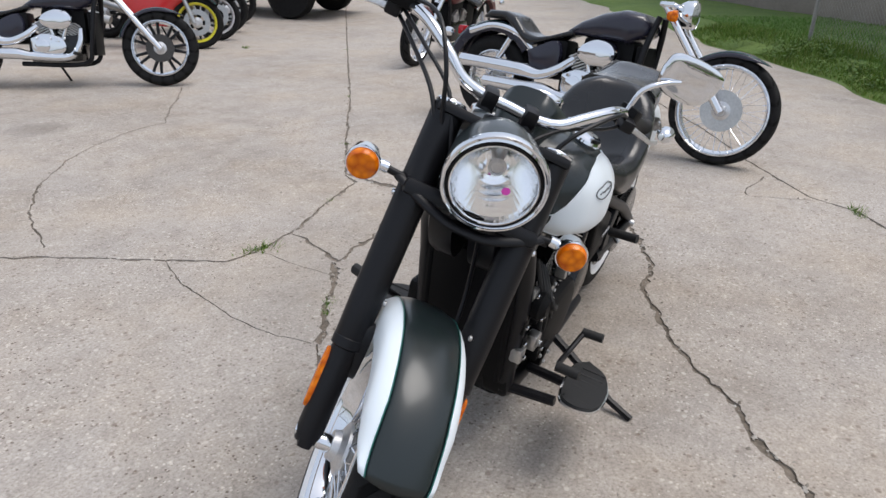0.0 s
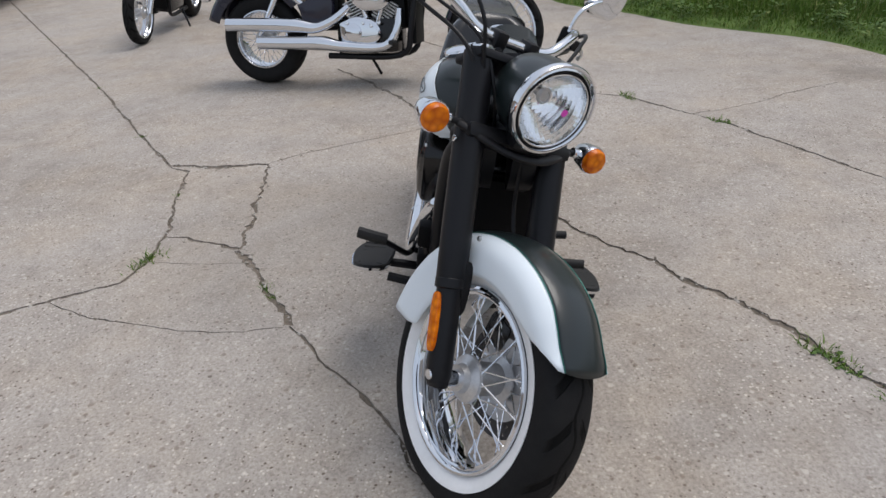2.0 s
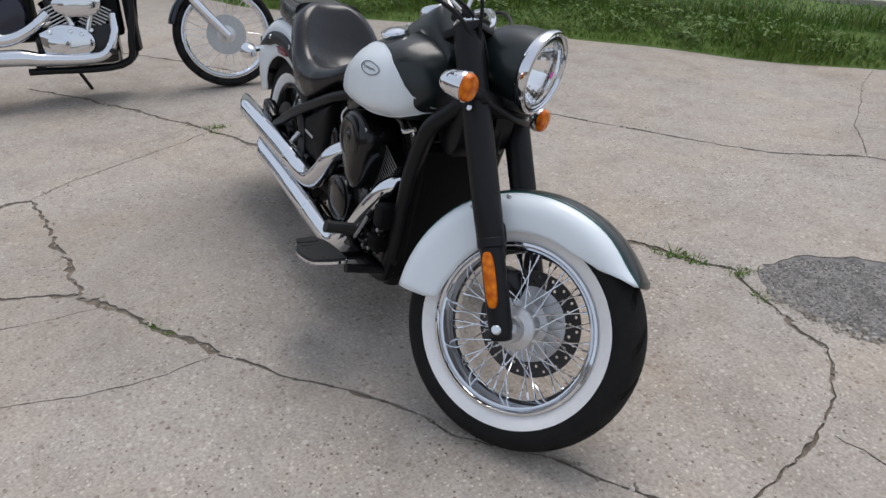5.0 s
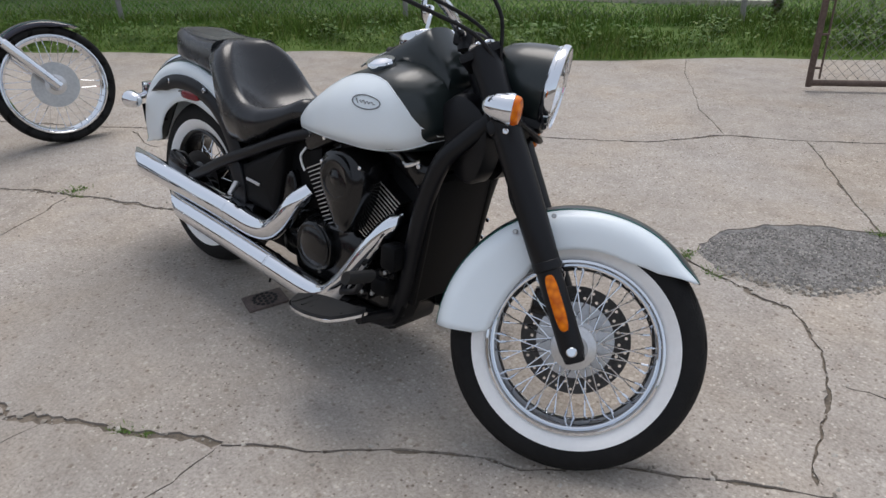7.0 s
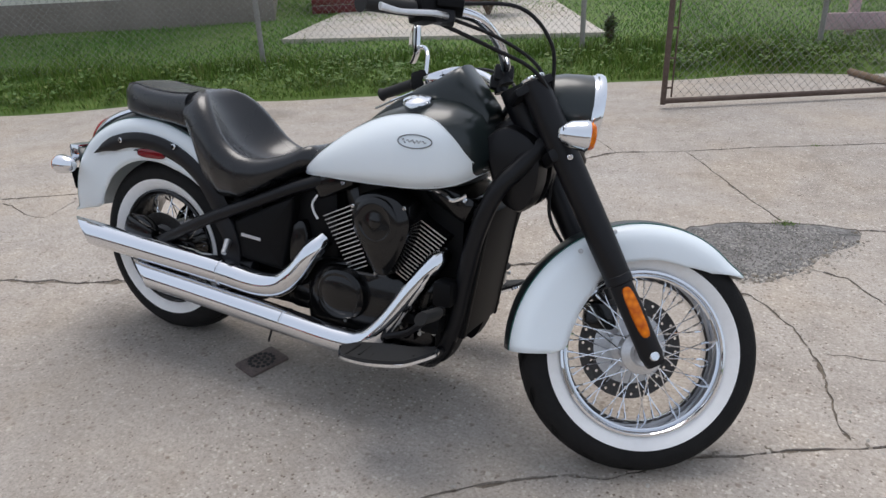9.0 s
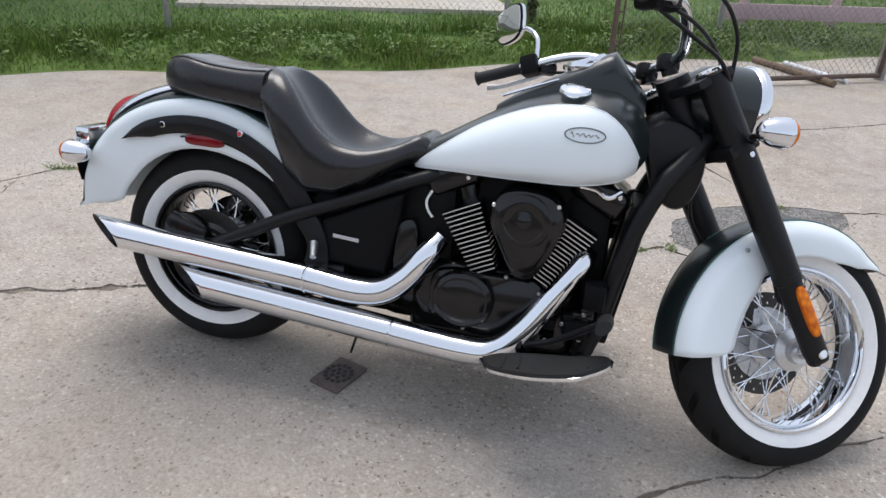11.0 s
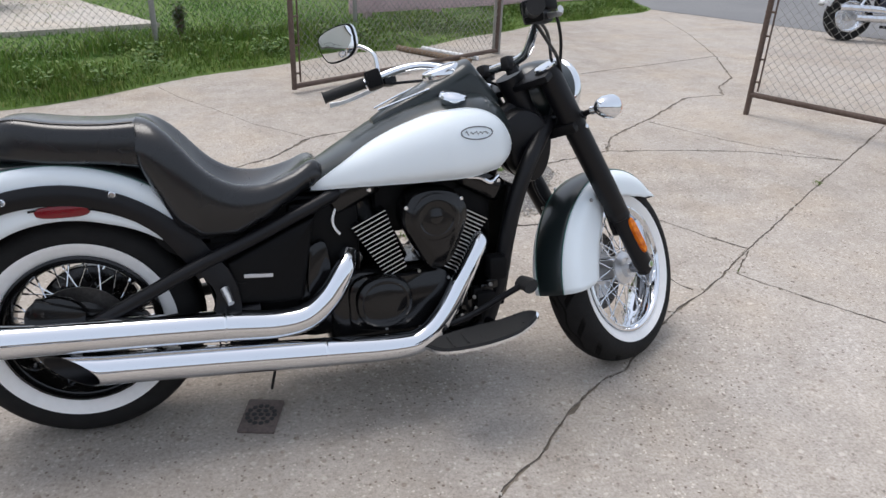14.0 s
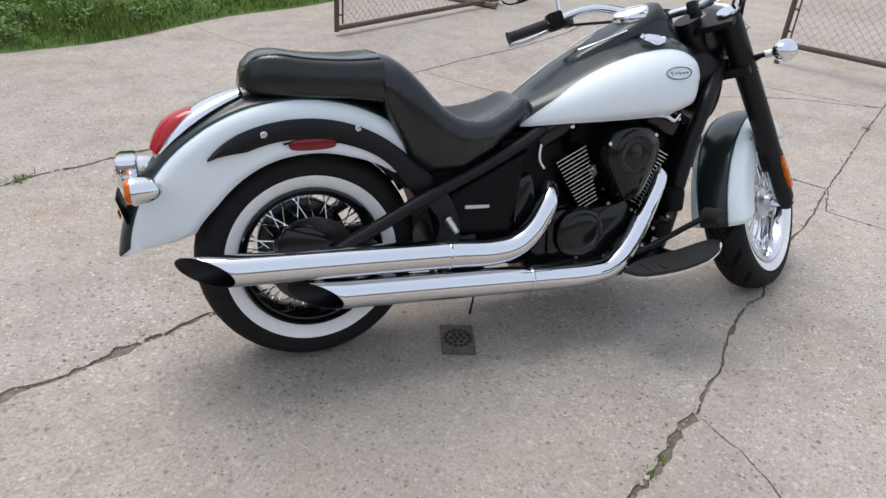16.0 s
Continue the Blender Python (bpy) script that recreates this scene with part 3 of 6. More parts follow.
    part("inner_fender", bm, PLASTIC, bike, "black inner mudguard before the wheel")

    # tail lamp, rear indicators, plate holder
    bm, rings = bmesh.new(), []
    for k in np.linspace(0, 1, 12):
        a = radians(107 + 32 * k)
        up = 0.010 + 0.026 * math.sin(math.pi * min(1, 0.15 + k * 0.92)) ** 0.8 * (0.35 + 0.65 * k)
        w = 0.012 + 0.05 * math.sin(math.pi * (0.12 + 0.72 * k))
        c = Vector((0.484 * math.cos(a), 0, 0.306 + 0.484 * math.sin(a)))
        n = Vector((math.cos(a), 0, math.sin(a)))
        rings.append([c + n * up * max(0, math.sin(b)) + Vector((0, w * math.cos(b), 0)) - n * 0.01 * max(0, -math.sin(b)) for b in (2 * math.pi * j / 20 for j in range(20))])
    skin(bm, rings)
    tail = part("tail_lamp", bm, CHROME, bike, "chrome tail lamp housing with red lens")
    bm, rings = bmesh.new(), []
    for k in np.linspace(0, 1, 10):
        a = radians(119.5 + 18.5 * k)
        up = 0.010 + 0.036 * math.sin(math.pi * (0.1 + 0.75 * k))
        w = 0.030 + 0.018 * math.sin(math.pi * (0.15 + 0.7 * k))
        c = Vector((0.482 * math.cos(a), 0, 0.306 + 0.482 * math.sin(a)))
        n = Vector((math.cos(a), 0, math.sin(a)))
        rings.append([c + n * up * max(0, math.sin(b)) ** 0.8 + Vector((0, w * math.cos(b), 0)) for b in (2 * math.pi * j / 20 for j in range(20))])
    skin(bm, rings)
    part("lens", bm, REDLENS, tail, "red lens")
    bar = part("signal_bar", sweep([(-0.395, -0.105, 0.575), (-0.44, -0.05, 0.582), (-0.455, 0, 0.585), (-0.44, 0.05, 0.582), (-0.395, 0.105, 0.575)], 0.013, 12), CHROME, bike, "chrome bar behind the rear mudguard")
    part("bracket", block((0.05, 0.12, 0.07), (-0.435, 0, 0.595), 0.01), CHROME, bar)
    for s in (-1, 1):
        signal(bike, (-0.410, s * 0.122, 0.567), s, None, "rear_turn_signal", AMBER, facing=-1, r=0.034)
    holder = part("plate_holder", block((0.006, 0.11, 0.075), (-0.460, 0, 0.500), 0.004, turn=Matrix.Rotation(radians(-14), 4, "Y")), PLASTIC, bike, "black number plate holder")
    part("tag", block((0.003, 0.03, 0.02), (-0.469, -0.03, 0.49), 0.0005, turn=Matrix.Rotation(radians(-14), 4, "Y")), TAG, holder, "small yellow tag")

    # seats
    top = curve([(-0.150, 0, 0.795), (-0.140, 0, 0.832), (-0.11, 0, 0.866), (-0.06, 0, 0.876), (0.02, 0, 0.864), (0.12, 0, 0.858), (0.205, 0, 0.862)], 6)
    pt = lerp([(p.x, p.z) for p in top])
    pl = lerp([(-0.148, 0.785), (-0.11, 0.765), (0.0, 0.757), (0.12, 0.750), (0.205, 0.735)])
    pw = lerp([(-0.150, 0.030), (-0.143, 0.050), (-0.13, 0.066), (-0.11, 0.082), (-0.08, 0.096), (-0.04, 0.107), (0.0, 0.114), (0.12, 0.126), (0.205, 0.132)])
    pill = part("pillion_seat", seat_shell([-0.150, -0.148, -0.143, -0.136, -0.127, *np.linspace(-0.115, 0.204, 18)], pt, pl, pw, square=(0.52, 0.40)), VINYL, bike, "padded black vinyl passenger seat", smooth=60)
    seam = [(x, -pw(x) * 0.815, pl(x) + (pt(x) - pl(x)) * 0.945) for x in np.linspace(-0.135, 0.2, 14)]
    part("piping", sweep(seam, 0.0022, 6), VINYL, pill)
    part("piping", sweep([(x, -y, z) for x, y, z in seam], 0.0022, 6), VINYL, pill)
    top = curve([(0.200, 0, 0.864), (0.235, 0, 0.854), (0.272, 0, 0.826), (0.305, 0, 0.790), (0.34, 0, 0.748), (0.38, 0, 0.712), (0.43, 0, 0.688), (0.50, 0, 0.683), (0.575, 0, 0.704), (0.625, 0, 0.728), (0.650, 0, 0.722), (0.672, 0, 0.690)], 6)
    rt = lerp([(p.x, p.z) for p in top])
    rl = lerp([(0.20, 0.742), (0.235, 0.668), (0.275, 0.588), (0.33, 0.549), (0.42, 0.552), (0.52, 0.600), (0.60, 0.648), (0.672, 0.672)])
    rwid = lerp([(0.20, 0.138), (0.26, 0.160), (0.34, 0.178), (0.42, 0.178), (0.50, 0.165), (0.58, 0.130), (0.64, 0.100), (0.672, 0.085)])
    seat = part("rider_seat", saddle_shell(np.linspace(0.202, 0.671, 40), rt, rl, rwid), VINYL, bike, "scooped black vinyl rider seat", smooth=60)
    part("seat_pan", plate(smooth_outline([(0.20, 0.70), (0.24, 0.60), (0.30, 0.535), (0.42, 0.53), (0.40, 0.50), (0.27, 0.50), (0.20, 0.58)], 4), -0.098, 0.098, 0.006), PLASTIC, bike)

    # tank
    zt = lerp([(0.60, 0.700), (0.66, 0.722), (0.74, 0.768), (0.82, 0.815), (0.90, 0.855), (0.98, 0.884), (1.06, 0.896), (1.12, 0.890), (1.17, 0.862), (1.20, 0.815), (1.215, 0.775)])
    zb = lerp([(0.60, 0.632), (0.70, 0.642), (1.05, 0.652), (1.15, 0.675), (1.19, 0.705), (1.215, 0.75)])
    wt = lerp([(0.60, 0.055), (0.64, 0.092), (0.72, 0.138), (0.80, 0.172), (0.90, 0.203), (1.00, 0.219), (1.08, 0.216), (1.14, 0.196), (1.18, 0.155), (1.205, 0.10), (1.215, 0.06)])

    def tank_y(x, z):
        zm = zb(x) + (zt(x) - zb(x)) * 0.36
        q = (z - zm) / ((zt(x) - zm) if z > zm else (zm - zb(x)))
        p = 2.7 if z > zm else 3.2
        return wt(x) * max(0.0, 1 - min(1.0, abs(q)) ** p) ** (1 / p)

    bm, rings = bmesh.new(), []
    for x in np.linspace(0.60, 1.215, 44):
        zm = zb(x) + (zt(x) - zb(x)) * 0.36
        ring = []
        for k in range(40):
            a = 2 * math.pi * k / 40
            c, s = math.cos(a), math.sin(a)
            p = 2.7 if s > 0 else 3.2
            ring.append(Vector((x, wt(x) * math.copysign(abs(c) ** (2 / p), c), zm + ((zt(x) - zm) if s > 0 else (zm - zb(x))) * math.copysign(abs(s) ** (2 / p), s))))
        rings.append(ring)
    skin(bm, rings)
    tank = part("fuel_tank", bm, GREENBLACK, bike, "teardrop tank in dark green-black with white sides", smooth=60)
    hi = curve([(0.622, 0, 0.656), (0.69, 0, 0.710), (0.80, 0, 0.785), (0.92, 0, 0.838), (1.02, 0, 0.857), (1.09, 0, 0.850), (1.14, 0, 0.818), (1.172, 0, 0.775), (1.190, 0, 0.742), (1.199, 0, 0.722)], 8)
    hi = lerp([(p.x, p.z) for p in hi])
    lo = lerp([(0.622, 0.647), (0.75, 0.660), (1.00, 0.669), (1.10, 0.675), (1.15, 0.688), (1.18, 0.703), (1.199, 0.718)])
    for s in (-1, 1):
        bm, rows = bmesh.new(), []
        xs = np.linspace(0.624, 1.198, 46)
        for x in xs:
            rows.append([Vector((x, s * (tank_y(x, z) + 0.0025), z)) for z in np.linspace(lo(x), hi(x), 14)])
        skin(bm, rows, closed=False)
        side = part("side_panel", bm, WHITE, tank, "pearl white painted side", smooth=60)
        rim = [Vector((x, s * (tank_y(x, hi(x)) + 0.0025), hi(x))) for x in xs] + [Vector((x, s * (tank_y(x, lo(x)) + 0.0025), lo(x))) for x in xs[::-1]]
        # white edging; its colour stands for the highlight on the tank's lower seam
        part("pinstripe", sweep([*rim, rim[0]], 0.0016, 6), WHITE, tank)
        ring = [Vector((x, s * (tank_y(x, z) + 0.004), z)) for x, z in oval(1.058, 0.796, 0.046, 0.0165, 40)]
        part("emblem", sweep([*ring, ring[0]], 0.0016, 5), GREYINK, tank, "grey oval outline emblem")
        bm = bmesh.new()
        for a, b, h in ((1.025, 1.034, 0.009), (1.038, 1.050, 0.005), (1.052, 1.062, 0.007), (1.064, 1.078, 0.005), (1.080, 1.090, 0.005)):
            pts = [Vector((x, s * (tank_y(x, 0.796) + 0.0042), 0.796 + 0.6 * h * math.sin((x - a) * 620))) for x in np.linspace(a, b, 14)]
            sweep(pts, 0.0010, 5, bm)
        part("emblem_bars", bm, GREYINK, tank)

    # dash console with gauge, filler cap
    bm, rings = bmesh.new(), []
    for k in np.linspace(0, 1, 18):
        x = 0.815 + 0.37 * k
        w = 0.012 + 0.062 * math.sin(math.pi * min(1.0, 0.08 + 0.72 * k)) ** 0.9
        base = zt(x) - 0.02
        topz = 0.824 + 0.160 * min(1, k / 0.76) ** 0.9 - max(0, k - 0.76) * 0.42
        rings.append([Vector((x, w * math.copysign(abs(math.cos(a)) ** 0.7, math.cos(a)), base + (topz - base) * max(0, math.sin(a)) ** 0.55)) for a in (math.pi * j / 16 for j in range(17))])
    skin(bm, rings)
    dash = part("dash_console", bm, GREENBLACK, tank, "black dash console with chrome-ringed gauge", smooth=55)
    tilt = Matrix.Translation((1.022, 0, 0.952)) @ Matrix.Rotation(radians(-20), 4, "Y") @ Matrix.Rotation(radians(90), 4, "X")
    part("gauge_ring", revolve([(0.046, -0.02), (0.055, -0.015), (0.056, 0.0), (0.052, 0.006), (0.047, 0.004), (0.046, -0.004)], 36, m=tilt, caps=False), CHROME, tank, "chrome gauge ring")
    part("gauge_face", revolve([(0.047, -0.006), (0.047, 0.001), (0.0, 0.0015)], 36, m=tilt), WALLWHITE, tank, "pale gauge face")
    part("dash_trim", sweep(curve([(0.83, -0.028, 0.85), (0.90, -0.052, 0.878), (0.97, -0.066, 0.905)], 5), 0.003, 8), CHROME, tank)
    part("dash_trim", sweep(curve([(0.83, 0.028, 0.85), (0.90, 0.052, 0.878), (0.97, 0.066, 0.905)], 5), 0.003, 8), CHROME, tank)
    for s in (-1, 1):
        capm = along((1.018, s * 0.128, 0.884), (1.018, s * 0.140, 0.926))
        part("filler_cap", revolve([(0.030, -0.016), (0.037, -0.006), (0.039, 0.003), (0.036, 0.009), (0.022, 0.011), (0.016, 0.0135), (0, 0.014)], 28, m=capm), CHROME, tank, "chrome filler cap")

    # frame
    for s in (-1, 1):
        part("frame_tube", sweep(curve([(1.345, s * 0.05, 0.80), (1.290, s * 0.09, 0.735), (1.248, s * 0.118, 0.68), (1.204, s * 0.126, 0.565), (1.176, s * 0.126, 0.435), (1.142, s * 0.122, 0.27), (1.07, s * 0.115, 0.175), (0.8, s * 0.12, 0.17), (0.5, s * 0.12, 0.19)], 5), 0.024, 14), SATIN, bike, "satin black frame tube")
        part("swing_arm", sweep(curve([(0.70, s * 0.09, 0.640), (0.60, s * 0.125, 0.604), (0.45, s * 0.140, 0.540), (0.30, s * 0.145, 0.478), (0.15, s * 0.142, 0.405), (0.0, s * 0.135, 0.330)], 5), 0.0185, 12), SATIN, bike, "satin black swing arm tube")
        part("swing_arm_brace", sweep([(0.46, s * 0.13, 0.34), (0.2, s * 0.135, 0.315), (0.0, s * 0.135, 0.306)], 0.02, 10), SATIN, bike)
        part("arm_bracket", plate(smooth_outline([(0.31, 0.47), (0.37, 0.49), (0.41, 0.40), (0.40, 0.30), (0.33, 0.31), (0.35, 0.40)], 3), s * 0.11, s * 0.145, 0.004), SATIN, bike)
        part("side_peg", sweep([(0.372, s * 0.15, 0.415), (0.385, s * 0.185, 0.385)], [0.012, 0.009], 10), STEEL, bike, "folded steel passenger peg")
    part("backbone", sweep([(1.29, 0, 0.86), (1.1, 0, 0.74), (0.7, 0, 0.66), (0.3, 0, 0.58)], 0.03, 10), SATIN, bike)
    part("steering_head", sweep([(1.335, 0, 0.74), (1.235, 0, 0.93)], 0.042, 16), SATIN, bike)
    for s in (-1, 1):
        part("head_cover", plate(smooth_outline([(1.18, 0.80), (1.25, 0.84), (1.33, 0.80), (1.345, 0.72), (1.325, 0.645), (1.285, 0.62), (1.23, 0.66), (1.195, 0.76)], 4), s * 0.02, s * 0.085, 0.02), SATIN, bike, "satin black steering head cover")
        part("bolt", bolt((1.302, s * 0.062, 0.676), 0.009, (0, s, 0)), CHROME, bike)
    part("battery_box", block((0.20, 0.20, 0.24), (0.65, 0, 0.50), 0.03), PLASTIC, bike, "black battery box behind the side covers")
    part("frame_cover", block((0.34, 0.14, 0.12), (0.50, 0, 0.575), 0.03), PLASTIC, bike)
    part("pivot_cover", block((0.13, 0.20, 0.24), (0.405, 0, 0.43), 0.03), PLASTIC, bike)
    part("lower_frame", block((0.32, 0.18, 0.16), (0.52, 0, 0.30), 0.03), PLASTIC, bike)
    part("rear_caliper", block((0.13, 0.045, 0.105), (-0.035, -0.13, 0.37), 0.02, turn=Matrix.Rotation(radians(20), 4, "Y")), ENGINE, bike, "black brake caliper")
    part("hub_cover", plate(smooth_outline([(-0.06, 0.27), (-0.08, 0.36), (-0.02, 0.40), (0.06, 0.38), (0.16, 0.37), (0.17, 0.33), (0.06, 0.28)], 4), -0.10, -0.125, 0.006), ENGINE, bike, "black axle bracket")
    for x, z in ((0.015, 0.385), (-0.005, 0.345), (0.06, 0.36), (-0.06, 0.405), (-0.085, 0.345), (0.11, 0.35)):
        part("bolt", bolt((x, -0.140, z), 0.008, h=0.01), CHROME, bike)
    part("torque_link", sweep([(0.0, -0.135, 0.372), (0.10, -0.135, 0.348), (0.20, -0.13, 0.335)], [0.012, 0.010, 0.012], 10), SATIN, bike, "black torque link")
    part("caliper_bracket", plate(smooth_outline([(-0.11, 0.33), (-0.10, 0.41), (-0.03, 0.435), (0.03, 0.40), (0.02, 0.34), (-0.04, 0.315)], 4), -0.115, -0.138, 0.005), ENGINE, bike, "black caliper bracket")
    part("axle_nut", bolt((0.0, -0.15, 0.306), 0.017, h=0.014), STEEL, bike)

    # side covers
    for s in (-1, 1):
        cover = part("side_cover", plate(smooth_outline([(0.385, 0.480), (0.60, 0.578), (0.615, 0.565), (0.578, 0.375), (0.56, 0.352), (0.42, 0.362), (0.40, 0.375)], 4), s * 0.06, s * 0.138, 0.014, dome=0.006), PLASTIC, bike, "black plastic side cover with a silver emblem strip")
        part("emblem", block((0.075, 0.003, 0.010), (0.462, s * 0.147, 0.441), 0.001, turn=Matrix.Rotation(radians(4), 4, "Y")), SILVER, cover)
        part("ridge", sweep([(0.40, s * 0.139, 0.425), (0.57, s * 0.139, 0.418)], 0.003, 6), PLASTIC, cover)
        part("tool_cover", plate(smooth_outline([(0.60, 0.50), (0.645, 0.51), (0.66, 0.42), (0.63, 0.36), (0.59, 0.37)], 4), s * 0.06, s * 0.125, 0.01), ENGINE, bike)
    return bike, S


def fin_plate(size, at, turn, parent):
    bm = block(size, (0, 0, 0), 0.0012, seg=1)
    bm.normal_update()
    for f in bm.faces:
        f.material_index = 1 if abs(f.normal.y) > 0.9 else 0
    return part("fin", bm, (ENGINE, ALU), parent, m=Matrix.Translation(at) @ turn)


def main_engine(bike):
    case = part("crankcase", block((0.46, 0.25, 0.23), (0.87, 0, 0.30), 0.05, seg=3), ENGINE, bike, "gloss black crankcase")
    part("sump", block((0.40, 0.2, 0.08), (0.88, 0, 0.165), 0.025), ENGINE, case)
    part("gearbox", block((0.2, 0.22, 0.2), (0.66, 0, 0.32), 0.04), ENGINE, case)
    # cylinders with their fins
    for base, tip, fins, wide in (((0.845, 0.40), (0.745, 0.615), 15, 0.108), ((0.985, 0.40), (1.10, 0.615), 16, 0.112)):
        a, b = Vector((base[0], 0, base[1])), Vector((tip[0], 0, tip[1]))
        d = (b - a).normalized()
        ang = math.atan2(d.x, d.z)
        turn = Matrix.Rotation(ang, 4, "Y")
        barrel = part("cylinder", sweep([a - d * 0.04, b], 0.062, 24), ENGINE, bike, "black finned cylinder")
        for k in range(fins):
            f = k / (fins - 1)
            c = a + d * (0.005 + 0.175 * f)
            fin_plate((wide * (0.62 + 0.38 * f), 0.262, 0.0052), c, turn, barrel)
        part("cylinder_head", block((0.15, 0.22, 0.075), (0, 0, 0), 0.025, turn=Matrix.Translation(b + d * 0.025) @ turn, seg=3), ENGINE, barrel, "black rocker cover")
        for s in (-1, 1):
            part("bolt", bolt(b + d * 0.03 + Vector((0.045, s * 0.11, 0)), 0.007, (0, s, 0)), CHROME, barrel)
    # air cleaner cover, round clutch cover
    out = smooth_outline([(0.855, 0.60), (0.88, 0.635), (0.935, 0.648), (1.0, 0.637), (1.036, 0.60), (1.038, 0.55), (1.012, 0.48), (0.98, 0.425), (0.945, 0.415), (0.92, 0.43), (0.88, 0.50), (0.855, 0.55)], 5)
    air = part("air_cleaner", plate(out, -0.10, -0.196, 0.022, dome=0.014), ENGINE, bike, "rounded gloss black air cleaner cover")
    part("badge", revolve([(0.068, -0.015), (0.067, 0.006), (0.062, 0.010), (0.050, 0.011), (0.046, 0.008), (0.020, 0.008), (0.016, 0.011), (0, 0.0115)], 36, m=along((0.942, -0.199, 0.570), (0.942, -0.25, 0.570))), ENGINE, air)
    for x, z in ((0.862, 0.60), (1.020, 0.615), (0.960, 0.435)):
        part("bolt", bolt((x, -0.186, z), 0.006), CHROME, air)
    clutch = part("clutch_cover", plate(oval(0.800, 0.325, 0.082, 0.076, 36, 2.3), -0.10, -0.165, 0.014, dome=0.010), ENGINE, bike, "round gloss black clutch cover")
    part("cover_ring", revolve([(0.071, 0), (0.074, 0.006), (0.068, 0.009), (0.064, 0.006)], 40, m=along((0.80, -0.163, 0.325), (0.80, -0.2, 0.325))), ENGINE, clutch)
    part("cover", plate(smooth_outline([(0.87, 0.40), (0.98, 0.40), (1.04, 0.33), (1.00, 0.24), (0.86, 0.22), (0.72, 0.24), (0.70, 0.30), (0.72, 0.39)], 5), -0.09, -0.14, 0.02), ENGINE, bike, "gloss black right engine cover")
    for k in range(9):
        a = 2 * math.pi * k / 9
        part("bolt", bolt((0.88 + 0.15 * math.cos(a), -0.139, 0.315 + 0.088 * math.sin(a)), 0.005), STEEL, clutch)
    part("left_cover", plate(oval(0.86, 0.31, 0.15, 0.10, 36, 2.6), 0.09, 0.155, 0.02, dome=0.006), PLASTIC, bike, "gloss black left engine cover")
    part("pulley_cover", plate(oval(0.65, 0.34, 0.075, 0.075, 30), 0.08, 0.15, 0.016), ENGINE, bike)
    part("throttle_body", block((0.26, 0.15, 0.20), (0.925, 0.0, 0.60), 0.03), PLASTIC, bike)
    part("hose", sweep(curve([(0.685, -0.10, 0.60), (0.672, -0.115, 0.57), (0.676, -0.115, 0.545), (0.69, -0.115, 0.525)], 5), 0.0035, 8), WALLWHITE, bike, "pale hose end")
    part("hose", sweep(curve([(1.16, -0.11, 0.655), (1.13, -0.125, 0.64), (1.10, -0.12, 0.655), (1.06, -0.12, 0.66)], 5), 0.007, 8), CHROME, bike)
    # radiator and its shroud
    tilt = Matrix.Rotation(radians(9), 4, "Y")
    rad = part("radiator", block((0.04, 0.23, 0.36), (1.186, 0, 0.440), 0.006, turn=tilt), PLASTIC, bike, "black radiator between the frame tubes")
    part("engine_mount", block((0.12, 0.17, 0.36), (1.09, 0, 0.45), 0.03), PLASTIC, bike, "black engine mount")
    for s in (-1, 1):
        part("side_tank", block((0.05, 0.018, 0.37), (1.184, s * 0.112, 0.440), 0.008, turn=tilt), PLASTIC, rad)
        part("shroud", plate(smooth_outline([(1.105, 0.345), (1.160, 0.35), (1.168, 0.30), (1.152, 0.225), (1.120, 0.175), (1.095, 0.215)], 3), s * 0.07, s * 0.135, 0.014), PLASTIC, rad, "black plastic lower fairing")
    part("horn", revolve([(0.0, 0.0), (0.035, 0.0), (0.037, 0.02), (0.02, 0.035)], 20, m=along((1.15, 0.15, 0.50), (1.15, 0.2, 0.50))), PLASTIC, bike)
    part("coolant_tank", block((0.055, 0.06, 0.07), (1.135, -0.155, 0.395), 0.012), PLASTIC, bike)
    part("front_bracket", block((0.06, 0.05, 0.05), (1.10, -0.155, 0.30), 0.012), PLASTIC, bike)

    # exhausts: header bend, muffler and slash-cut tip
    def exhaust(points, radii, name, tip):
        pts = curve(points, 8)
        rs = spread(radii, len(pts))
        turns = [2 * math.pi * k / 32 for k in range(32)]

        def ring(i, scale, shift):
            d = (pts[min(i + 1, len(pts) - 1)] - pts[max(i - 1, 0)]).normalized()
            ey = (Vector((0, 1, 0)) - d * d.y).normalized()
            ez = d.cross(ey)
            return [pts[i] - d * shift(t) + rs[i] * scale * (ey * math.cos(t) + ez * math.sin(t)) for t in turns]

        slash = lambda t: tip * (0.5 + 0.5 * (0.42 * math.sin(t) + 0.90 * math.cos(t)))
        still = lambda t: 0.0
        bm = skin(bmesh.new(), [ring(0, 0.985, lambda t: slash(t) + 0.001), ring(0, 1.0, lambda t: slash(t) - 0.002)] + [ring(i, 1.0, still) for i in range(len(pts))], caps=(False, True))
        pipe = part(name, bm, CHROME, bike, "long polished chrome exhaust pipe", smooth=50)
        bm = skin(bmesh.new(), [ring(0, 0.985, lambda t: slash(t) + 0.001), ring(0, 0.93, slash), ring(0, 0.90, still), ring(1, 0.90, still)], caps=(False, True))
        part("liner", bm, SATIN, pipe, "dark slash-cut mouth", smooth=50)
        return pipe

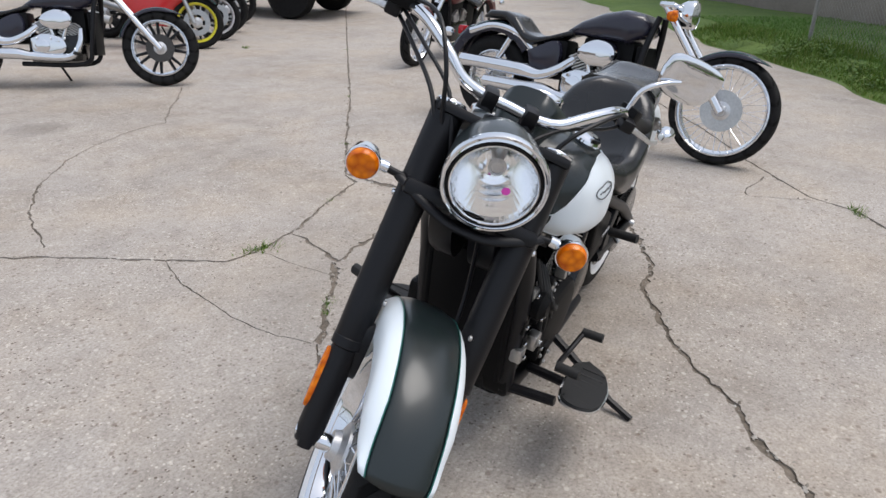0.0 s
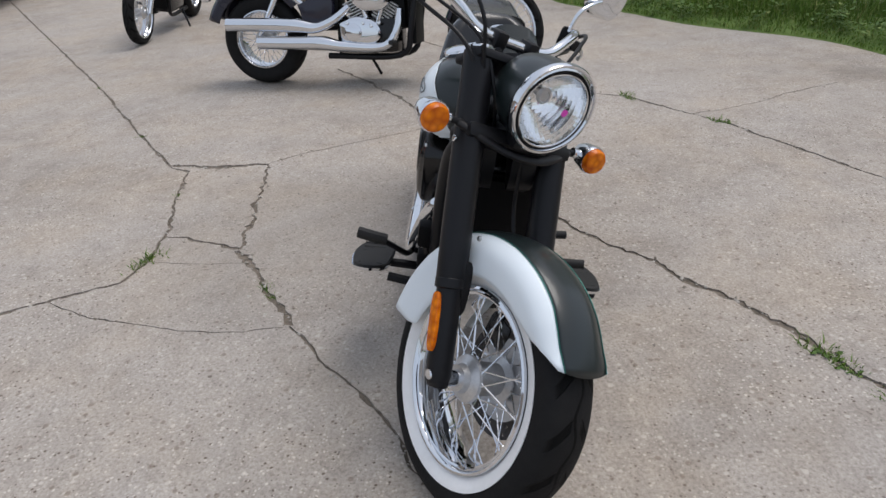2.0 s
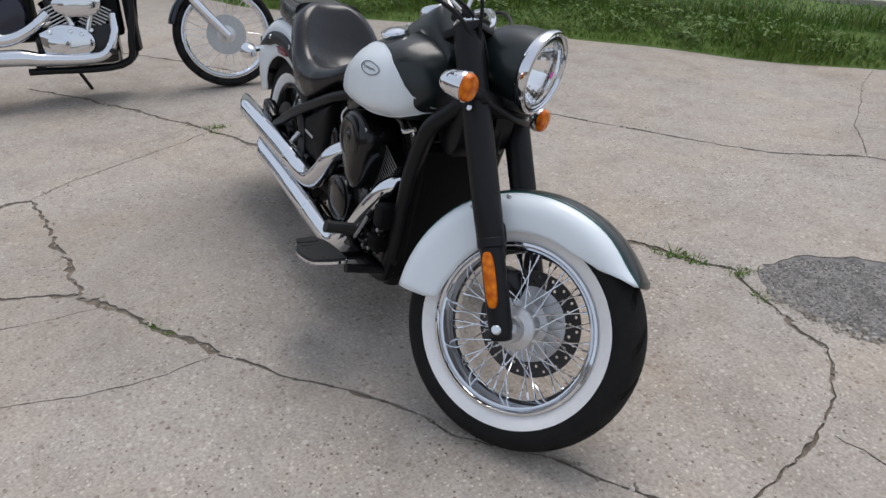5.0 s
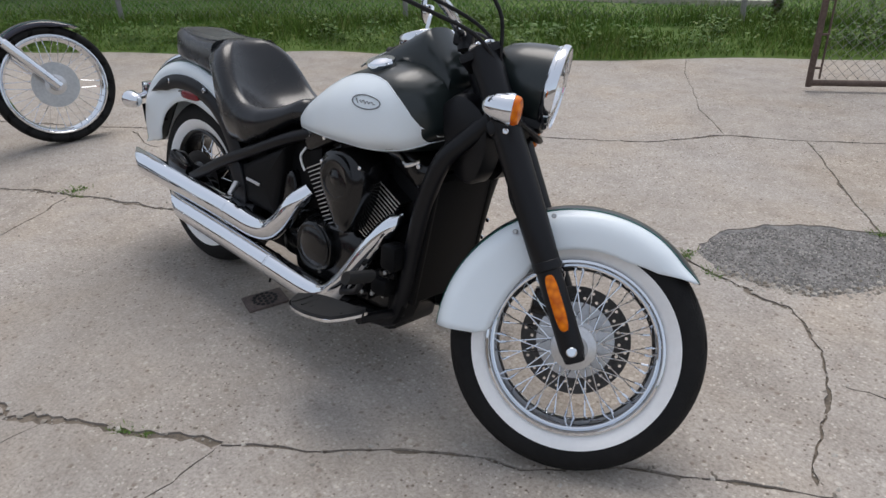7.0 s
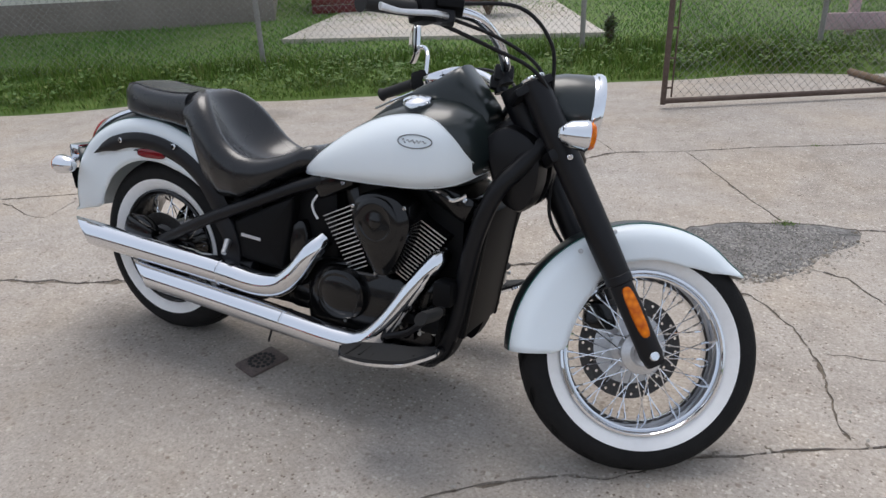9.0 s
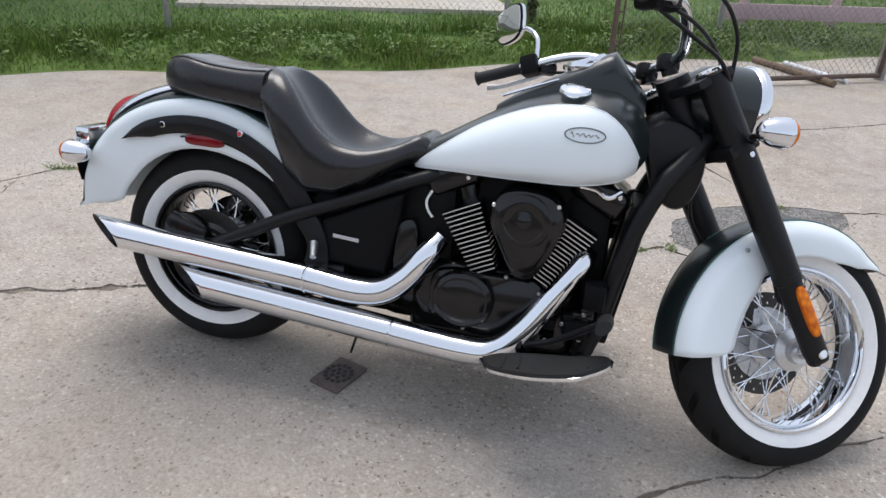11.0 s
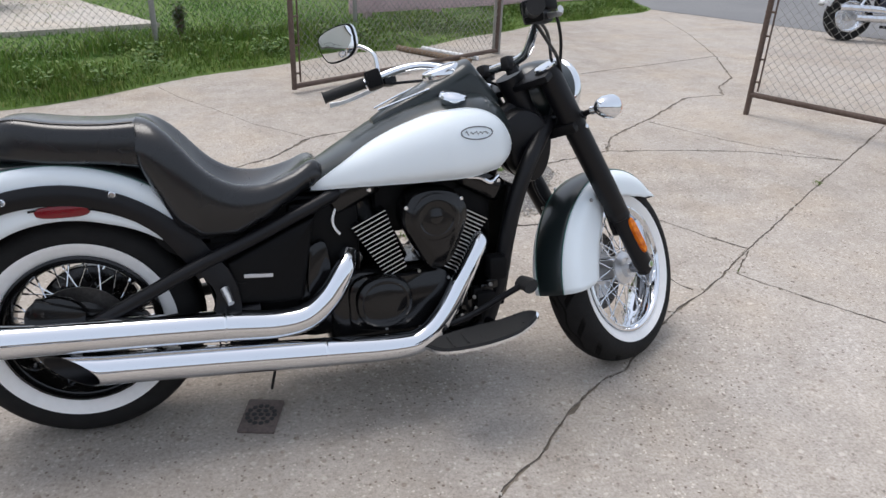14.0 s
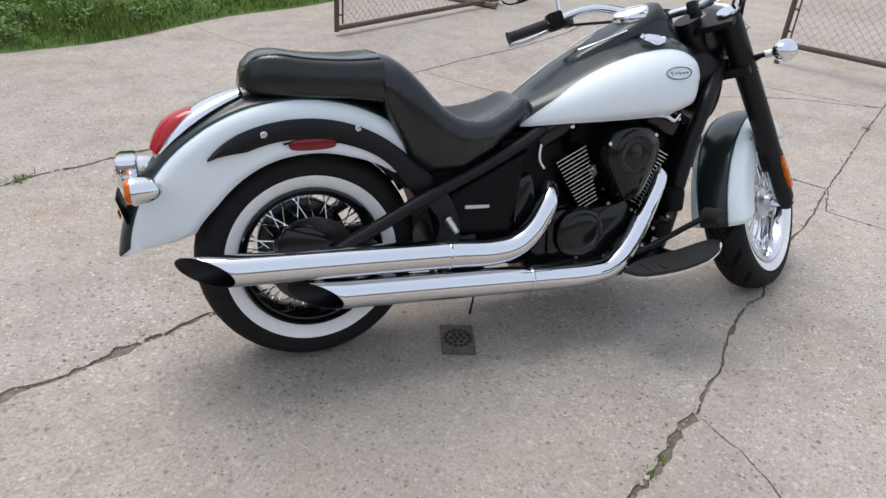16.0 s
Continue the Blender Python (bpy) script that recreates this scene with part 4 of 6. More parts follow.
    up = exhaust([(-0.216, -0.165, 0.350), (0.06, -0.165, 0.335), (0.35, -0.165, 0.318), (0.50, -0.165, 0.305), (0.585, -0.165, 0.318), (0.645, -0.162, 0.365), (0.690, -0.148, 0.430), (0.715, -0.11, 0.468)],
                 [0.042, 0.042, 0.042, 0.040, 0.037, 0.034, 0.031, 0.027], "upper_exhaust", 0.14)
    low = exhaust([(0.055, -0.168, 0.244), (0.30, -0.170, 0.228), (0.60, -0.180, 0.210), (0.82, -0.190, 0.200), (0.905, -0.190, 0.216), (0.975, -0.182, 0.285), (1.045, -0.160, 0.395), (1.088, -0.135, 0.462), (1.10, -0.10, 0.485)],
                  [0.042, 0.042, 0.040, 0.037, 0.034, 0.031, 0.030, 0.029, 0.027], "lower_exhaust", 0.14)
    for pipe, at, r in ((up, (0.365, -0.165, 0.316), 0.0425), (low, (0.62, -0.181, 0.2085), 0.0405)):
        a = Vector(at)
        part("clamp", revolve([(r, -0.004), (r + 0.002, 0), (r, 0.004)], 28, m=along(a, a + Vector((1, 0, -0.06)))), CHROME, pipe)
    part("muffler_bracket", plate(smooth_outline([(0.36, 0.30), (0.44, 0.30), (0.50, 0.24), (0.40, 0.24)], 3), -0.11, -0.13, 0.004), SATIN, bike)

    # footboards, pedals, side stand
    for s in (-1, 1):
        bm = bmesh.new()
        out = smooth_outline([(0.880, 0.280), (0.92, 0.338), (1.01, 0.370), (1.10, 0.371), (1.17, 0.354), (1.200, 0.318), (1.165, 0.275), (1.05, 0.253), (0.93, 0.250)], 5)
        slope = lambda x: 0.229 + max(0, x - 0.9) * 0.17 + max(0, x - 1.12) * 0.25
        board = part("footboard", skin(bm, [[Vector((x, s * y, slope(x) + h)) for x, y in out] for h in (-0.008, -0.005, 0.0)]), CHROME, bike, "footboard with chrome rim and black rubber tread")
        bm = bmesh.new()
        inner = [(1.05 + (x - 1.05) * 0.95, 0.32 + (y - 0.32) * 0.92) for x, y in out]
        skin(bm, [[Vector((x, s * y, slope(x) + h)) for x, y in inner] for h in (-0.002, 0.006, 0.008)])
        tread = part("tread", bm, GRIP, board, "black rubber tread")
        for k in range(6):
            x = 0.945 + 0.04 * k
            part("rib", sweep([(x, s * 0.278, slope(x) + 0.0085), (x, s * 0.345, slope(x) + 0.0085)], 0.004, 6), GRIP, board)
        part("board_arm", sweep([(0.98, s * 0.14, 0.20), (1.0, s * 0.26, 0.215)], 0.014, 8), SATIN, bike)
        part("board_arm", sweep([(1.12, s * 0.13, 0.215), (1.12, s * 0.26, 0.235)], 0.014, 8), SATIN, bike)
    pedal = part("brake_pedal", sweep(curve([(0.98, -0.20, 0.25), (1.05, -0.215, 0.28), (1.12, -0.26, 0.34), (1.160, -0.30, 0.382)], 5), 0.009, 10), SATIN, bike, "black brake pedal")
    part("pad", sweep(curve([(1.166, -0.270, 0.378), (1.168, -0.31, 0.386), (1.164, -0.35, 0.392)], 4), [0.022] * 9, 12, squash=0.7), GRIP, pedal, "rubber pedal pad")
    shift = part("shift_lever", sweep(curve([(0.86, 0.24, 0.30), (0.95, 0.225, 0.27), (1.05, 0.23, 0.30), (1.13, 0.25, 0.345)], 5), 0.008, 8), SATIN, bike, "heel and toe shift lever")
    part("pad", sweep([(1.13, 0.24, 0.345), (1.135, 0.30, 0.35)], 0.013, 10), GRIP, shift)
    part("pad", sweep([(0.86, 0.235, 0.30), (0.86, 0.295, 0.305)], 0.013, 10), GRIP, shift)
    part("side_stand", sweep(curve([(0.74, 0.14, 0.17), (0.78, 0.25, 0.135), (0.82, 0.36, 0.095), (0.845, 0.44, 0.080)], 4), spread([0.014, 0.012, 0.011, 0.010], 13), 8), SATIN, bike, "black side stand on the concrete")
    part("cable_stub", sweep([(0.50, -0.08, 0.19), (0.47, -0.09, 0.075)], 0.004, 6), SATIN, bike)
    part("left_peg", sweep([(0.40, 0.15, 0.42), (0.42, 0.245, 0.435)], 0.015, 10), GRIP, bike, "passenger peg")
    for k in range(16):
        rng = random.Random(50 + k)
        at = Vector((0.92 + 0.26 * rng.random(), 0.135 + 0.02 * rng.random(), 0.20 + 0.34 * rng.random()))
        part("fitting", block((0.02 + 0.03 * rng.random(), 0.03, 0.02 + 0.025 * rng.random()), at, 0.006), PLASTIC if k % 3 else STEEL, bike)
        part("bolt", bolt(at + Vector((0.02, 0.02, 0.01)), 0.006, (0, 1, 0)), STEEL if k % 2 else CHROME, bike)
    for k in range(4):
        part("hose", sweep(curve([(1.16 - 0.03 * k, 0.13, 0.62 - 0.02 * k), (1.13, 0.16 + 0.01 * k, 0.50), (1.05 - 0.04 * k, 0.155, 0.38), (0.98 - 0.03 * k, 0.14, 0.24)], 5), 0.006, 8), GRIP, bike)
    for k in range(7):
        rng = random.Random(k)
        part("fitting", block((0.035, 0.03, 0.03), (1.00 + 0.13 * rng.random(), -0.15, 0.24 + 0.11 * rng.random()), 0.008), PLASTIC if k % 2 else ENGINE, bike)
        part("bolt", bolt((1.02 + 0.12 * rng.random(), -0.166, 0.25 + 0.1 * rng.random()), 0.006), STEEL, bike)


def main_front(bike, S):
    S2 = S @ FORK_SHIFT
    # fork legs
    for s in (-1, 1):
        y = s * 0.124
        low = [fork_at(z, y) for z in (0.275, 0.29, 0.40, 0.455, 0.458, 0.475, 0.48)]
        leg = part("fork_leg", sweep(low, [0.024, 0.029, 0.029, 0.029, 0.034, 0.034, 0.029], 20), SATIN, bike, "satin black fork leg", S)
        upper = [fork_at(z, y) for z in (0.46, 0.47, 0.55, 0.80, 0.918, 0.924)]
        part("fork_cover", sweep(upper, [0.029, 0.033, 0.035, 0.036, 0.036, 0.030], 20), SATIN, leg, "satin black fork cover")
        part("axle_clamp", block((0.05, 0.034, 0.06), fork_at(0.290, s * 0.124), 0.012, turn=Matrix.Rotation(radians(-29.5), 4, "Y")), SATIN, leg)
        part("axle_bolt", bolt(fork_at(0.291, s * 0.141), 0.013, (0, s, 0), 0.012), CHROME, leg, "chrome axle bolt")
        a, b = fork_at(0.327, s * 0.153), fork_at(0.455, s * 0.153)
        q = (b - a).normalized()
        c = (a + b) / 2
        turn = Matrix.Rotation(math.atan2(q.x, q.z), 4, "Y")
        part("reflector", plate(oval(0, 0, 0.0135, 0.066, 24, 3.5), s * -0.008, s * 0.006, 0.003, dome=0.002), AMBER, leg, "orange fork reflector", Matrix.Translation(c) @ turn)
    axle = part("axle", sweep([(1.60, -0.13, 0.301), (1.60, 0.13, 0.301)], 0.012, 14), STEEL, bike, "front axle", S2)
    part("spacer", sweep([(1.60, -0.108, 0.3), (1.60, -0.07, 0.3)], [0.017, 0.02], 18), CHROME, axle, "chrome axle spacer")
    clampl = part("lower_clamp", block((0.085, 0.30, 0.035), (0, 0, 0), 0.012, turn=Matrix.Translation((1.352, 0, 0.760)) @ Matrix.Rotation(radians(-32), 4, "Y")), SATIN, bike, "lower fork clamp", S)
    part("upper_clamp", block((0.10, 0.30, 0.022), (0, 0, 0), 0.008, turn=Matrix.Translation((1.262, 0, 0.906)) @ Matrix.Rotation(radians(-32), 4, "Y")), SATIN, bike, "upper fork clamp", S)
    for s in (-1, 1):
        part("fork_cap", revolve([(0.033, 0), (0.034, 0.004), (0.031, 0.008), (0.016, 0.010), (0, 0.0105)], 24, m=along(fork_at(0.922, s * 0.124), fork_at(1.0, s * 0.124))), CHROME, clampl, "chrome fork cap")
        part("bolt", bolt(fork_at(0.742, s * 0.160), 0.007, (0, s, 0)), CHROME, clampl)

    # headlamp
    nod = Matrix.Translation((1.377, -0.005, 0.883)) @ Matrix.Rotation(radians(4), 4, "Y") @ Matrix.Rotation(radians(-90), 4, "Z")
    lamp = part("headlamp", revolve([(0.0, -0.115), (0.03, -0.112), (0.06, -0.098), (0.080, -0.068), (0.092, -0.028), (0.098, 0.015), (0.1005, 0.057)], 44, caps=False, m=nod), GREENBLACK, bike, "round headlamp with black shell and chrome ring", S, smooth=60)
    part("ring", revolve([(0.0975, 0.040), (0.1010, 0.043), (0.1030, 0.050), (0.1035, 0.058), (0.1015, 0.067), (0.0955, 0.070), (0.0920, 0.066), (0.0915, 0.058)], 52, caps=False, m=nod), CHROME, lamp, "chrome headlamp ring")
    part("visor", revolve([(0.0995, 0.050), (0.103, 0.053), (0.1045, 0.062), (0.102, 0.070), (0.098, 0.071), (0.097, 0.062)], 52, caps=False, m=nod @ Matrix.Translation((0, 0, 0.004))), CHROME, lamp)
    bowl = curve([(0.0865, 0.058, 0), (0.08, 0.035, 0), (0.06, 0.005, 0), (0.035, -0.02, 0), (0.015, -0.03, 0), (0.0, -0.031, 0)], 3)
    part("reflector_bowl", revolve([(max(0.0, q.x), q.y) for q in bowl], 52, caps=False, m=nod), BOWL, lamp, "faceted mirror reflector", smooth=0)
    part("gap", revolve([(0.0925, 0.060), (0.0905, 0.0655), (0.0875, 0.0655), (0.0865, 0.060)], 52, caps=False, m=nod), SATIN, lamp, "dark seam round the glass")
    part("bezel", revolve([(0.0870, 0.061), (0.0862, 0.0672), (0.0835, 0.0680), (0.0820, 0.0660)], 52, caps=False, m=nod), CHROME, lamp, "narrow chrome bezel")
    part("bulb", sweep([nod @ Vector((0, -0.03, 0.012)), nod @ Vector((0, -0.004, 0.012))], [0.010, 0.008], 14), ALU, lamp)
    part("bulb_shield", revolve([(0.017, 0.0), (0.018, 0.003), (0.012, 0.008), (0.011, 0.005), (0, 0.006)], 24, m=nod @ Matrix.Translation((0, -0.004, 0.012))), ALU, lamp)
    part("glass", revolve([(0.0875, 0.060), (0.075, 0.066), (0.05, 0.071), (0.025, 0.0735), (0.0, 0.074)], 44, caps=False, m=nod), GLASS, lamp, "clear domed glass")
    part("sticker", revolve([(0.0085, 0.0), (0.0, 0.0005)], 14, m=nod @ Matrix.Translation((-0.022, 0.0745, 0.006))), MAGENTA, lamp, "small magenta sticker")
    for o in lamp.children:
        if o.name.startswith("glass"):
            o.visible_shadow = False
    part("headlamp_bracket", block((0.10, 0.10, 0.03), (1.375, 0, 0.785), 0.01), SATIN, bike, "", S)

    # indicator bracket and indicators
    bar = sweep(curve([(1.355, -0.165, 0.778), (1.39, -0.11, 0.766), (1.415, -0.05, 0.756), (1.42, 0, 0.754), (1.415, 0.05, 0.756), (1.39, 0.11, 0.766), (1.355, 0.165, 0.778)], 5), 0.009, 10, squash=1.4)
    part("signal_bracket", bar, SATIN, bike, "black indicator bracket under the headlamp", S)
    for s in (-1, 1):
        signal(bike, (1.364, s * 0.2365 - 0.004, 0.781), s, S, stem_to=(1.358, s * 0.155, 0.779), r=0.0345)

    # handlebar with its clamps, grips, levers, switches and mirrors
    hb = [(1.195, 0.0, 0.952), (1.196, 0.06, 0.952), (1.190, 0.115, 0.962), (1.165, 0.165, 0.992), (1.115, 0.225, 1.018), (1.055, 0.270, 1.016), (0.985, 0.315, 0.996), (0.930, 0.358, 0.982), (0.868, 0.412, 0.966)]
    for s in (-1, 1):
        if s == 1:
            full = [(x, -y, z) for x, y, z in hb[:0:-1]] + hb
            bar = part("handlebar", sweep(curve(full, 6), 0.0128, 16), CHROME, bike, "wide chrome handlebar", S, smooth=60)
    for s in (-1, 1):
        part("bar_riser", sweep([(1.205, s * 0.048, 0.925), (1.198, s * 0.048, 0.945)], [0.02, 0.018], 14), SATIN, bike, "black handlebar riser", S)
        part("bar_clamp", block((0.05, 0.034, 0.042), (1.196, s * 0.048, 0.952), 0.01), SATIN, bike, "", S)
        a, b = Vector((0.962, s * 0.333, 0.990)), Vector((0.862, s * 0.417, 0.9645))
        d = (b - a).normalized()
        grip = part("grip", sweep([a, a + d * 0.004, b - d * 0.006, b], [0.019, 0.0165, 0.0165, 0.021], 18), GRIP, bar, "black rubber grip")
        inner = a - d * 0.03
        sw = part("switch_housing", block((0.05, 0.05, 0.056), (0, 0, 0), 0.01, turn=Matrix.Translation(inner) @ d.to_track_quat("Y", "Z").to_matrix().to_4x4()), PLASTIC, bar, "black switch housing")
        for dz in (-0.012, 0.012):
            part("switch", block((0.012, 0.016, 0.010), inner + Vector((-0.026, 0, dz)), 0.003), SATIN, sw)
        lev = inner + Vector((0.045, -s * 0.01, -0.006))
        part("lever_perch", block((0.05, 0.036, 0.03), lev, 0.008), SATIN, bar)
        part("lever", sweep(curve([lev + Vector((0.01, s * 0.01, 0)), lev + Vector((-0.02, s * 0.06, -0.014)), lev + Vector((-0.085, s * 0.115, -0.036)), lev + Vector((-0.125, s * 0.145, -0.040))], 5), spread([0.008, 0.007, 0.006, 0.0085], 16), 10, squash=0.7), ALU, bar, "polished lever")
        if s == -1:
            part("brake_reservoir", block((0.06, 0.075, 0.034), lev + Vector((0.012, 0.012, 0.032)), 0.008), PLASTIC, bar, "black brake fluid reservoir")
    # one mirror on each side
    for s in (-1, 1):
        base = Vector((0.995, s * 0.300, 1.015))
        arm = [base, base + Vector((0.0, s * 0.006, 0.055)), base + Vector((-0.01, s * 0.045, 0.090)), base + Vector((-0.03, s * 0.085, 0.105))]
        mirror = part("mirror_arm", sweep(curve(arm, 5), 0.0065, 10), CHROME, bike, "chrome mirror stalk", S)
        back = Matrix.Translation((0.948, s * 0.410, 1.132)) @ Matrix.Rotation(radians(s * 8), 4, "Z") @ Matrix.Rotation(radians(-4), 4, "Y") @ Matrix.Rotation(radians(90), 4, "Z")
        out = smooth_outline([(-0.080, 0.004), (-0.070, 0.040), (-0.024, 0.052), (0.046, 0.050), (0.080, 0.034), (0.076, -0.014), (0.044, -0.050), (-0.034, -0.053), (-0.072, -0.034)], 5)
        if s < 0:
            out = [(-a, b) for a, b in out]
        part("mirror_back", plate(out, 0.004, -0.010, 0.008, dome=0.005), CHROME, mirror, "chrome mirror back", back)
        part("mirror_rim", plate([(a * 1.0, b * 1.0) for a, b in out], 0.003, 0.008, 0.003), PLASTIC, mirror, "", back)
        part("mirror_glass", plate([(a * 0.93, b * 0.92) for a, b in out], 0.004, 0.0095, 0.001), MIRROR, mirror, "mirror glass", back)

    # cables and hoses
    def cable(points, r=0.0045, mat=SATIN, m=S):
        part("cable", sweep(curve(points, 6), r, 8), mat, bike, "", m)

    cable([(1.02, -0.29, 1.0), (1.16, -0.22, 0.985), (1.27, -0.14, 0.95), (1.33, -0.09, 0.86), (1.33, -0.05, 0.78)])
    cable([(1.00, -0.30, 0.985), (1.14, -0.23, 0.96), (1.26, -0.17, 0.93), (1.325, -0.12, 0.85), (1.33, -0.07, 0.74)], 0.005)
    cable([(1.04, -0.28, 1.03), (1.20, -0.22, 1.06), (1.29, -0.17, 1.00), (1.31, -0.13, 0.90), (1.33, -0.08, 0.80)], 0.0048)
    cable([(1.02, 0.30, 1.0), (1.14, 0.24, 1.03), (1.22, 0.17, 1.00), (1.26, 0.12, 0.94), (1.29, 0.08, 0.82)], 0.005)
    cable([(1.00, 0.31, 0.98), (1.10, 0.24, 0.975), (1.20, 0.12, 0.955), (1.27, 0.04, 0.90), (1.29, 0.0, 0.82)])
    cable([(1.36, 0.04, 0.74), (1.37, 0.075, 0.62), (1.42, 0.085, 0.54), (1.53, 0.085, 0.42), (1.58, 0.08, 0.36)], 0.005)
    part("caliper", block((0.09, 0.05, 0.075), (1.515, 0.075, 0.375), 0.018, turn=None), ENGINE, bike, "black front brake caliper", S2)


bike, S = main_cruiser()
main_engine(bike)
main_front(bike, S)



# ---- paving: slabs parted by joints and cracks ----
def jagged(points, width, seed, step=0.022, rough=0.012):
    """A crack along points as a chain of small four-sided pieces, uneven in line and in width."""
    rng = random.Random(seed)
    p = [Vector((*q, 0)) for q in points]
    line = []
    for a, b in zip(p, p[1:]):
        n = max(1, int((b - a).length / step))
        line += [a.lerp(b, k / n) for k in range(n)]
    line.append(p[-1])
    left, right = [], []
    drift, crumble = 0.0, 0.0
    for i, q in enumerate(line):
        d = (line[min(i + 1, len(line) - 1)] - line[max(i - 1, 0)]).normalized()
        side = Vector((-d.y, d.x, 0))
        drift = 0.75 * drift + rng.uniform(-1, 1) * rough * 0.5
        if rng.random() < 0.09:
            crumble = rng.uniform(0.3, 1.5)
        else:
            crumble *= 0.55
        w = width * (0.55 + 0.6 * rng.random() + crumble)
        if i in (0, len(line) - 1):
            w *= 0.35
        left.append(q + side * (drift + w / 2 + rng.uniform(-0.2, 0.2) * width))
        right.append(q + side * (drift - w / 2 + rng.uniform(-0.2, 0.2) * width))
    return [[(q.x, q.y) for q in (right[i], right[i + 1], left[i + 1], left[i])] for i in range(len(line) - 1)]


CRACKS = [
    # the long joint under the front wheel
    ([(-20, -15.0), (-8.5, -7.1), (-4.76, -4.46), (-2.48, -2.85), (-1.19, -1.99), (-0.63, -1.60)], 0.018, 0.008),
    ([(0.39, -0.95), (0.50, -0.87), (0.76, -0.72), (0.957, -0.608)], 0.026, 0.016),
    ([(0.957, -0.608), (1.06, -0.525), (1.15, -0.475), (1.31, -0.33), (1.51, -0.188), (1.61, -0.17), (1.80, 0.01), (2.16, 0.21), (2.35, 0.32), (2.65, 0.52), (3.60, 1.13), (4.54, 1.71), (5.49, 2.31), (8.0, 3.9)], 0.0135, 0.006),
    # block of broken pieces behind it
    ([(-0.63, -1.60), (-0.55, -1.47), (-0.18, -1.41), (0.12, -1.325), (0.46, -1.295), (0.61, -1.35), (0.74, -1.57), (0.90, -1.87), (1.06, -2.16), (1.8, -3.5), (4.1, -7.9)], 0.016, 0.016),
    ([(-0.63, -1.60), (-0.60, -1.34), (-0.61, -1.06)], 0.026, 0.028),
    ([(-0.61, -1.06), (-0.35, -1.01), (0.09, -0.965), (0.39, -0.95)], 0.018, 0.022),
    ([(0.235, -1.30), (0.31, -1.08), (0.39, -0.95)], 0.017, 0.02),
    ([(0.46, -1.295), (0.49, -1.08), (0.50, -0.87)], 0.004, 0.01),
    ([(-0.61, -1.06), (-0.75, -0.88), (-0.92, -0.58), (-1.06, -0.30), (-1.18, -0.14)], 0.010, 0.012),
    ([(0.74, -1.57), (0.87, -1.33), (0.905, -1.17), (0.975, -0.90), (0.975, -0.76), (0.957, -0.615)], 0.008, 0.010),
    # crack beside the bike and under its rear wheel
    ([(-2.7, -1.0), (-2.1, -0.62), (-1.36, -0.225), (-1.18, -0.14), (-0.923, -0.04), (-0.66, 0.075), (-0.50, 0.135), (-0.28, 0.235), (-0.07, 0.25), (0.27, 0.42), (0.46, 0.53), (0.61, 0.69), (0.75, 0.77), (0.88, 0.865), (1.06, 0.97), (1.19, 1.035), (1.30, 1.08), (1.40, 1.14)], 0.023, 0.018),
    ([(-1.50, 0.50), (-1.66, 0.49), (-1.93, 0.56)], 0.012, 0.016),
    ([(-1.50, 0.50), (-1.62, 0.86)], 0.008, 0.012),
    # second crack, towards the grass
    ([(-4.4, -0.85), (-2.8, 0.15), (-2.28, 0.42), (-1.95, 0.62), (-1.66, 0.82), (-1.54, 1.035), (-1.16, 1.30), (-0.95, 1.455), (-0.58, 1.63), (-0.10, 1.86), (0.32, 2.07), (0.66, 2.26), (0.95, 2.63)], 0.0165, 0.010),
    ([(-1.11, 1.32), (-1.22, 1.65), (-1.44, 2.02), (-1.62, 2.42)], 0.009, 0.014),
    ([(0.95, 2.63), (0.60, 3.05), (0.38, 3.44), (0.10, 3.9), (-0.08, 4.31)], 0.006, 0.008),
    ([(0.95, 2.63), (1.33, 2.80), (1.67, 3.0), (2.04, 3.18), (2.3, 3.3), (3.0, 3.75), (3.46, 4.14), (4.6, 4.5), (5.74, 4.88)], 0.016, 0.010),
    ([(1.33, 2.80), (1.50, 2.52), (1.65, 2.25), (1.92, 1.82)], 0.014, 0.008),
    # round the patch and on to the gate
    ([(1.40, 1.13), (1.55, 1.08), (1.72, 1.03), (1.86, 1.00)], 0.018, 0.012),
    ([(1.86, 1.00), (2.00, 0.82), (2.08, 0.64), (2.14, 0.36), (2.17, 0.25)], 0.012, 0.014),
    ([(2.10, 0.69), (2.28, 0.71), (2.43, 0.93)], 0.008, 0.012),
    ([(2.04, 1.33), (2.18, 1.30), (2.43, 0.93), (2.66, 0.53)], 0.014, 0.010),
    ([(2.66, 0.53), (2.45, 0.33), (2.55, 0.14), (2.79, -0.22), (3.3, -0.9)], 0.014, 0.010),
    ([(2.20, 1.82), (2.55, 1.92), (2.75, 1.99), (2.94, 2.27), (3.45, 2.62), (4.16, 3.17), (4.58, 3.24), (4.75, 3.5), (5.16, 3.86), (5.74, 4.88)], 0.019, 0.016),
    ([(2.75, 1.99), (3.2, 1.92), (3.7, 1.80), (4.19, 1.50)], 0.016, 0.010),
    ([(3.42, 2.57), (3.72, 2.02), (4.19, 1.50)], 0.013, 0.012),
    ([(5.74, 4.88), (6.4, 6.3), (7.0, 7.9)], 0.014, 0.010),
    ([(5.74, 4.88), (6.6, 4.1), (8.0, 3.9)], 0.008, 0.010),
    # hairlines
    ([(-1.98, -4.33), (-1.45, -3.84), (-0.94, -3.42), (-0.69, -3.42), (-0.27, -3.30), (0.04, -3.14), (0.41, -2.86), (0.70, -2.53), (0.92, -2.1)], 0.012, 0.016),
]


def verge(x):
    """Where the paving ends at the lawn."""
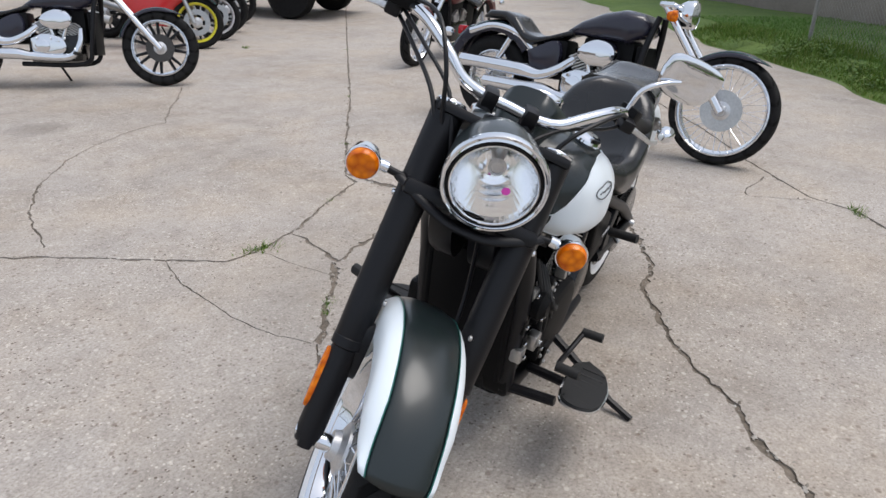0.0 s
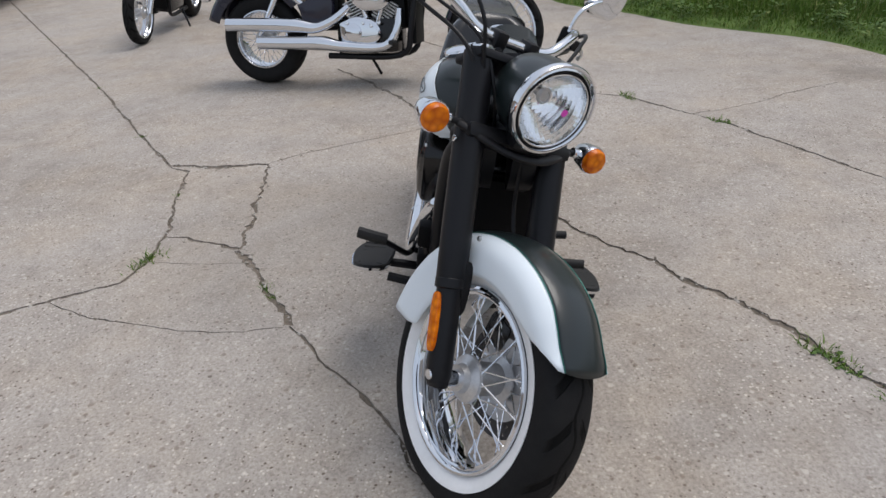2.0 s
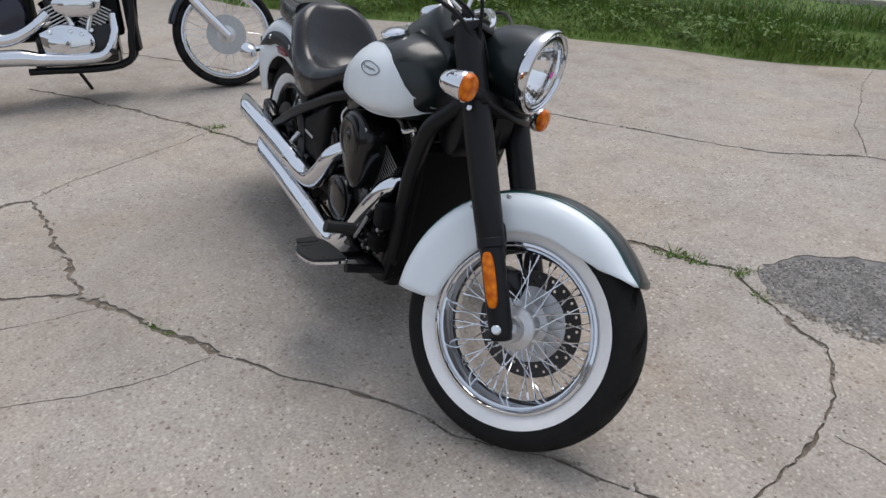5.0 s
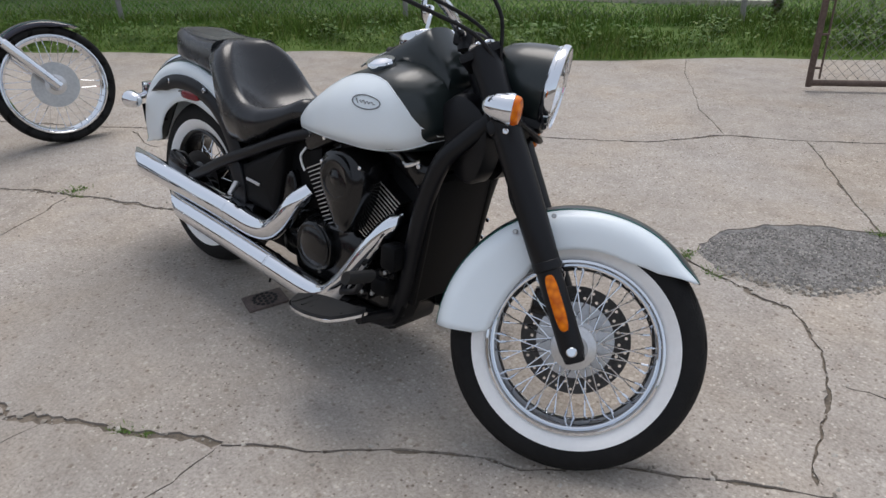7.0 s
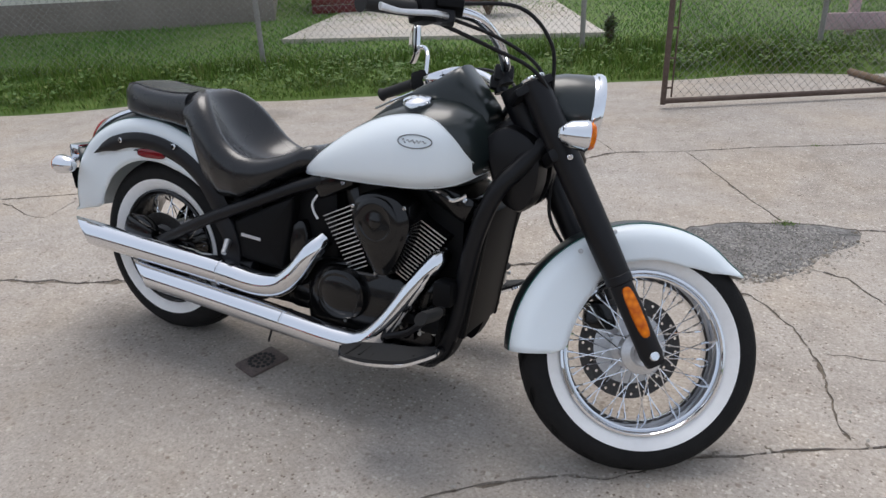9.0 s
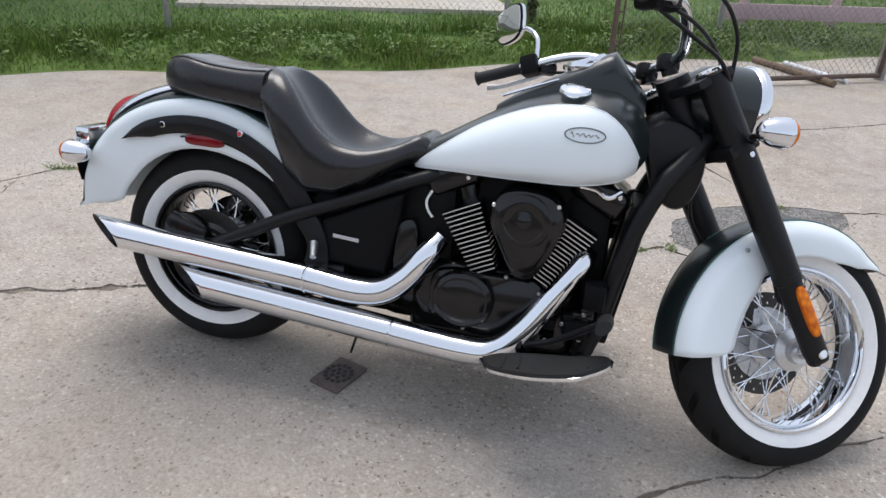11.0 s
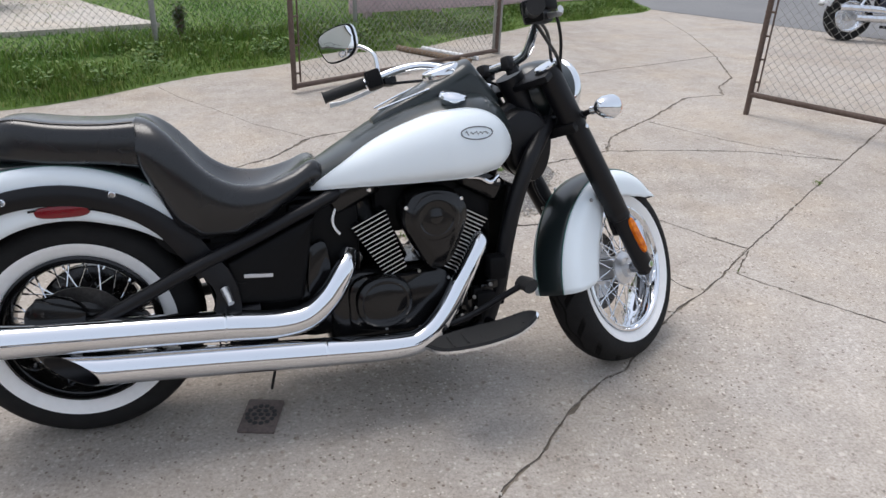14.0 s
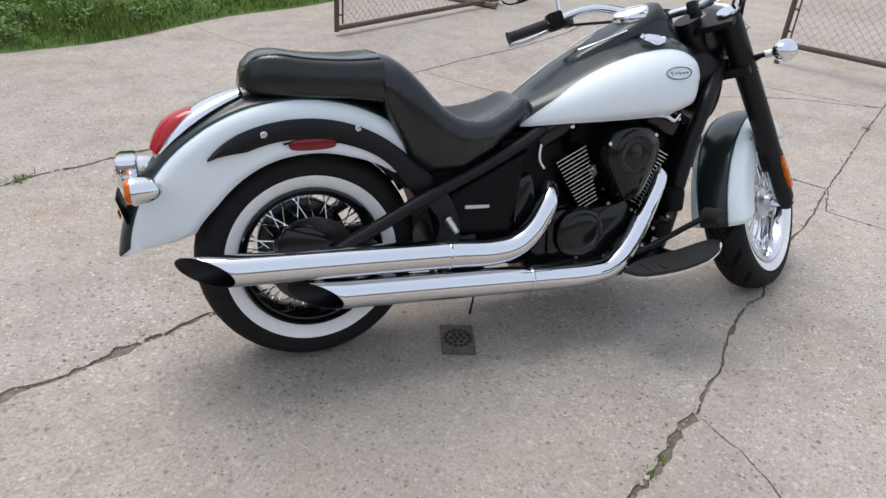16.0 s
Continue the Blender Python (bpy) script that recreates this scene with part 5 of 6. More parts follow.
    return 4.45 + 0.6 * x + 0.10 * math.sin(1.7 * x) + 0.06 * math.sin(4.1 * x + 1)


def build_paving():
    pave = thing("pavement", "cracked weathered concrete paving in large slabs", "pavement", kind="structure")
    border = [(-28, -30), (26, -30)] + [(26, 2.0), (9.6, 4.4), (8.06, 7.52), (7.33, 8.92)] + [(x, verge(x)) for x in np.arange(7.2, -20.1, -0.12)] + [(-28, -7.6)]
    patch = smooth_outline([(1.43, 1.20), (1.42, 1.32), (1.47, 1.50), (1.62, 1.66), (1.80, 1.76), (2.00, 1.83), (2.22, 1.84), (2.24, 1.70), (2.12, 1.50), (2.02, 1.30), (1.90, 1.15), (1.76, 1.10), (1.58, 1.10)], 5)
    rng = random.Random(5)
    patch = [(x + rng.uniform(-0.012, 0.012), y + rng.uniform(-0.012, 0.012)) for x, y in patch]
    quads = []
    for i, (pts, w, r) in enumerate(CRACKS):
        quads += jagged(pts, w * (0.95 if w > 0.015 else 0.72), 11 + i, rough=r)
    verts, edges, index = [], [], {}

    def corner(q):
        key = (round(q[0], 5), round(q[1], 5))
        if key not in index:
            index[key] = len(verts)
            verts.append(Vector(key))
        return index[key]

    for loop in (border, patch):
        edges += [(corner(p), corner(q)) for p, q in zip(loop, (*loop[1:], loop[0]))]
    for r0, r1, l1, l0 in quads:
        edges += [(corner(r0), corner(r1)), (corner(l0), corner(l1))]
    edges = [e for e in edges if e[0] != e[1]]
    vs, es, fs, ov, oe, of = geometry.delaunay_2d_cdt(verts, edges, [], 0, 1e-5)
    mid = np.array([[sum(vs[k].x for k in f) / 3, sum(vs[k].y for k in f) / 3] for f in fs])

    def within(loop):
        hit = np.zeros(len(mid), bool)
        for (x0, y0), (x1, y1) in zip(loop, (*loop[1:], loop[0])):
            if y0 != y1:
                hit ^= ((y0 > mid[:, 1]) != (y1 > mid[:, 1])) & (mid[:, 0] < (x1 - x0) * (mid[:, 1] - y0) / (y1 - y0) + x0)
        return hit

    gap = np.zeros(len(mid), bool)
    for q in quads:
        gap |= within(q)
    inner = within(patch)
    keep = [int(i) for i in np.nonzero(within(border) & ~inner & ~gap)[0]]
    middle = [int(i) for i in np.nonzero(inner)[0]]
    # pieces that hang together are one slab
    owner = {}
    edge_of = {}
    for i in keep:
        f = fs[i]
        for a, b in zip(f, (*f[1:], f[0])):
            edge_of.setdefault((min(a, b), max(a, b)), []).append(i)
    link = {i: [] for i in keep}
    for pair in edge_of.values():
        if len(pair) == 2:
            link[pair[0]].append(pair[1])
            link[pair[1]].append(pair[0])
    groups = []
    for i in keep:
        if i in owner:
            continue
        stack, group = [i], []
        owner[i] = len(groups)
        while stack:
            k = stack.pop()
            group.append(k)
            for j in link[k]:
                if j not in owner:
                    owner[j] = len(groups)
                    stack.append(j)
        groups.append(group)

    def slab(group, name, mat, z, depth, label=""):
        bm = bmesh.new()
        at = {}
        for i in group:
            for k in fs[i]:
                if k not in at:
                    at[k] = bm.verts.new((vs[k].x, vs[k].y, z))
            bm.faces.new([at[k] for k in fs[i]])
        area = sum(f.calc_area() for f in bm.faces)
        if area < 4e-4:
            bm.free()
            return
        # walls down into the joints, with a worn upper edge
        rim = [e for e in bm.edges if len(e.link_faces) == 1]
        for e in rim:
            a, b = e.verts
            lo = [bm.verts.new((v.co.x, v.co.y, z - depth)) for v in (a, b)]
            bm.faces.new((a, b, lo[1], lo[0]))
        for f in bm.faces:
            f.normal_update()
        me = bpy.data.meshes.new(name)
        bm.to_mesh(me)
        bm.free()
        me.materials.append(mat)
        part(name, None, None, pave, label, data=me)

    rng = random.Random(3)
    for g in groups:
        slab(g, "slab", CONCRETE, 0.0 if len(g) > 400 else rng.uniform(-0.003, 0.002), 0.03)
    slab(middle, "asphalt_patch", ASPHALT, -0.004, 0.004, "dark crumbled asphalt patch in the concrete")
    return pave


build_paving()

# soil in the joints, and the ground out to the horizon
bm = bmesh.new()
skin(bm, [[Vector((-700, -700, -0.0065)), Vector((700, -700, -0.0065))], [Vector((-700, 700, -0.0065)), Vector((700, 700, -0.0065))]], closed=False)
tagged(part("ground", bm, SOIL), "dark soil below the paving", "ground", kind="structure")

# lawn beside the paving, rising a little
bm = bmesh.new()
rows = []
for d in (-0.12, 0.0, 0.12, 0.3, 0.7, 1.3, 2.5, 5, 9, 20, 60):
    rows.append([Vector((x - 0.515 * d, verge(x) + 0.857 * d, -0.02 if d < 0 else 0.03 + 0.07 * min(1, d / 0.35) + 0.06 * min(1, d / 5) + 0.012 * math.sin(3 * x + 2 * d))) for x in np.arange(-26, 7.41, 0.2)])
skin(bm, rows, closed=False)
tagged(part("lawn", bm, TURF), "green lawn with a rough unmown edge", "lawn", kind="structure")

# street beyond the gate
bm = bmesh.new()
a, u = Vector((7.7, 8.2, 0)), Vector((0.46, -0.89, 0))
n = Vector((0.89, 0.46, 0))
skin(bm, [[a + u * k + n * w + Vector((0, 0, 0.004 if w < 1 else 0.02)) for k in np.linspace(-60, 60, 40)] for w in (0, 4, 9)], closed=False)
tagged(part("street", bm, STREET), "grey asphalt street beyond the gate", "street", kind="structure")
bm = bmesh.new()
skin(bm, [[a + u * k + n * w + Vector((0, 0, z)) for k in np.linspace(-60, 60, 40)] for w, z in ((9, 0.02), (9.02, 0.14), (12, 0.2), (60, 0.5))], closed=False)
tagged(part("far_lawn", bm, TURF), "grass verge on the far side of the street", "lawn", kind="structure")

# drain cover
drain = thing("drain_cover", "square rusty iron drain cover with round holes set in the concrete", "drain cover", pose(0.433, -0.104, 0.004, 0, 0, -17.5))
part("frame", block((0.106, 0.145, 0.012), (0, 0, 0.0), 0.006), RUST, drain)
# holes are black discs on the plate, their darkness put in as colour
hole = mesh_from("hole", revolve([(0.0075, 0.0), (0.0075, 0.0012), (0.0, 0.0012)], 10, m=pose(0, 0, 0, 90)), GRIP)
for k in range(21):
    r, a = (0.0, 0) if k == 0 else (0.02, k * 60) if k < 7 else (0.039, k * 25.7)
    part("hole", None, None, drain, m=pose(r * math.cos(radians(a)), r * math.sin(radians(a)), 0.0061), data=hole)


# ---- the other motorcycles ----
def plain_cruiser(label, m, paint=ENGINE, steer=0.0, fork_mat=CHROME, front_r=0.305, front_bead=0.25, cast=0, fender_mat=None, air=True, group="motorcycles parked on the concrete"):
    """A parked cruiser seen from some way off; its own x axis points ahead and its origin is the rear contact."""
    fender_mat = fender_mat or paint
    bike = thing("motorcycle", label, "motorcycle", m @ Matrix.Rotation(radians(-8), 4, "X"), group)
    fx, fz = 1.62, front_r
    head = Vector((1.19, 0, 0.86))
    axis = (head - Vector((fx, 0, fz))).normalized()
    S2 = Matrix.Translation((fx, 0, fz)) @ Matrix.Rotation(radians(steer), 4, axis) @ Matrix.Translation((-fx, 0, -fz))
    fw = wheel("front_wheel", bike, S2 @ Matrix.Translation((fx, 0, fz)), front_r, 0.10, front_bead, 0, front_bead, 36, rim_mat=CHROME, cast=cast, spoke_mat=SATIN if cast else CHROME, label="black tyre on a chrome-rimmed wheel")
    part("brake_disc", revolve([(0.03, -0.052), (0.12, -0.052), (0.12, -0.046), (0.03, -0.046)], 36), DISC if cast else STEEL, fw)
    rw = wheel("rear_wheel", bike, Matrix.Translation((0, 0, 0.30)), 0.30, 0.16, 0.19, 0, 0.19, 36, cast=cast, spoke_mat=SATIN if cast else CHROME, label="wide black tyre on a chrome-rimmed wheel")
    crest = lambda th: front_r + 0.028
    edge = lambda th: front_r - 0.012 + max(0, 75 - th) * 0.002
    arc_fender(bike, (fx, fz), (55, 165), edge, crest, lambda th: 0.062, lambda th: 0.8, S2, ("mudguard",), (fender_mat, fender_mat), n=26, drop=0.03)
    arc_fender(bike, (0.0, 0.30), (38, 160), lambda th: 0.315, lambda th: 0.40 + 0.02 * (th > 120), lambda th: 0.10, lambda th: 0.8, None, ("mudguard",), (fender_mat, fender_mat), n=28, drop=0.05)
    for s in (-1, 1):
        a, b = Vector((fx, s * 0.10, fz)), head + Vector((0, s * 0.10, 0))
        part("fork_leg", sweep([a + (a - b) * 0.02, a.lerp(b, 0.45), a.lerp(b, 0.46), b], [0.026, 0.028, 0.021, 0.021], 16), fork_mat, bike, "", S2)
        part("fender_strut", sweep(curve([(-0.20, s * 0.105, 0.60), (0.0, s * 0.112, 0.655), (0.2, s * 0.115, 0.62), (0.34, s * 0.115, 0.52)], 5), 0.02, 10, squash=0.5), CHROME, bike)
        part("shock", sweep([(0.02, s * 0.125, 0.33), (0.16, s * 0.125, 0.58)], 0.022, 12), CHROME, bike)
        bul = Matrix.Translation((-0.34, s * 0.16, 0.58)) @ Matrix.Rotation(math.pi / 2, 4, "Z")
        part("turn_signal", revolve([(0.0, -0.04), (0.022, -0.03), (0.032, 0.0), (0.032, 0.02), (0.0, 0.03)], 18, m=bul), CHROME, bike)
        bul = S2 @ Matrix.Translation((1.27, s * 0.19, 0.80)) @ Matrix.Rotation(-math.pi / 2, 4, "Z")
        part("turn_signal", revolve([(0.0, -0.04), (0.022, -0.03), (0.032, 0.0), (0.032, 0.02), (0.0, 0.03)], 18, m=bul), AMBER, bike)
        part("frame_tube", sweep(curve([(1.15, s * 0.05, 0.80), (1.12, s * 0.11, 0.62), (1.08, s * 0.12, 0.35), (1.0, s * 0.11, 0.19), (0.5, s * 0.11, 0.19)], 5), 0.02, 10), SATIN, bike)
    part("handlebar", sweep(curve([(0.83, -0.38, 0.99), (0.93, -0.33, 1.0), (1.08, -0.2, 1.02), (1.15, -0.07, 0.98), (1.16, 0, 0.975), (1.15, 0.07, 0.98), (1.08, 0.2, 1.02), (0.93, 0.33, 1.0), (0.83, 0.38, 0.99)], 5), 0.013, 12), CHROME, bike, "", S2)
    for s in (-1, 1):
        part("grip", sweep([(0.93, s * 0.33, 1.0), (0.82, s * 0.385, 0.988)], 0.018, 12), GRIP, bike, "", S2)
    part("clamp", block((0.09, 0.26, 0.03), (1.20, 0, 0.87), 0.01), fork_mat, bike, "", S2)
    nod = S2 @ Matrix.Translation((1.30, 0, 0.83)) @ Matrix.Rotation(radians(-90), 4, "Z")
    lamp = part("headlamp", revolve([(0.0, -0.08), (0.05, -0.065), (0.078, -0.02), (0.085, 0.03), (0.08, 0.045)], 28, m=nod, caps=False), CHROME, bike, "chrome headlamp")
    part("lens", revolve([(0.08, 0.04), (0.05, 0.052), (0.0, 0.056)], 28, m=nod, caps=False), BOWL, lamp)
    # tank and seat
    zt = lerp([(0.55, 0.68), (0.65, 0.74), (0.80, 0.80), (0.95, 0.83), (1.07, 0.81), (1.13, 0.74)])
    zb = lerp([(0.55, 0.65), (1.0, 0.62), (1.13, 0.69)])
    wt = lerp([(0.55, 0.05), (0.65, 0.10), (0.85, 0.15), (1.0, 0.16), (1.09, 0.12), (1.13, 0.05)])
    part("fuel_tank", seat_shell(np.linspace(0.55, 1.13, 22), zt, zb, wt), paint, bike, "rounded fuel tank", smooth=60)
    st = lerp([(-0.12, 0.72), (-0.06, 0.765), (0.08, 0.765), (0.17, 0.74), (0.26, 0.645), (0.36, 0.62), (0.46, 0.635), (0.60, 0.69)])
    sb = lerp([(-0.12, 0.70), (0.08, 0.70), (0.2, 0.60), (0.3, 0.54), (0.6, 0.64)])
    sw = lerp([(-0.12, 0.06), (-0.05, 0.10), (0.1, 0.115), (0.3, 0.14), (0.45, 0.13), (0.60, 0.07)])
    part("seat", seat_shell(np.linspace(-0.12, 0.60, 26), st, sb, sw, dish=0.01), VINYL, bike, "stepped black vinyl seat", smooth=60)
    # engine
    part("crankcase", block((0.44, 0.24, 0.24), (0.78, 0, 0.32), 0.05), ENGINE, bike)
    for base, tip in (((0.74, 0.40), (0.66, 0.58)), ((0.86, 0.40), (0.97, 0.58))):
        a, b = Vector((base[0], 0, base[1])), Vector((tip[0], 0, tip[1]))
        d = (b - a).normalized()
        turn = Matrix.Rotation(math.atan2(d.x, d.z), 4, "Y")
        cyl = part("cylinder", sweep([a - d * 0.03, b], 0.06, 16), ENGINE, bike)
        fin = mesh_from("fin", block((0.13, 0.22, 0.007), bevel=0.0), ALU if air else ENGINE)
        for k in range(8):
            part("fin", None, None, cyl, m=Matrix.Translation(a + d * (0.02 + 0.019 * k)) @ turn, data=fin)
    part("air_cleaner", plate(smooth_outline([(0.70, 0.555), (0.74, 0.60), (0.83, 0.635), (0.93, 0.615), (0.965, 0.55), (0.92, 0.485), (0.80, 0.475), (0.72, 0.51)], 5), -0.10, -0.19, 0.02, dome=0.015), CHROME, bike, "polished chrome air cleaner cover")
    cover = part("engine_cover", plate(smooth_outline([(0.60, 0.40), (0.72, 0.44), (0.86, 0.40), (0.88, 0.30), (0.76, 0.24), (0.62, 0.28)], 5), -0.10, -0.16, 0.02, dome=0.008), CHROME if air else ENGINE, bike, "chrome engine cover")
    part("round_cover", revolve([(0.06, 0), (0.058, 0.018), (0.045, 0.026), (0, 0.028)], 24, m=along((0.70, -0.155, 0.34), (0.70, -0.3, 0.34))), CHROME, cover)
    part("engine_mount", block((0.36, 0.16, 0.30), (0.86, 0, 0.50), 0.04), PLASTIC, bike)
    part("battery_box", block((0.24, 0.17, 0.26), (0.46, 0, 0.48), 0.03), PLASTIC, bike)
    for k in range(5):
        part("bolt", bolt((0.66 + 0.055 * k, -0.165, 0.40 - 0.02 * (k % 2)), 0.012, h=0.01), CHROME, bike)
    part("pushrod_cover", sweep([(0.80, -0.115, 0.36), (0.74, -0.125, 0.56)], 0.016, 12), CHROME, bike)
    part("pushrod_cover", sweep([(0.84, -0.115, 0.36), (0.92, -0.125, 0.56)], 0.016, 12), CHROME, bike)
    part("radiator", block((0.05, 0.22, 0.36), (1.09, 0, 0.44), 0.008), PLASTIC, bike)
    part("side_cover", plate(smooth_outline([(0.30, 0.52), (0.52, 0.60), (0.54, 0.44), (0.36, 0.40)], 4), -0.05, -0.13, 0.015), paint, bike)
    up = curve([(-0.20, -0.16, 0.405), (0.05, -0.16, 0.40), (0.30, -0.16, 0.39), (0.44, -0.155, 0.375), (0.56, -0.15, 0.42), (0.66, -0.11, 0.50)], 6)
    part("upper_exhaust", sweep(up, spread([0.044, 0.046, 0.048, 0.036, 0.03, 0.026], len(up)), 20), CHROME, bike, "chrome exhaust", smooth=50)
    lo = curve([(0.02, -0.165, 0.285), (0.25, -0.165, 0.28), (0.48, -0.165, 0.275), (0.62, -0.16, 0.255), (0.90, -0.15, 0.25), (0.99, -0.13, 0.36), (1.0, -0.10, 0.48)], 6)
    part("lower_exhaust", sweep(lo, spread([0.044, 0.046, 0.048, 0.036, 0.03, 0.027, 0.026], len(lo)), 20), CHROME, bike, "chrome exhaust", smooth=50)
    part("tail_lamp", block((0.05, 0.10, 0.07), (-0.33, 0, 0.60), 0.02), REDLENS, bike)
    part("side_stand", sweep([(0.70, 0.13, 0.2), (0.76, 0.22, 0.035)], 0.011, 8), SATIN, bike)
    part("footpeg", sweep([(0.98, -0.14, 0.27), (0.98, -0.26, 0.28)], 0.016, 10), GRIP, bike)
    return bike


def sport_bike(label, m, paint, stripe):
    """A parked sports motorcycle, its front wheel towards the paving."""
    bike = thing("motorcycle", label, "motorcycle", m @ Matrix.Rotation(radians(-7), 4, "X"), "motorcycles parked on the concrete")
    fw = wheel("front_wheel", bike, pose(1.40, 0, 0.30, 0, 0, 18), 0.30, 0.12, 0.222, 0, 0.222, rim_mat=stripe, cast=5, spoke_mat=SATIN, label="black tyre on a cast wheel")
    part("brake_disc", revolve([(0.09, -0.06), (0.15, -0.06), (0.15, -0.055), (0.09, -0.055)], 32, closed=True), STEEL, fw)
    wheel("rear_wheel", bike, Matrix.Translation((0, 0, 0.31)), 0.31, 0.17, 0.222, 0, 0.222, rim_mat=SATIN, cast=5, spoke_mat=SATIN, label="wide black tyre")
    for s in (-1, 1):
        part("fork_leg", sweep([(1.40, s * 0.10, 0.29), (1.30, s * 0.10, 0.55), (1.20, s * 0.10, 0.84)], [0.027, 0.027, 0.022], 14), STEEL, bike)
    arc_fender(bike, (1.40, 0.30), (40, 140), lambda th: 0.29, lambda th: 0.33, lambda th: 0.066, lambda th: 0.8, None, ("mudguard",), (PLASTIC, PLASTIC), n=20, drop=0.03)
    top = lerp([(0.55, 0.80), (0.75, 0.86), (0.95, 0.88), (1.15, 0.95), (1.35, 0.84), (1.50, 0.66)])
    low = lerp([(0.55, 0.45), (0.75, 0.26), (1.05, 0.24), (1.2, 0.45), (1.35, 0.58), (1.50, 0.62)])
    wid = lerp([(0.55, 0.12), (0.8, 0.17), (1.1, 0.21), (1.35, 0.17), (1.50, 0.05)])
    part("fairing", seat_shell(np.linspace(0.55, 1.50, 22), top, low, wid), paint, bike, "glossy moulded fairing", smooth=60)
    part("tail", seat_shell(np.linspace(-0.35, 0.58, 18), lerp([(-0.35, 0.90), (0.0, 0.86), (0.2, 0.80), (0.58, 0.82)]), lerp([(-0.35, 0.86), (0.0, 0.74), (0.58, 0.60)]), lerp([(-0.35, 0.03), (0.1, 0.11), (0.58, 0.13)])), VINYL, bike)
    part("windscreen", seat_shell(np.linspace(1.08, 1.38, 8), lerp([(1.08, 1.08), (1.38, 0.86)]), lerp([(1.08, 0.94), (1.38, 0.82)]), lerp([(1.08, 0.13), (1.38, 0.08)])), GREYINK, bike)
    part("handlebar", sweep([(1.10, -0.30, 0.86), (1.18, 0, 0.88), (1.10, 0.30, 0.86)], 0.014, 10), SATIN, bike)
    part("muffler", sweep([(0.05, -0.17, 0.42), (0.45, -0.15, 0.30)], 0.05, 16), STEEL, bike)
    part("side_stand", sweep([(0.60, 0.12, 0.25), (0.66, 0.24, 0.03)], 0.011, 8), SATIN, bike)
    return bike


NAVY = paint_material("dark_blue_black_paint", (0.012, 0.012, 0.022), (0.03, 0.03, 0.05), 0.25, 0.5)
MAROON = paint_material("maroon_paint", (0.10, 0.012, 0.014), (0.16, 0.03, 0.03), 0.3, 0.5)
RED = paint_material("red_paint", (0.55, 0.02, 0.025), (0.65, 0.05, 0.05), 0.25, 0.6)
YELLOW = material("yellow_rim_paint", (0.75, 0.68, 0.06), 0.4)
SILVERPAINT = paint_material("silver_white_paint", (0.62, 0.63, 0.65), (0.75, 0.75, 0.76), 0.3, 0.5)

plain_cruiser("black cruiser with wire wheels and chrome engine parts", pose(-2.375, -1.46, 0, 0, 0, 79.2) @ Matrix.Scale(1.06, 4), NAVY, steer=4, front_r=0.315, front_bead=0.262, group="")
plain_cruiser("dark blue cruiser with black cast wheels and chrome forks", pose(-0.96, -5.78, 0, 0, 0, 126), NAVY, steer=6, front_r=0.322, front_bead=0.236, cast=7)
plain_cruiser("maroon cruiser with chrome forks facing the paving", pose(-5.82, -3.26, 0, 0, 0, 2), MAROON, steer=0, front_bead=0.24)
plain_cruiser("silver and black cruiser parked beside the street", pose(8.33, 5.68, 0, 0, 0, -20), NAVY, fender_mat=SILVERPAINT, front_bead=0.22, group="")
for k, (x, y, paint, rim, label) in enumerate(((-3.72, -5.88, RED, YELLOW, "red sports motorcycle with yellow rim stripes"), (-4.41, -6.25, PLASTIC, SILVERPAINT, "black sports motorcycle with pale rims"),
                                               (-5.09, -6.73, NAVY, SATIN, "dark blue sports motorcycle parked in a row"), (-6.02, -7.40, MAROON, SATIN, "maroon sports motorcycle parked in a row"))):
    h = radians(118)
    sport_bike(label, pose(x - 1.40 * math.cos(h), y - 1.40 * math.sin(h), 0, 0, 0, 118), paint, rim)


def pickup():
    truck = thing("pickup_truck", "dark red pickup truck with black tyres and alloy wheels", "truck", pose(-7.17, -10.83, 0, 0, 0, 103) @ Matrix.Scale(1.1, 4))
    for x in (0.0, 3.2):
        for s in (-1, 1):
            w = part("wheel", revolve([(0.22, -0.11), (0.34, -0.12), (0.37, -0.08), (0.375, 0), (0.37, 0.08), (0.34, 0.12), (0.22, 0.11)], 40), RUBBER, truck, "black tyre", pose(x, s * 0.80, 0.375))
            part("rim", revolve([(0.22, -0.10), (0.21, -0.06), (0.06, -0.07), (0.0, -0.075)], 30, caps=False), SATIN, w)
            part("rim", revolve([(0.22, 0.10), (0.21, 0.06), (0.06, 0.07), (0.0, 0.075)], 30, caps=False), SATIN, w)
            for k in range(6):
                a = math.pi * k / 3
                for f in (-0.075, 0.075):
                    part("spoke", sweep([(0.03 * math.cos(a), f, 0.03 * math.sin(a)), (0.21 * math.cos(a), f, 0.21 * math.sin(a))], 0.022, 8), SILVERPAINT, w)
    out = smooth_outline([(-0.95, 0.62), (-0.9, 1.02), (0.9, 1.05), (1.0, 1.08), (1.25, 1.62), (2.05, 1.66), (2.65, 1.12), (3.75, 1.02), (3.85, 0.60), (3.6, 0.50), (-0.8, 0.50)], 3)
    part("body", plate(out, -0.88, 0.88, 0.06), MAROON, truck, "dark red painted body")
    for s in (-1, 1):
        part("window", plate(smooth_outline([(1.33, 1.15), (1.45, 1.52), (2.0, 1.55), (2.45, 1.15)], 3), s * 0.87, s * 0.888, 0.006), GREYINK, truck, "dark side window")
    part("bumper", block((0.16, 1.7, 0.2), (3.86, 0, 0.56), 0.04), CHROME, truck)
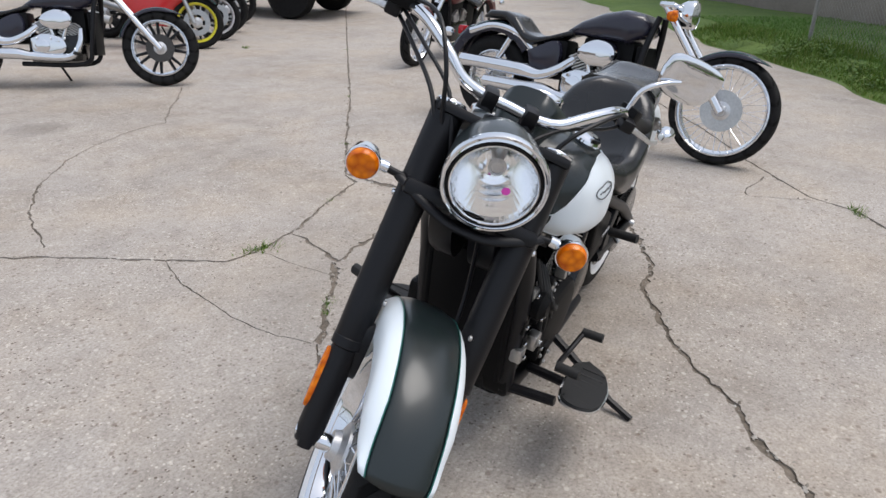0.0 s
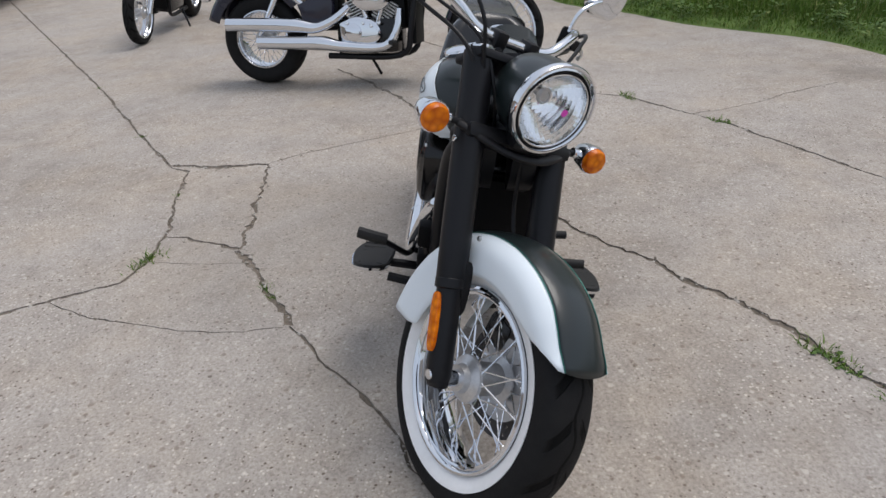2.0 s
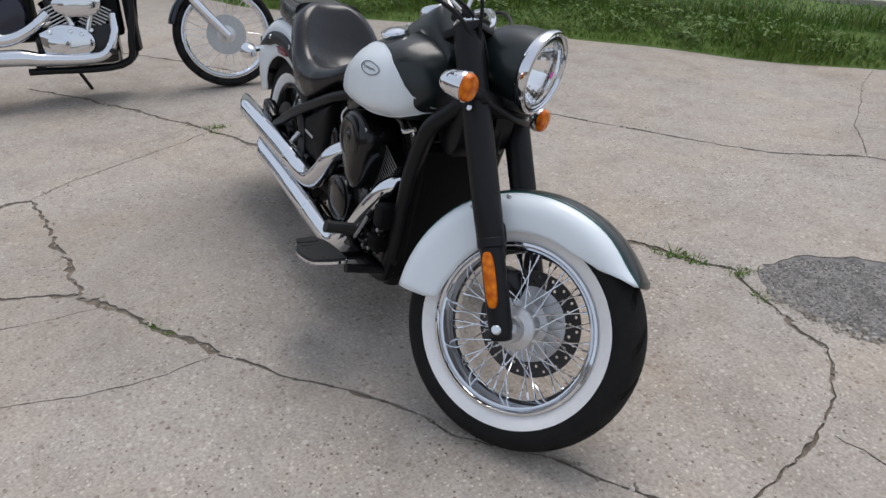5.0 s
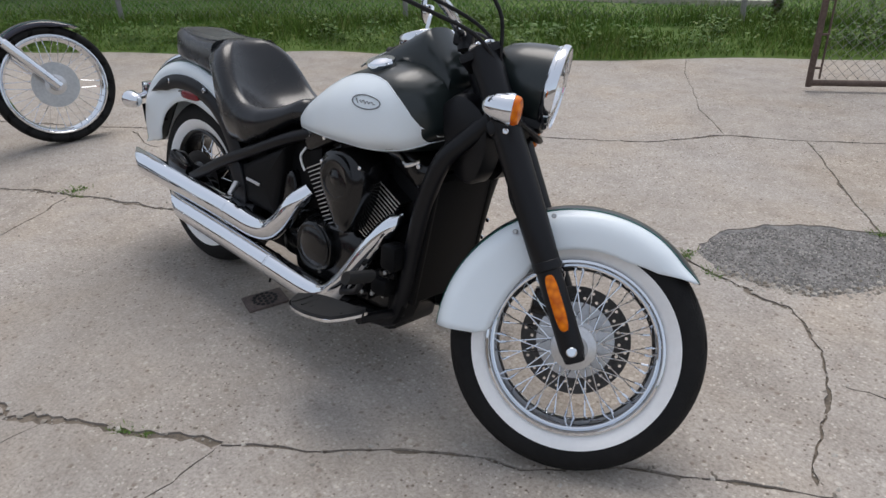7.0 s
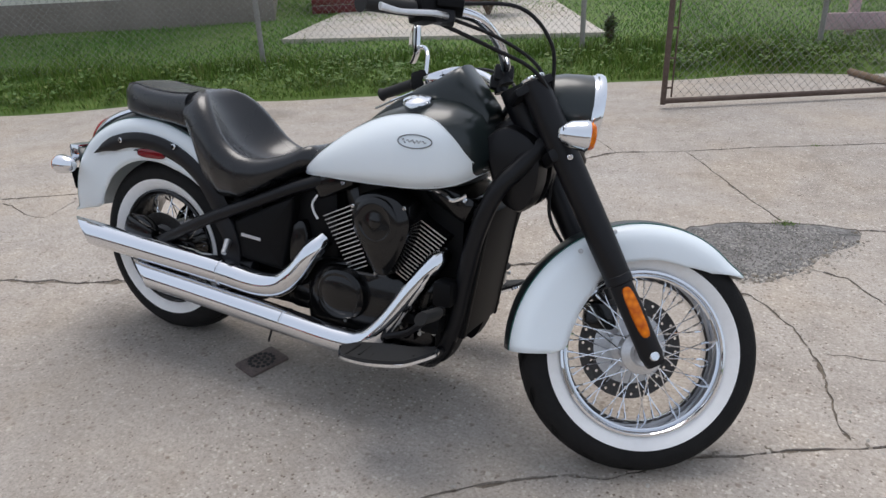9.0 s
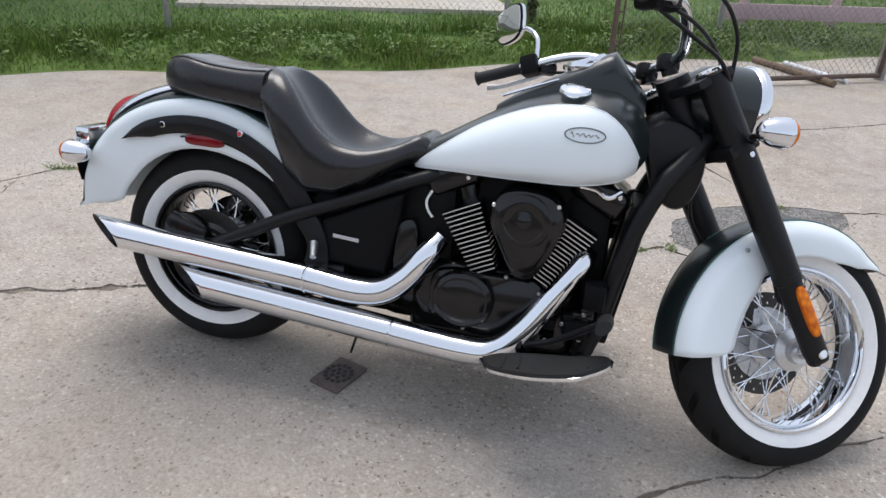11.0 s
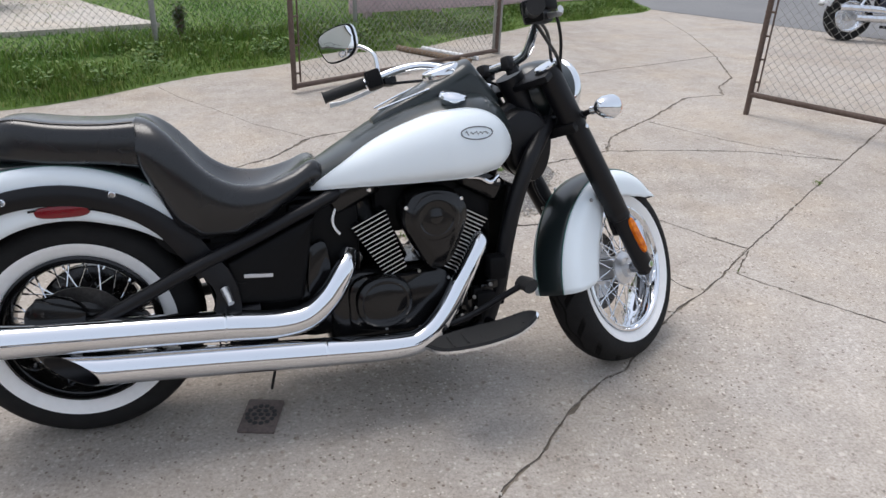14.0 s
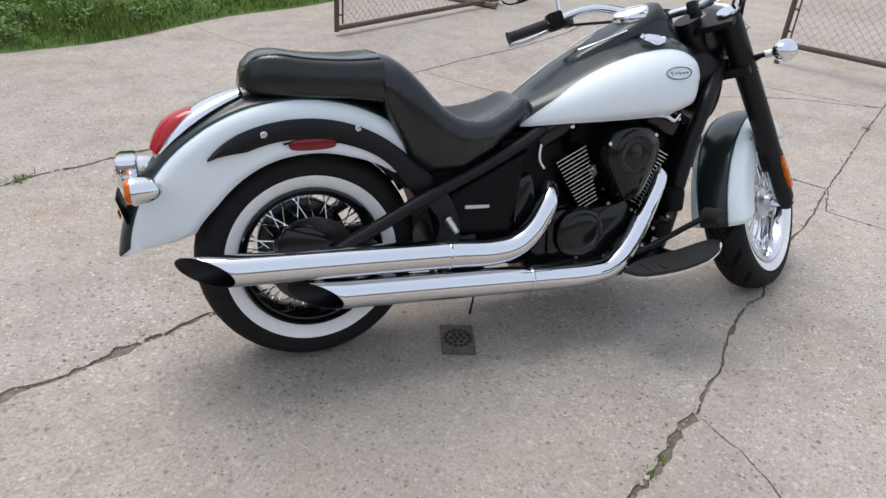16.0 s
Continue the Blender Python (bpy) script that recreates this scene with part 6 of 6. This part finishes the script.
    part("underbody", block((4.2, 1.5, 0.18), (1.5, 0, 0.44), 0.04), SATIN, truck)


pickup()


# ---- fence and gates ----
def netting(length, z0, z1, pitch=0.066, r=0.0015):
    """Woven wire in the x-z plane: slanting wires both ways, each kinked at its crossings."""
    bm = bmesh.new()
    h = z1 - z0
    for s in (-1, 1):
        for c in np.arange(-h, length, pitch) if s == 1 else np.arange(0, length + h, pitch):
            xa, xb = (c, c + h) if s == 1 else (c, c - h)
            za, zb = z0, z1
            lo, hi = sorted((xa, xb))
            if lo < 0:
                f = (0 - lo) / h
                if s == 1:
                    xa, za = 0.0, z0 + f * h
                else:
                    xb, zb = 0.0, z1 - f * h
            if hi > length:
                f = (hi - length) / h
                if s == 1:
                    xb, zb = length, z1 - f * h
                else:
                    xa, za = length, z0 + f * h
            if abs(xa - xb) > 0.01:
                sweep([(xa, s * 0.0022, za), (xb, s * 0.0022, zb)], r, 3, bm, caps=(False, False))
    return bm


def gate_leaf(label, m, length, bottom, top, foot):
    gate = thing("gate", label, "gate", m, "gate leaves")
    r = 0.021
    part("gate_frame", sweep([(0, 0, foot), (0, 0, top)], r, 12), RUSTPIPE, gate, "rusty upright pipe")
    part("gate_frame", sweep([(length, 0, bottom - 0.02), (length, 0, top)], r, 12), RUSTPIPE, gate)
    part("gate_frame", sweep([(0, 0, bottom), (length, 0, bottom)], r, 12), RUSTPIPE, gate, "rusty lower rail")
    part("gate_frame", sweep([(0, 0, top - 0.01), (length, 0, top - 0.01)], r, 12), RUSTPIPE, gate)
    part("stretch_bar", sweep([(0.055, -0.01, bottom + 0.03), (0.055, -0.01, top - 0.03)], 0.007, 8), RUSTPIPE, gate)
    for k in range(5):
        z = bottom + 0.1 + (top - bottom - 0.2) * k / 4
        part("tie", sweep([(-0.022, 0, z), (0.06, -0.012, z)], 0.008, 6), RUSTPIPE, gate)
    part("wire_mesh", netting(length - 0.06, bottom + 0.01, top - 0.02), GALV, gate, "chain-link wire", Matrix.Translation((0.05, 0, 0)))
    return gate


gate_leaf("open chain-link gate leaf with rusty pipe frame beside the lawn", pose(0.99, 3.86, 0, 0, 0, 30.9), 2.62, 0.055, 1.12, 0.03)
gate_leaf("open chain-link gate leaf with rusty pipe frame over the concrete", pose(4.33, 2.62, 0, 0, 0, -65), 2.9, 0.16, 1.04, 0.0)

fence = thing("fence", "weathered chain-link fence on grey posts along the lawn", "fence")
FENCE = [(-8.3, 0.55), (-5.5, 2.2), (-2.80, 3.83), (-0.10, 5.42), (2.00, 6.55)]
for x, y in FENCE:
    part("post", sweep([(x, y, 0), (x, y, 1.22), (x, y, 1.235)], [0.026, 0.026, 0.012], 12), GALV, fence, "grey steel post")
for (x0, y0), (x1, y1) in zip(FENCE, FENCE[1:]):
    length, turn = math.hypot(x1 - x0, y1 - y0), math.atan2(y1 - y0, x1 - x0)
    part("wire_mesh", netting(length, 0.1, 1.18), GALV, fence, "chain-link wire", pose(x0, y0, 0, 0, 0, math.degrees(turn)))
    part("rail", sweep([(x0, y0, 1.2), (x1, y1, 1.2)], 0.019, 10), GALV, fence)
part("post", sweep([(3.28, 5.32, 0), (3.28, 5.32, 1.45), (3.28, 5.32, 1.47)], [0.045, 0.045, 0.02], 14), GALV, fence, "thick grey gate post")
length, turn = math.hypot(1.28, -1.23), math.atan2(-1.23, 1.28)
part("wire_mesh", netting(length, 0.1, 1.18), GALV, fence, "chain-link wire", pose(2.0, 6.55, 0, 0, 0, math.degrees(turn)))
part("rail", sweep([(2.0, 6.55, 1.2), (3.28, 5.32, 1.2)], 0.019, 10), GALV, fence)

WOOD = grainy("weathered_brown_wood", (0.12, 0.08, 0.055), (0.22, 0.16, 0.11), 0.85, scale=40, bump=0.4, depth=0.001, big=5)
PINK = grainy("faded_pink_paint", (0.48, 0.33, 0.36), (0.62, 0.45, 0.47), 0.7, scale=50, bump=0.2, depth=0.001, big=3)
SIDING = grainy("off_white_siding_paint", (0.68, 0.66, 0.60), (0.78, 0.76, 0.70), 0.6, scale=30, bump=0.1, big=1.5)
FOUNDATION = grainy("grey_brown_foundation", (0.19, 0.165, 0.14), (0.27, 0.24, 0.21), 0.9, scale=35, bump=0.4, depth=0.004, big=1.5)
PALE = material("pale_plastic", (0.75, 0.76, 0.78), 0.4)

for (a, b), r, mat, label in ((((2.27, 5.60, 0.03), (2.80, 4.78, 0.03)), 0.03, WOOD, "brown wooden pole lying by the gate"), (((2.55, 5.62, 0.02), (2.95, 4.98, 0.02)), 0.02, PALE, "pale grey pipe lying by the gate")):
    tagged(part("pole", sweep([a, b], r, 10), mat), label, "pole")

pink = thing("rail_fence", "low pink-painted wooden rail fence on the lawn", "fence")
a, b = Vector((2.02, 7.02, 0)), Vector((6.1, 8.5, 0))
d = b - a
turn = math.degrees(math.atan2(d.y, d.x))
part("rail", block((d.length, 0.03, 0.17), (0, 0, 0), 0.006), PINK, pink, "pink board", pose(*((a + b) / 2 + Vector((0, 0, 0.275))), 0, 0, turn))
part("rail", block((d.length, 0.03, 0.14), (0, 0, 0), 0.006), PINK, pink, "pink board", pose(*((a + b) / 2 + Vector((0, 0, 0.68))), 0, 0, turn))
for k in range(4):
    q = a.lerp(b, (k + 0.25) / 4)
    part("post", block((0.09, 0.09, 0.86), (0, 0, 0), 0.008), PINK, pink, "", pose(q.x, q.y + 0.06, 0.43, 0, 0, turn))

# concrete pad on the lawn
bm = bmesh.new()
out = [(-3.62, 5.14), (-0.12, 6.50), (-0.3, 6.8), (-2.2, 10.6), (-5.2, 9.6), (-4.35, 7.2)]
skin(bm, [[Vector((x, y, z)) for x, y in out] for z in (0.05, 0.165, 0.175)])
tagged(part("pad", bm, CONCRETE_PALE), "pale concrete pad set in the lawn", "slab", kind="structure")

# house with lapped boards; unseen upper storey and raised roof added to shade the lawn
house = thing("house", "white clapboard house on a grey-brown foundation", "house", pose(-5.0, 6.75, 0.0, 0, 0, 38.2))
part("foundation", block((16, 0.3, 0.56), (-8, 0.13, 0.28), 0.01), FOUNDATION, house, "grey-brown foundation wall")
part("end_wall", block((0.3, 6.0, 0.56), (-0.15, 3.2, 0.28), 0.01), FOUNDATION, house)
lap = mesh_from("board", block((16.02, 0.022, 0.135), bevel=0.003), SIDING)
for k in range(44):
    part("board", None, None, house, m=pose(-8, -0.01, 0.56 + 0.12 * k, 6, 0, 0), data=lap)
lap2 = mesh_from("board", block((0.022, 6.0, 0.135), bevel=0.003), SIDING)
for k in range(44):
    part("board", None, None, house, m=pose(0.0, 3.0, 0.56 + 0.12 * k, 0, 6, 0), data=lap2)
part("sheathing", block((16, 6.0, 5.4), (-8, 3.03, 3.25), 0.0), FOUNDATION, house)
bm = bmesh.new()
skin(bm, [[Vector((x, -0.5, 5.85)), Vector((x, 3, 7.5)), Vector((x, 6.5, 5.85))] for x in (-16.4, 0.4)])
part("roof", bm, ASPHALT, house, "dark shingle roof")

# unseen plain wall, added to give the chrome a dark horizon band
tagged(part("wall_south", block((60, 0.3, 4.2), (0, -21.5, 2.1), 0.0), FOUNDATION), "unseen added wall that darkens the horizon in chrome reflections", "wall", kind="structure")

# maroon porch steps and a bush on the pad
porch = thing("porch", "low dark maroon painted wooden porch", "porch", pose(-4.75, 7.55, 0.17, 0, 0, 38))
for k in range(5):
    part("board", block((2.9, 0.03, 0.115), (1.3, 0, 0.06 + 0.12 * k), 0.006), MAROON, porch)
part("deck", block((2.9, 2.0, 0.04), (1.3, 1.0, 0.62), 0.008), MAROON, porch)


# ---- grass, weeds and small litter ----
def leaf_material(name, dark, light, dry=None):
    m = material(name, light, 0.6, spec=0.3)
    n = Nodes(m)
    each = n.add("NewGeometry").outputs["Random Per Island"]
    stops = [(0.0, dark), (0.75, light)] + ([(1.0, dry)] if dry else [])
    c = n.ramp(each, *stops)
    at = n.add("NewGeometry").outputs["Position"]
    n.color(n.mix(n.math("MULTIPLY", n.noise(at, 0.9, 3), 0.75), c, n.mix(0.5, c, (0.16, 0.17, 0.05))))
    return m


GRASS = leaf_material("grass_blades", (0.042, 0.105, 0.010), (0.14, 0.26, 0.032), (0.28, 0.28, 0.10))
LAWN = leaf_material("lawn_blades", (0.065, 0.17, 0.028), (0.135, 0.285, 0.058))
WEED = leaf_material("weed_leaves", (0.03, 0.09, 0.015), (0.09, 0.18, 0.04), (0.16, 0.2, 0.05))


def blades(x, y, z, height, width, rng, lean=0.5):
    """Arrays for many bent, tapered blades of grass: their corners and faces."""
    n = len(x)
    a = rng.uniform(0, 2 * np.pi, n)
    side = np.stack([np.cos(a), np.sin(a), np.zeros(n)], 1) * (width / 2)[:, None]
    b = rng.uniform(0, 2 * np.pi, n)
    out = np.stack([np.cos(b), np.sin(b), np.zeros(n)], 1) * (height * rng.uniform(0.1, lean, n))[:, None]
    base = np.stack([x, y, z], 1)
    up = np.stack([np.zeros(n), np.zeros(n), height], 1)
    mid, tip = base + up * 0.6 + out * 0.35, base + up * rng.uniform(0.8, 1.0, n)[:, None] + out
    v = np.stack([base - side, base + side, mid + side * 0.8, mid - side * 0.8, tip], 1).reshape(-1, 3)
    k = np.arange(n)[:, None] * 5
    return v, np.concatenate([k + [0, 1, 2], k + [0, 2, 3], k + [3, 2, 4]], 1).reshape(-1, 3)


def mesh_arrays(name, v, f, mat):
    me = bpy.data.meshes.new(name)
    me.vertices.add(len(v))
    me.vertices.foreach_set("co", np.ascontiguousarray(v, np.float32).ravel())
    me.loops.add(f.size)
    me.loops.foreach_set("vertex_index", np.ascontiguousarray(f, np.int32).ravel())
    me.polygons.add(len(f))
    me.polygons.foreach_set("loop_start", np.arange(0, f.size, 3, dtype=np.int32))
    me.update(calc_edges=True)
    me.materials.append(mat)
    return me


def verge_at(x, d):
    e = 4.45 + 0.6 * x + 0.10 * np.sin(1.7 * x) + 0.06 * np.sin(4.1 * x + 1)
    return x - 0.515 * d, e + 0.857 * d, 0.03 + 0.07 * np.minimum(1, np.maximum(d, 0) / 0.35) + 0.06 * np.minimum(1, np.maximum(d, 0) / 5)


rng = np.random.default_rng(4)


def patchy(x, d, f=1.3, s=0.0):
    return 0.5 + 0.5 * np.sin(f * x + 2.1 * np.sin(0.7 * x + s) + 3 * d) * np.sin(2.3 * f * x - 1.7 * d + s)


# rough unmown edge
n = 80000
x, d = rng.uniform(-9.5, 7.2, n), np.abs(rng.normal(0.05, 0.5, n)) * rng.choice([1, 1, 1, 2.2], n) - 0.06
lush = patchy(x, d)
keep = rng.uniform(0, 1, n) < 0.35 + 0.65 * lush
x, d, lush = x[keep], d[keep], lush[keep]
px, py, pz = verge_at(x, d)
h = (0.05 + 0.14 * lush * rng.uniform(0.4, 1, len(x))) * np.clip(0.45 + d * 1.6, 0.45, 1.0)
v, f = blades(px, py, pz - 0.02, h, rng.uniform(0.004, 0.010, len(x)), rng, 0.8)
rough = new("rough_grass", mesh_arrays("rough_grass", v, f, GRASS))
tagged(rough, "tall rough grass along the edge of the concrete", "grass", kind="stuff")

# mown lawn
n = 120000
x, d = rng.uniform(-11, 7.2, n), 0.7 + 9.5 * rng.uniform(0, 1, n) ** 1.35
px, py, pz = verge_at(x, d)
v, f = blades(px, py, pz - 0.015, rng.uniform(0.035, 0.075, n), rng.uniform(0.006, 0.014, n), rng, 1.1)
tagged(new("lawn_grass", mesh_arrays("lawn_grass", v, f, LAWN)), "short mown green grass", "grass", kind="stuff")

# tall growth along the fence
n = 9000
t = rng.uniform(0, 1, n)
fx = np.interp(t, np.linspace(0, 1, len(FENCE)), [p[0] for p in FENCE]) + rng.normal(0, 0.10, n)
fy = np.interp(t, np.linspace(0, 1, len(FENCE)), [p[1] for p in FENCE]) + rng.normal(0, 0.10, n)
v, f = blades(fx, fy, np.full(n, 0.1), rng.uniform(0.06, 0.26, n) * (0.5 + 0.5 * patchy(fx, fy)), rng.uniform(0.004, 0.009, n), rng, 0.6)
tagged(new("fence_grass", mesh_arrays("fence_grass", v, f, GRASS)), "long uncut grass under the wire fence", "grass", kind="stuff")


def leaves(cx, cy, cz, count, spread_r, size, rise):
    """Small pointed leaves round centres, as corners and faces."""
    vs, fs = [], []
    for x, y, z in zip(cx, cy, cz):
        m = rng.integers(count[0], count[1])
        for _ in range(m):
            a, r = rng.uniform(0, 2 * np.pi), spread_r * rng.uniform(0.1, 1)
            p = np.array([x + r * np.cos(a), y + r * np.sin(a), z + rise * rng.uniform(0.1, 1)])
            L, b = size * rng.uniform(0.6, 1.3), rng.uniform(0, 2 * np.pi)
            u = np.array([np.cos(b), np.sin(b), rng.uniform(-0.3, 0.5)]) * L
            w = np.array([-np.sin(b), np.cos(b), rng.uniform(-0.3, 0.3)]) * L * 0.38
            k = len(vs)
            vs += [p, p + u * 0.5 + w, p + u, p + u * 0.5 - w]
            fs += [[k, k + 1, k + 2], [k, k + 2, k + 3]]
    return np.array(vs), np.array(fs)


x = rng.uniform(-8, 6.8, 420)
d = np.abs(rng.normal(0.1, 0.45, 420))
px, py, pz = verge_at(x, d)
v, f = leaves(px, py, pz, (12, 30), 0.09, 0.035, 0.12)
tagged(new("broadleaf_weeds", mesh_arrays("broadleaf_weeds", v, f, WEED)), "low broad-leaved weeds in the rough grass", "weeds", kind="stuff")


def shrub(name, label, at, height, radius, count):
    plant = thing(name, label, name.replace("_", " "), pose(*at))
    bm = bmesh.new()
    r = random.Random(name)
    tips = []
    for k in range(9):
        a = 2 * math.pi * k / 9
        p = [(0, 0, 0), (radius * 0.3 * math.cos(a), radius * 0.3 * math.sin(a), height * 0.45), (radius * r.uniform(0.5, 0.8) * math.cos(a), radius * r.uniform(0.5, 0.8) * math.sin(a), height * r.uniform(0.6, 0.95))]
        sweep(curve(p, 4), spread([0.018, 0.011, 0.004], 9), 6, bm)
        tips += curve(p, 6)[3:]
    part("stem", bm, WOOD, plant)
    v, f = leaves([p.x for p in tips], [p.y for p in tips], [p.z - 0.03 for p in tips], count, radius * 0.3, 0.05, height * 0.22)
    part("foliage", None, None, plant, "dense small leaves", data=mesh_arrays("foliage", v, f, WEED))


shrub("bush", "dense dark green bush on the pale pad", (-2.15, 7.85, 0.17), 0.75, 0.6, (14, 24))
shrub("tall_weed", "tall leafy weed growing by the fence", (0.12, 5.62, 0.1), 0.42, 0.07, (4, 8))

# weeds in the joints
tuft = thing("weed_tuft", "small green weed tuft growing in a crack", "weed", pose(-1.54, 1.04, -0.01), "weeds in the cracks")
n = 70
gx, gy = rng.normal(0, 0.035, n), rng.normal(0, 0.018, n)
v, f = blades(gx, gy, np.zeros(n), rng.uniform(0.012, 0.042, n), rng.uniform(0.003, 0.006, n), rng, 1.6)
tagged(part("grass", None, None, tuft, data=mesh_arrays("tuft_grass", v, f, GRASS)), kind="stuff")
v, f = leaves(rng.normal(0, 0.03, 12), rng.normal(0, 0.014, 12), np.full(12, 0.002), (2, 5), 0.012, 0.016, 0.015)
tagged(part("leaves", None, None, tuft, data=mesh_arrays("tuft_leaves", v, f, WEED)), kind="stuff")
for x, y, s, turn in ((-0.95, 1.45, 1.4, 40), (0.44, -1.30, 1.5, -30), (0.50, -1.33, 0.9, 20), (1.20, 1.04, 1.5, 35), (1.28, 1.07, 1.2, 20), (1.42, 1.15, 1.2, 70), (1.56, 1.07, 1.0, -30), (0.70, -0.75, 0.8, 30), (0.76, -0.71, 0.6, 60),
                      (1.94, 1.80, 1.0, 10), (-1.20, -0.09, 1.3, 60), (-1.12, -0.12, 0.8, 20), (-1.47, 1.06, 1.0, 15), (2.47, 0.36, 0.5, 30), (3.7, 1.20, 0.9, 30), (-0.22, -1.42, 0.7, 10), (2.05, 3.18, 0.8, 20), (2.5, 5.35, 1.6, 0), (-4.1, -5.5, 1.6, 50),
                      (-1.19, -1.99, 0.7, 110), (-2.48, -2.85, 0.7, 110), (-4.76, -4.46, 0.8, 110)):
    copy_thing(tuft, pose(x, y, -0.01, 0, 0, turn) @ Matrix.Scale(0.7 * s, 4))

# scattered grit
n = 1500
gx, gy = rng.uniform(-2.5, 4.0, n), rng.uniform(-2.6, 3.8, n)
size = rng.uniform(0.0015, 0.0045, n) * rng.choice([1, 1, 1, 1.8], n)
base = np.array([[1, 0, 0], [-0.5, 0.8, 0], [-0.6, -0.8, 0], [0.1, 0.05, 0.9]])
v = (base[None] * size[:, None, None] + np.stack([gx, gy, np.zeros(n)], 1)[:, None]).reshape(-1, 3)
f = (np.arange(n)[:, None, None] * 4 + np.array([[0, 1, 3], [1, 2, 3], [2, 0, 3]])[None]).reshape(-1, 3)
tagged(new("grit", mesh_arrays("grit", v, f, FOUNDATION)), "loose grit scattered over the concrete", "grit", kind="stuff")



def crumbs(name, label, x, y, z, size, mat):
    """Angular loose stones as one mesh."""
    n = len(x)
    base = np.array([[1, 0, 0], [0.1, 0.9, 0.1], [-0.9, 0.1, 0], [-0.1, -1, 0.1], [0.3, 0.2, 0.75], [-0.3, -0.3, 0.6]])
    a = rng.uniform(0, 2 * np.pi, n)
    turn = np.stack([np.stack([np.cos(a), -np.sin(a), 0 * a], 1), np.stack([np.sin(a), np.cos(a), 0 * a], 1), np.stack([0 * a, 0 * a, 1 + 0 * a], 1)], 1)
    shape = base[None] * rng.uniform(0.6, 1.3, (n, 6, 3)) * size[:, None, None]
    v = (np.einsum("nij,nkj->nki", turn, shape) + np.stack([x, y, z], 1)[:, None]).reshape(-1, 3)
    faces = np.array([[0, 1, 4], [1, 5, 4], [1, 2, 5], [2, 3, 5], [3, 4, 5], [3, 0, 4]])
    f = (np.arange(n)[:, None, None] * 6 + faces[None]).reshape(-1, 3)
    tagged(new(name, mesh_arrays(name, v, f, mat)), label, "stones", kind="stuff")


def stone_material(name, *tones):
    m = material(name, tones[0], 0.9, spec=0.25)
    n = Nodes(m)
    each = n.add("NewGeometry").outputs["Random Per Island"]
    n.color(n.mix(n.math("MULTIPLY", n.noise(n.add("NewGeometry").outputs["Position"], 160.0, 3), 0.5), n.ramp(each, *[(k / (len(tones) - 1), t) for k, t in enumerate(tones)]), (0.2, 0.18, 0.155)))
    return m


CRUMB = stone_material("crumbled_concrete", (0.12, 0.10, 0.08), (0.26, 0.23, 0.19), (0.40, 0.37, 0.33), (0.52, 0.49, 0.44))
GRAVEL = stone_material("asphalt_gravel", (0.05, 0.05, 0.05), (0.15, 0.145, 0.14), (0.27, 0.26, 0.25), (0.45, 0.43, 0.40))
cx, cy, cs = [], [], []
for pts, w, r in CRACKS:
    for (x0, y0), (x1, y1) in zip(pts, pts[1:]):
        length = math.hypot(x1 - x0, y1 - y0)
        if math.hypot((x0 + x1) / 2 - 0.6, (y0 + y1) / 2) > 4.2 or w < 0.005:
            continue
        n = int(length * 95 * (0.3 + w * 60))
        t = rng.uniform(0, 1, n)
        k = rng.normal(0, w * 1.1 + 0.006, n)
        cx += list(x0 + (x1 - x0) * t - (y1 - y0) / length * k)
        cy += list(y0 + (y1 - y0) * t + (x1 - x0) / length * k)
        cs += list(rng.uniform(0.0015, 0.0055, n) * rng.choice([1, 1, 1, 2.3], n))
crumbs("crack_crumbs", "broken concrete crumbs lying along the cracks", np.array(cx), np.array(cy), np.full(len(cx), -0.003), np.array(cs), CRUMB)
n = 5200
a, r = rng.uniform(0, 2 * np.pi, n), np.sqrt(rng.uniform(0, 1, n))
u, w = 0.46 * r * np.cos(a), 0.27 * r * np.sin(a)
gx, gy = 1.83 + 0.80 * u - 0.6 * w, 1.44 + 0.6 * u + 0.80 * w
crumbs("patch_gravel", "loose grey gravel on the asphalt patch", gx, gy, np.full(n, -0.004), rng.uniform(0.002, 0.0065, n), GRAVEL)
n = 420
t = rng.uniform(0, 1, n)
ex, ey = np.interp(t, [0, 0.25, 0.5, 0.75, 1], [1.56, 1.78, 1.93, 2.08, 2.24]), np.interp(t, [0, 0.25, 0.5, 0.75, 1], [1.10, 1.11, 1.18, 1.40, 1.70])
crumbs("patch_rubble", "pale crumbled concrete at the rim of the patch", ex + rng.normal(0, 0.025, n), ey + rng.normal(0, 0.025, n), np.full(n, -0.002), rng.uniform(0.003, 0.012, n), CRUMB)

bm = block((0.09, 0.05, 0.025), (0, 0, 0.0125), 0.008)
tagged(part("litter", bm, PALE, m=pose(-1.25, 3.66, 0.0, 0, 0, 20)), "crumpled white scrap at the grass edge", "litter")
bm = block((0.10, 0.07, 0.05), (0, 0, 0.025), 0.012)
tagged(part("litter", bm, PALE, m=pose(-5.02, 1.62, 0.0, 0, 0, -35)), "pale crumpled scrap lying against the grass", "litter")
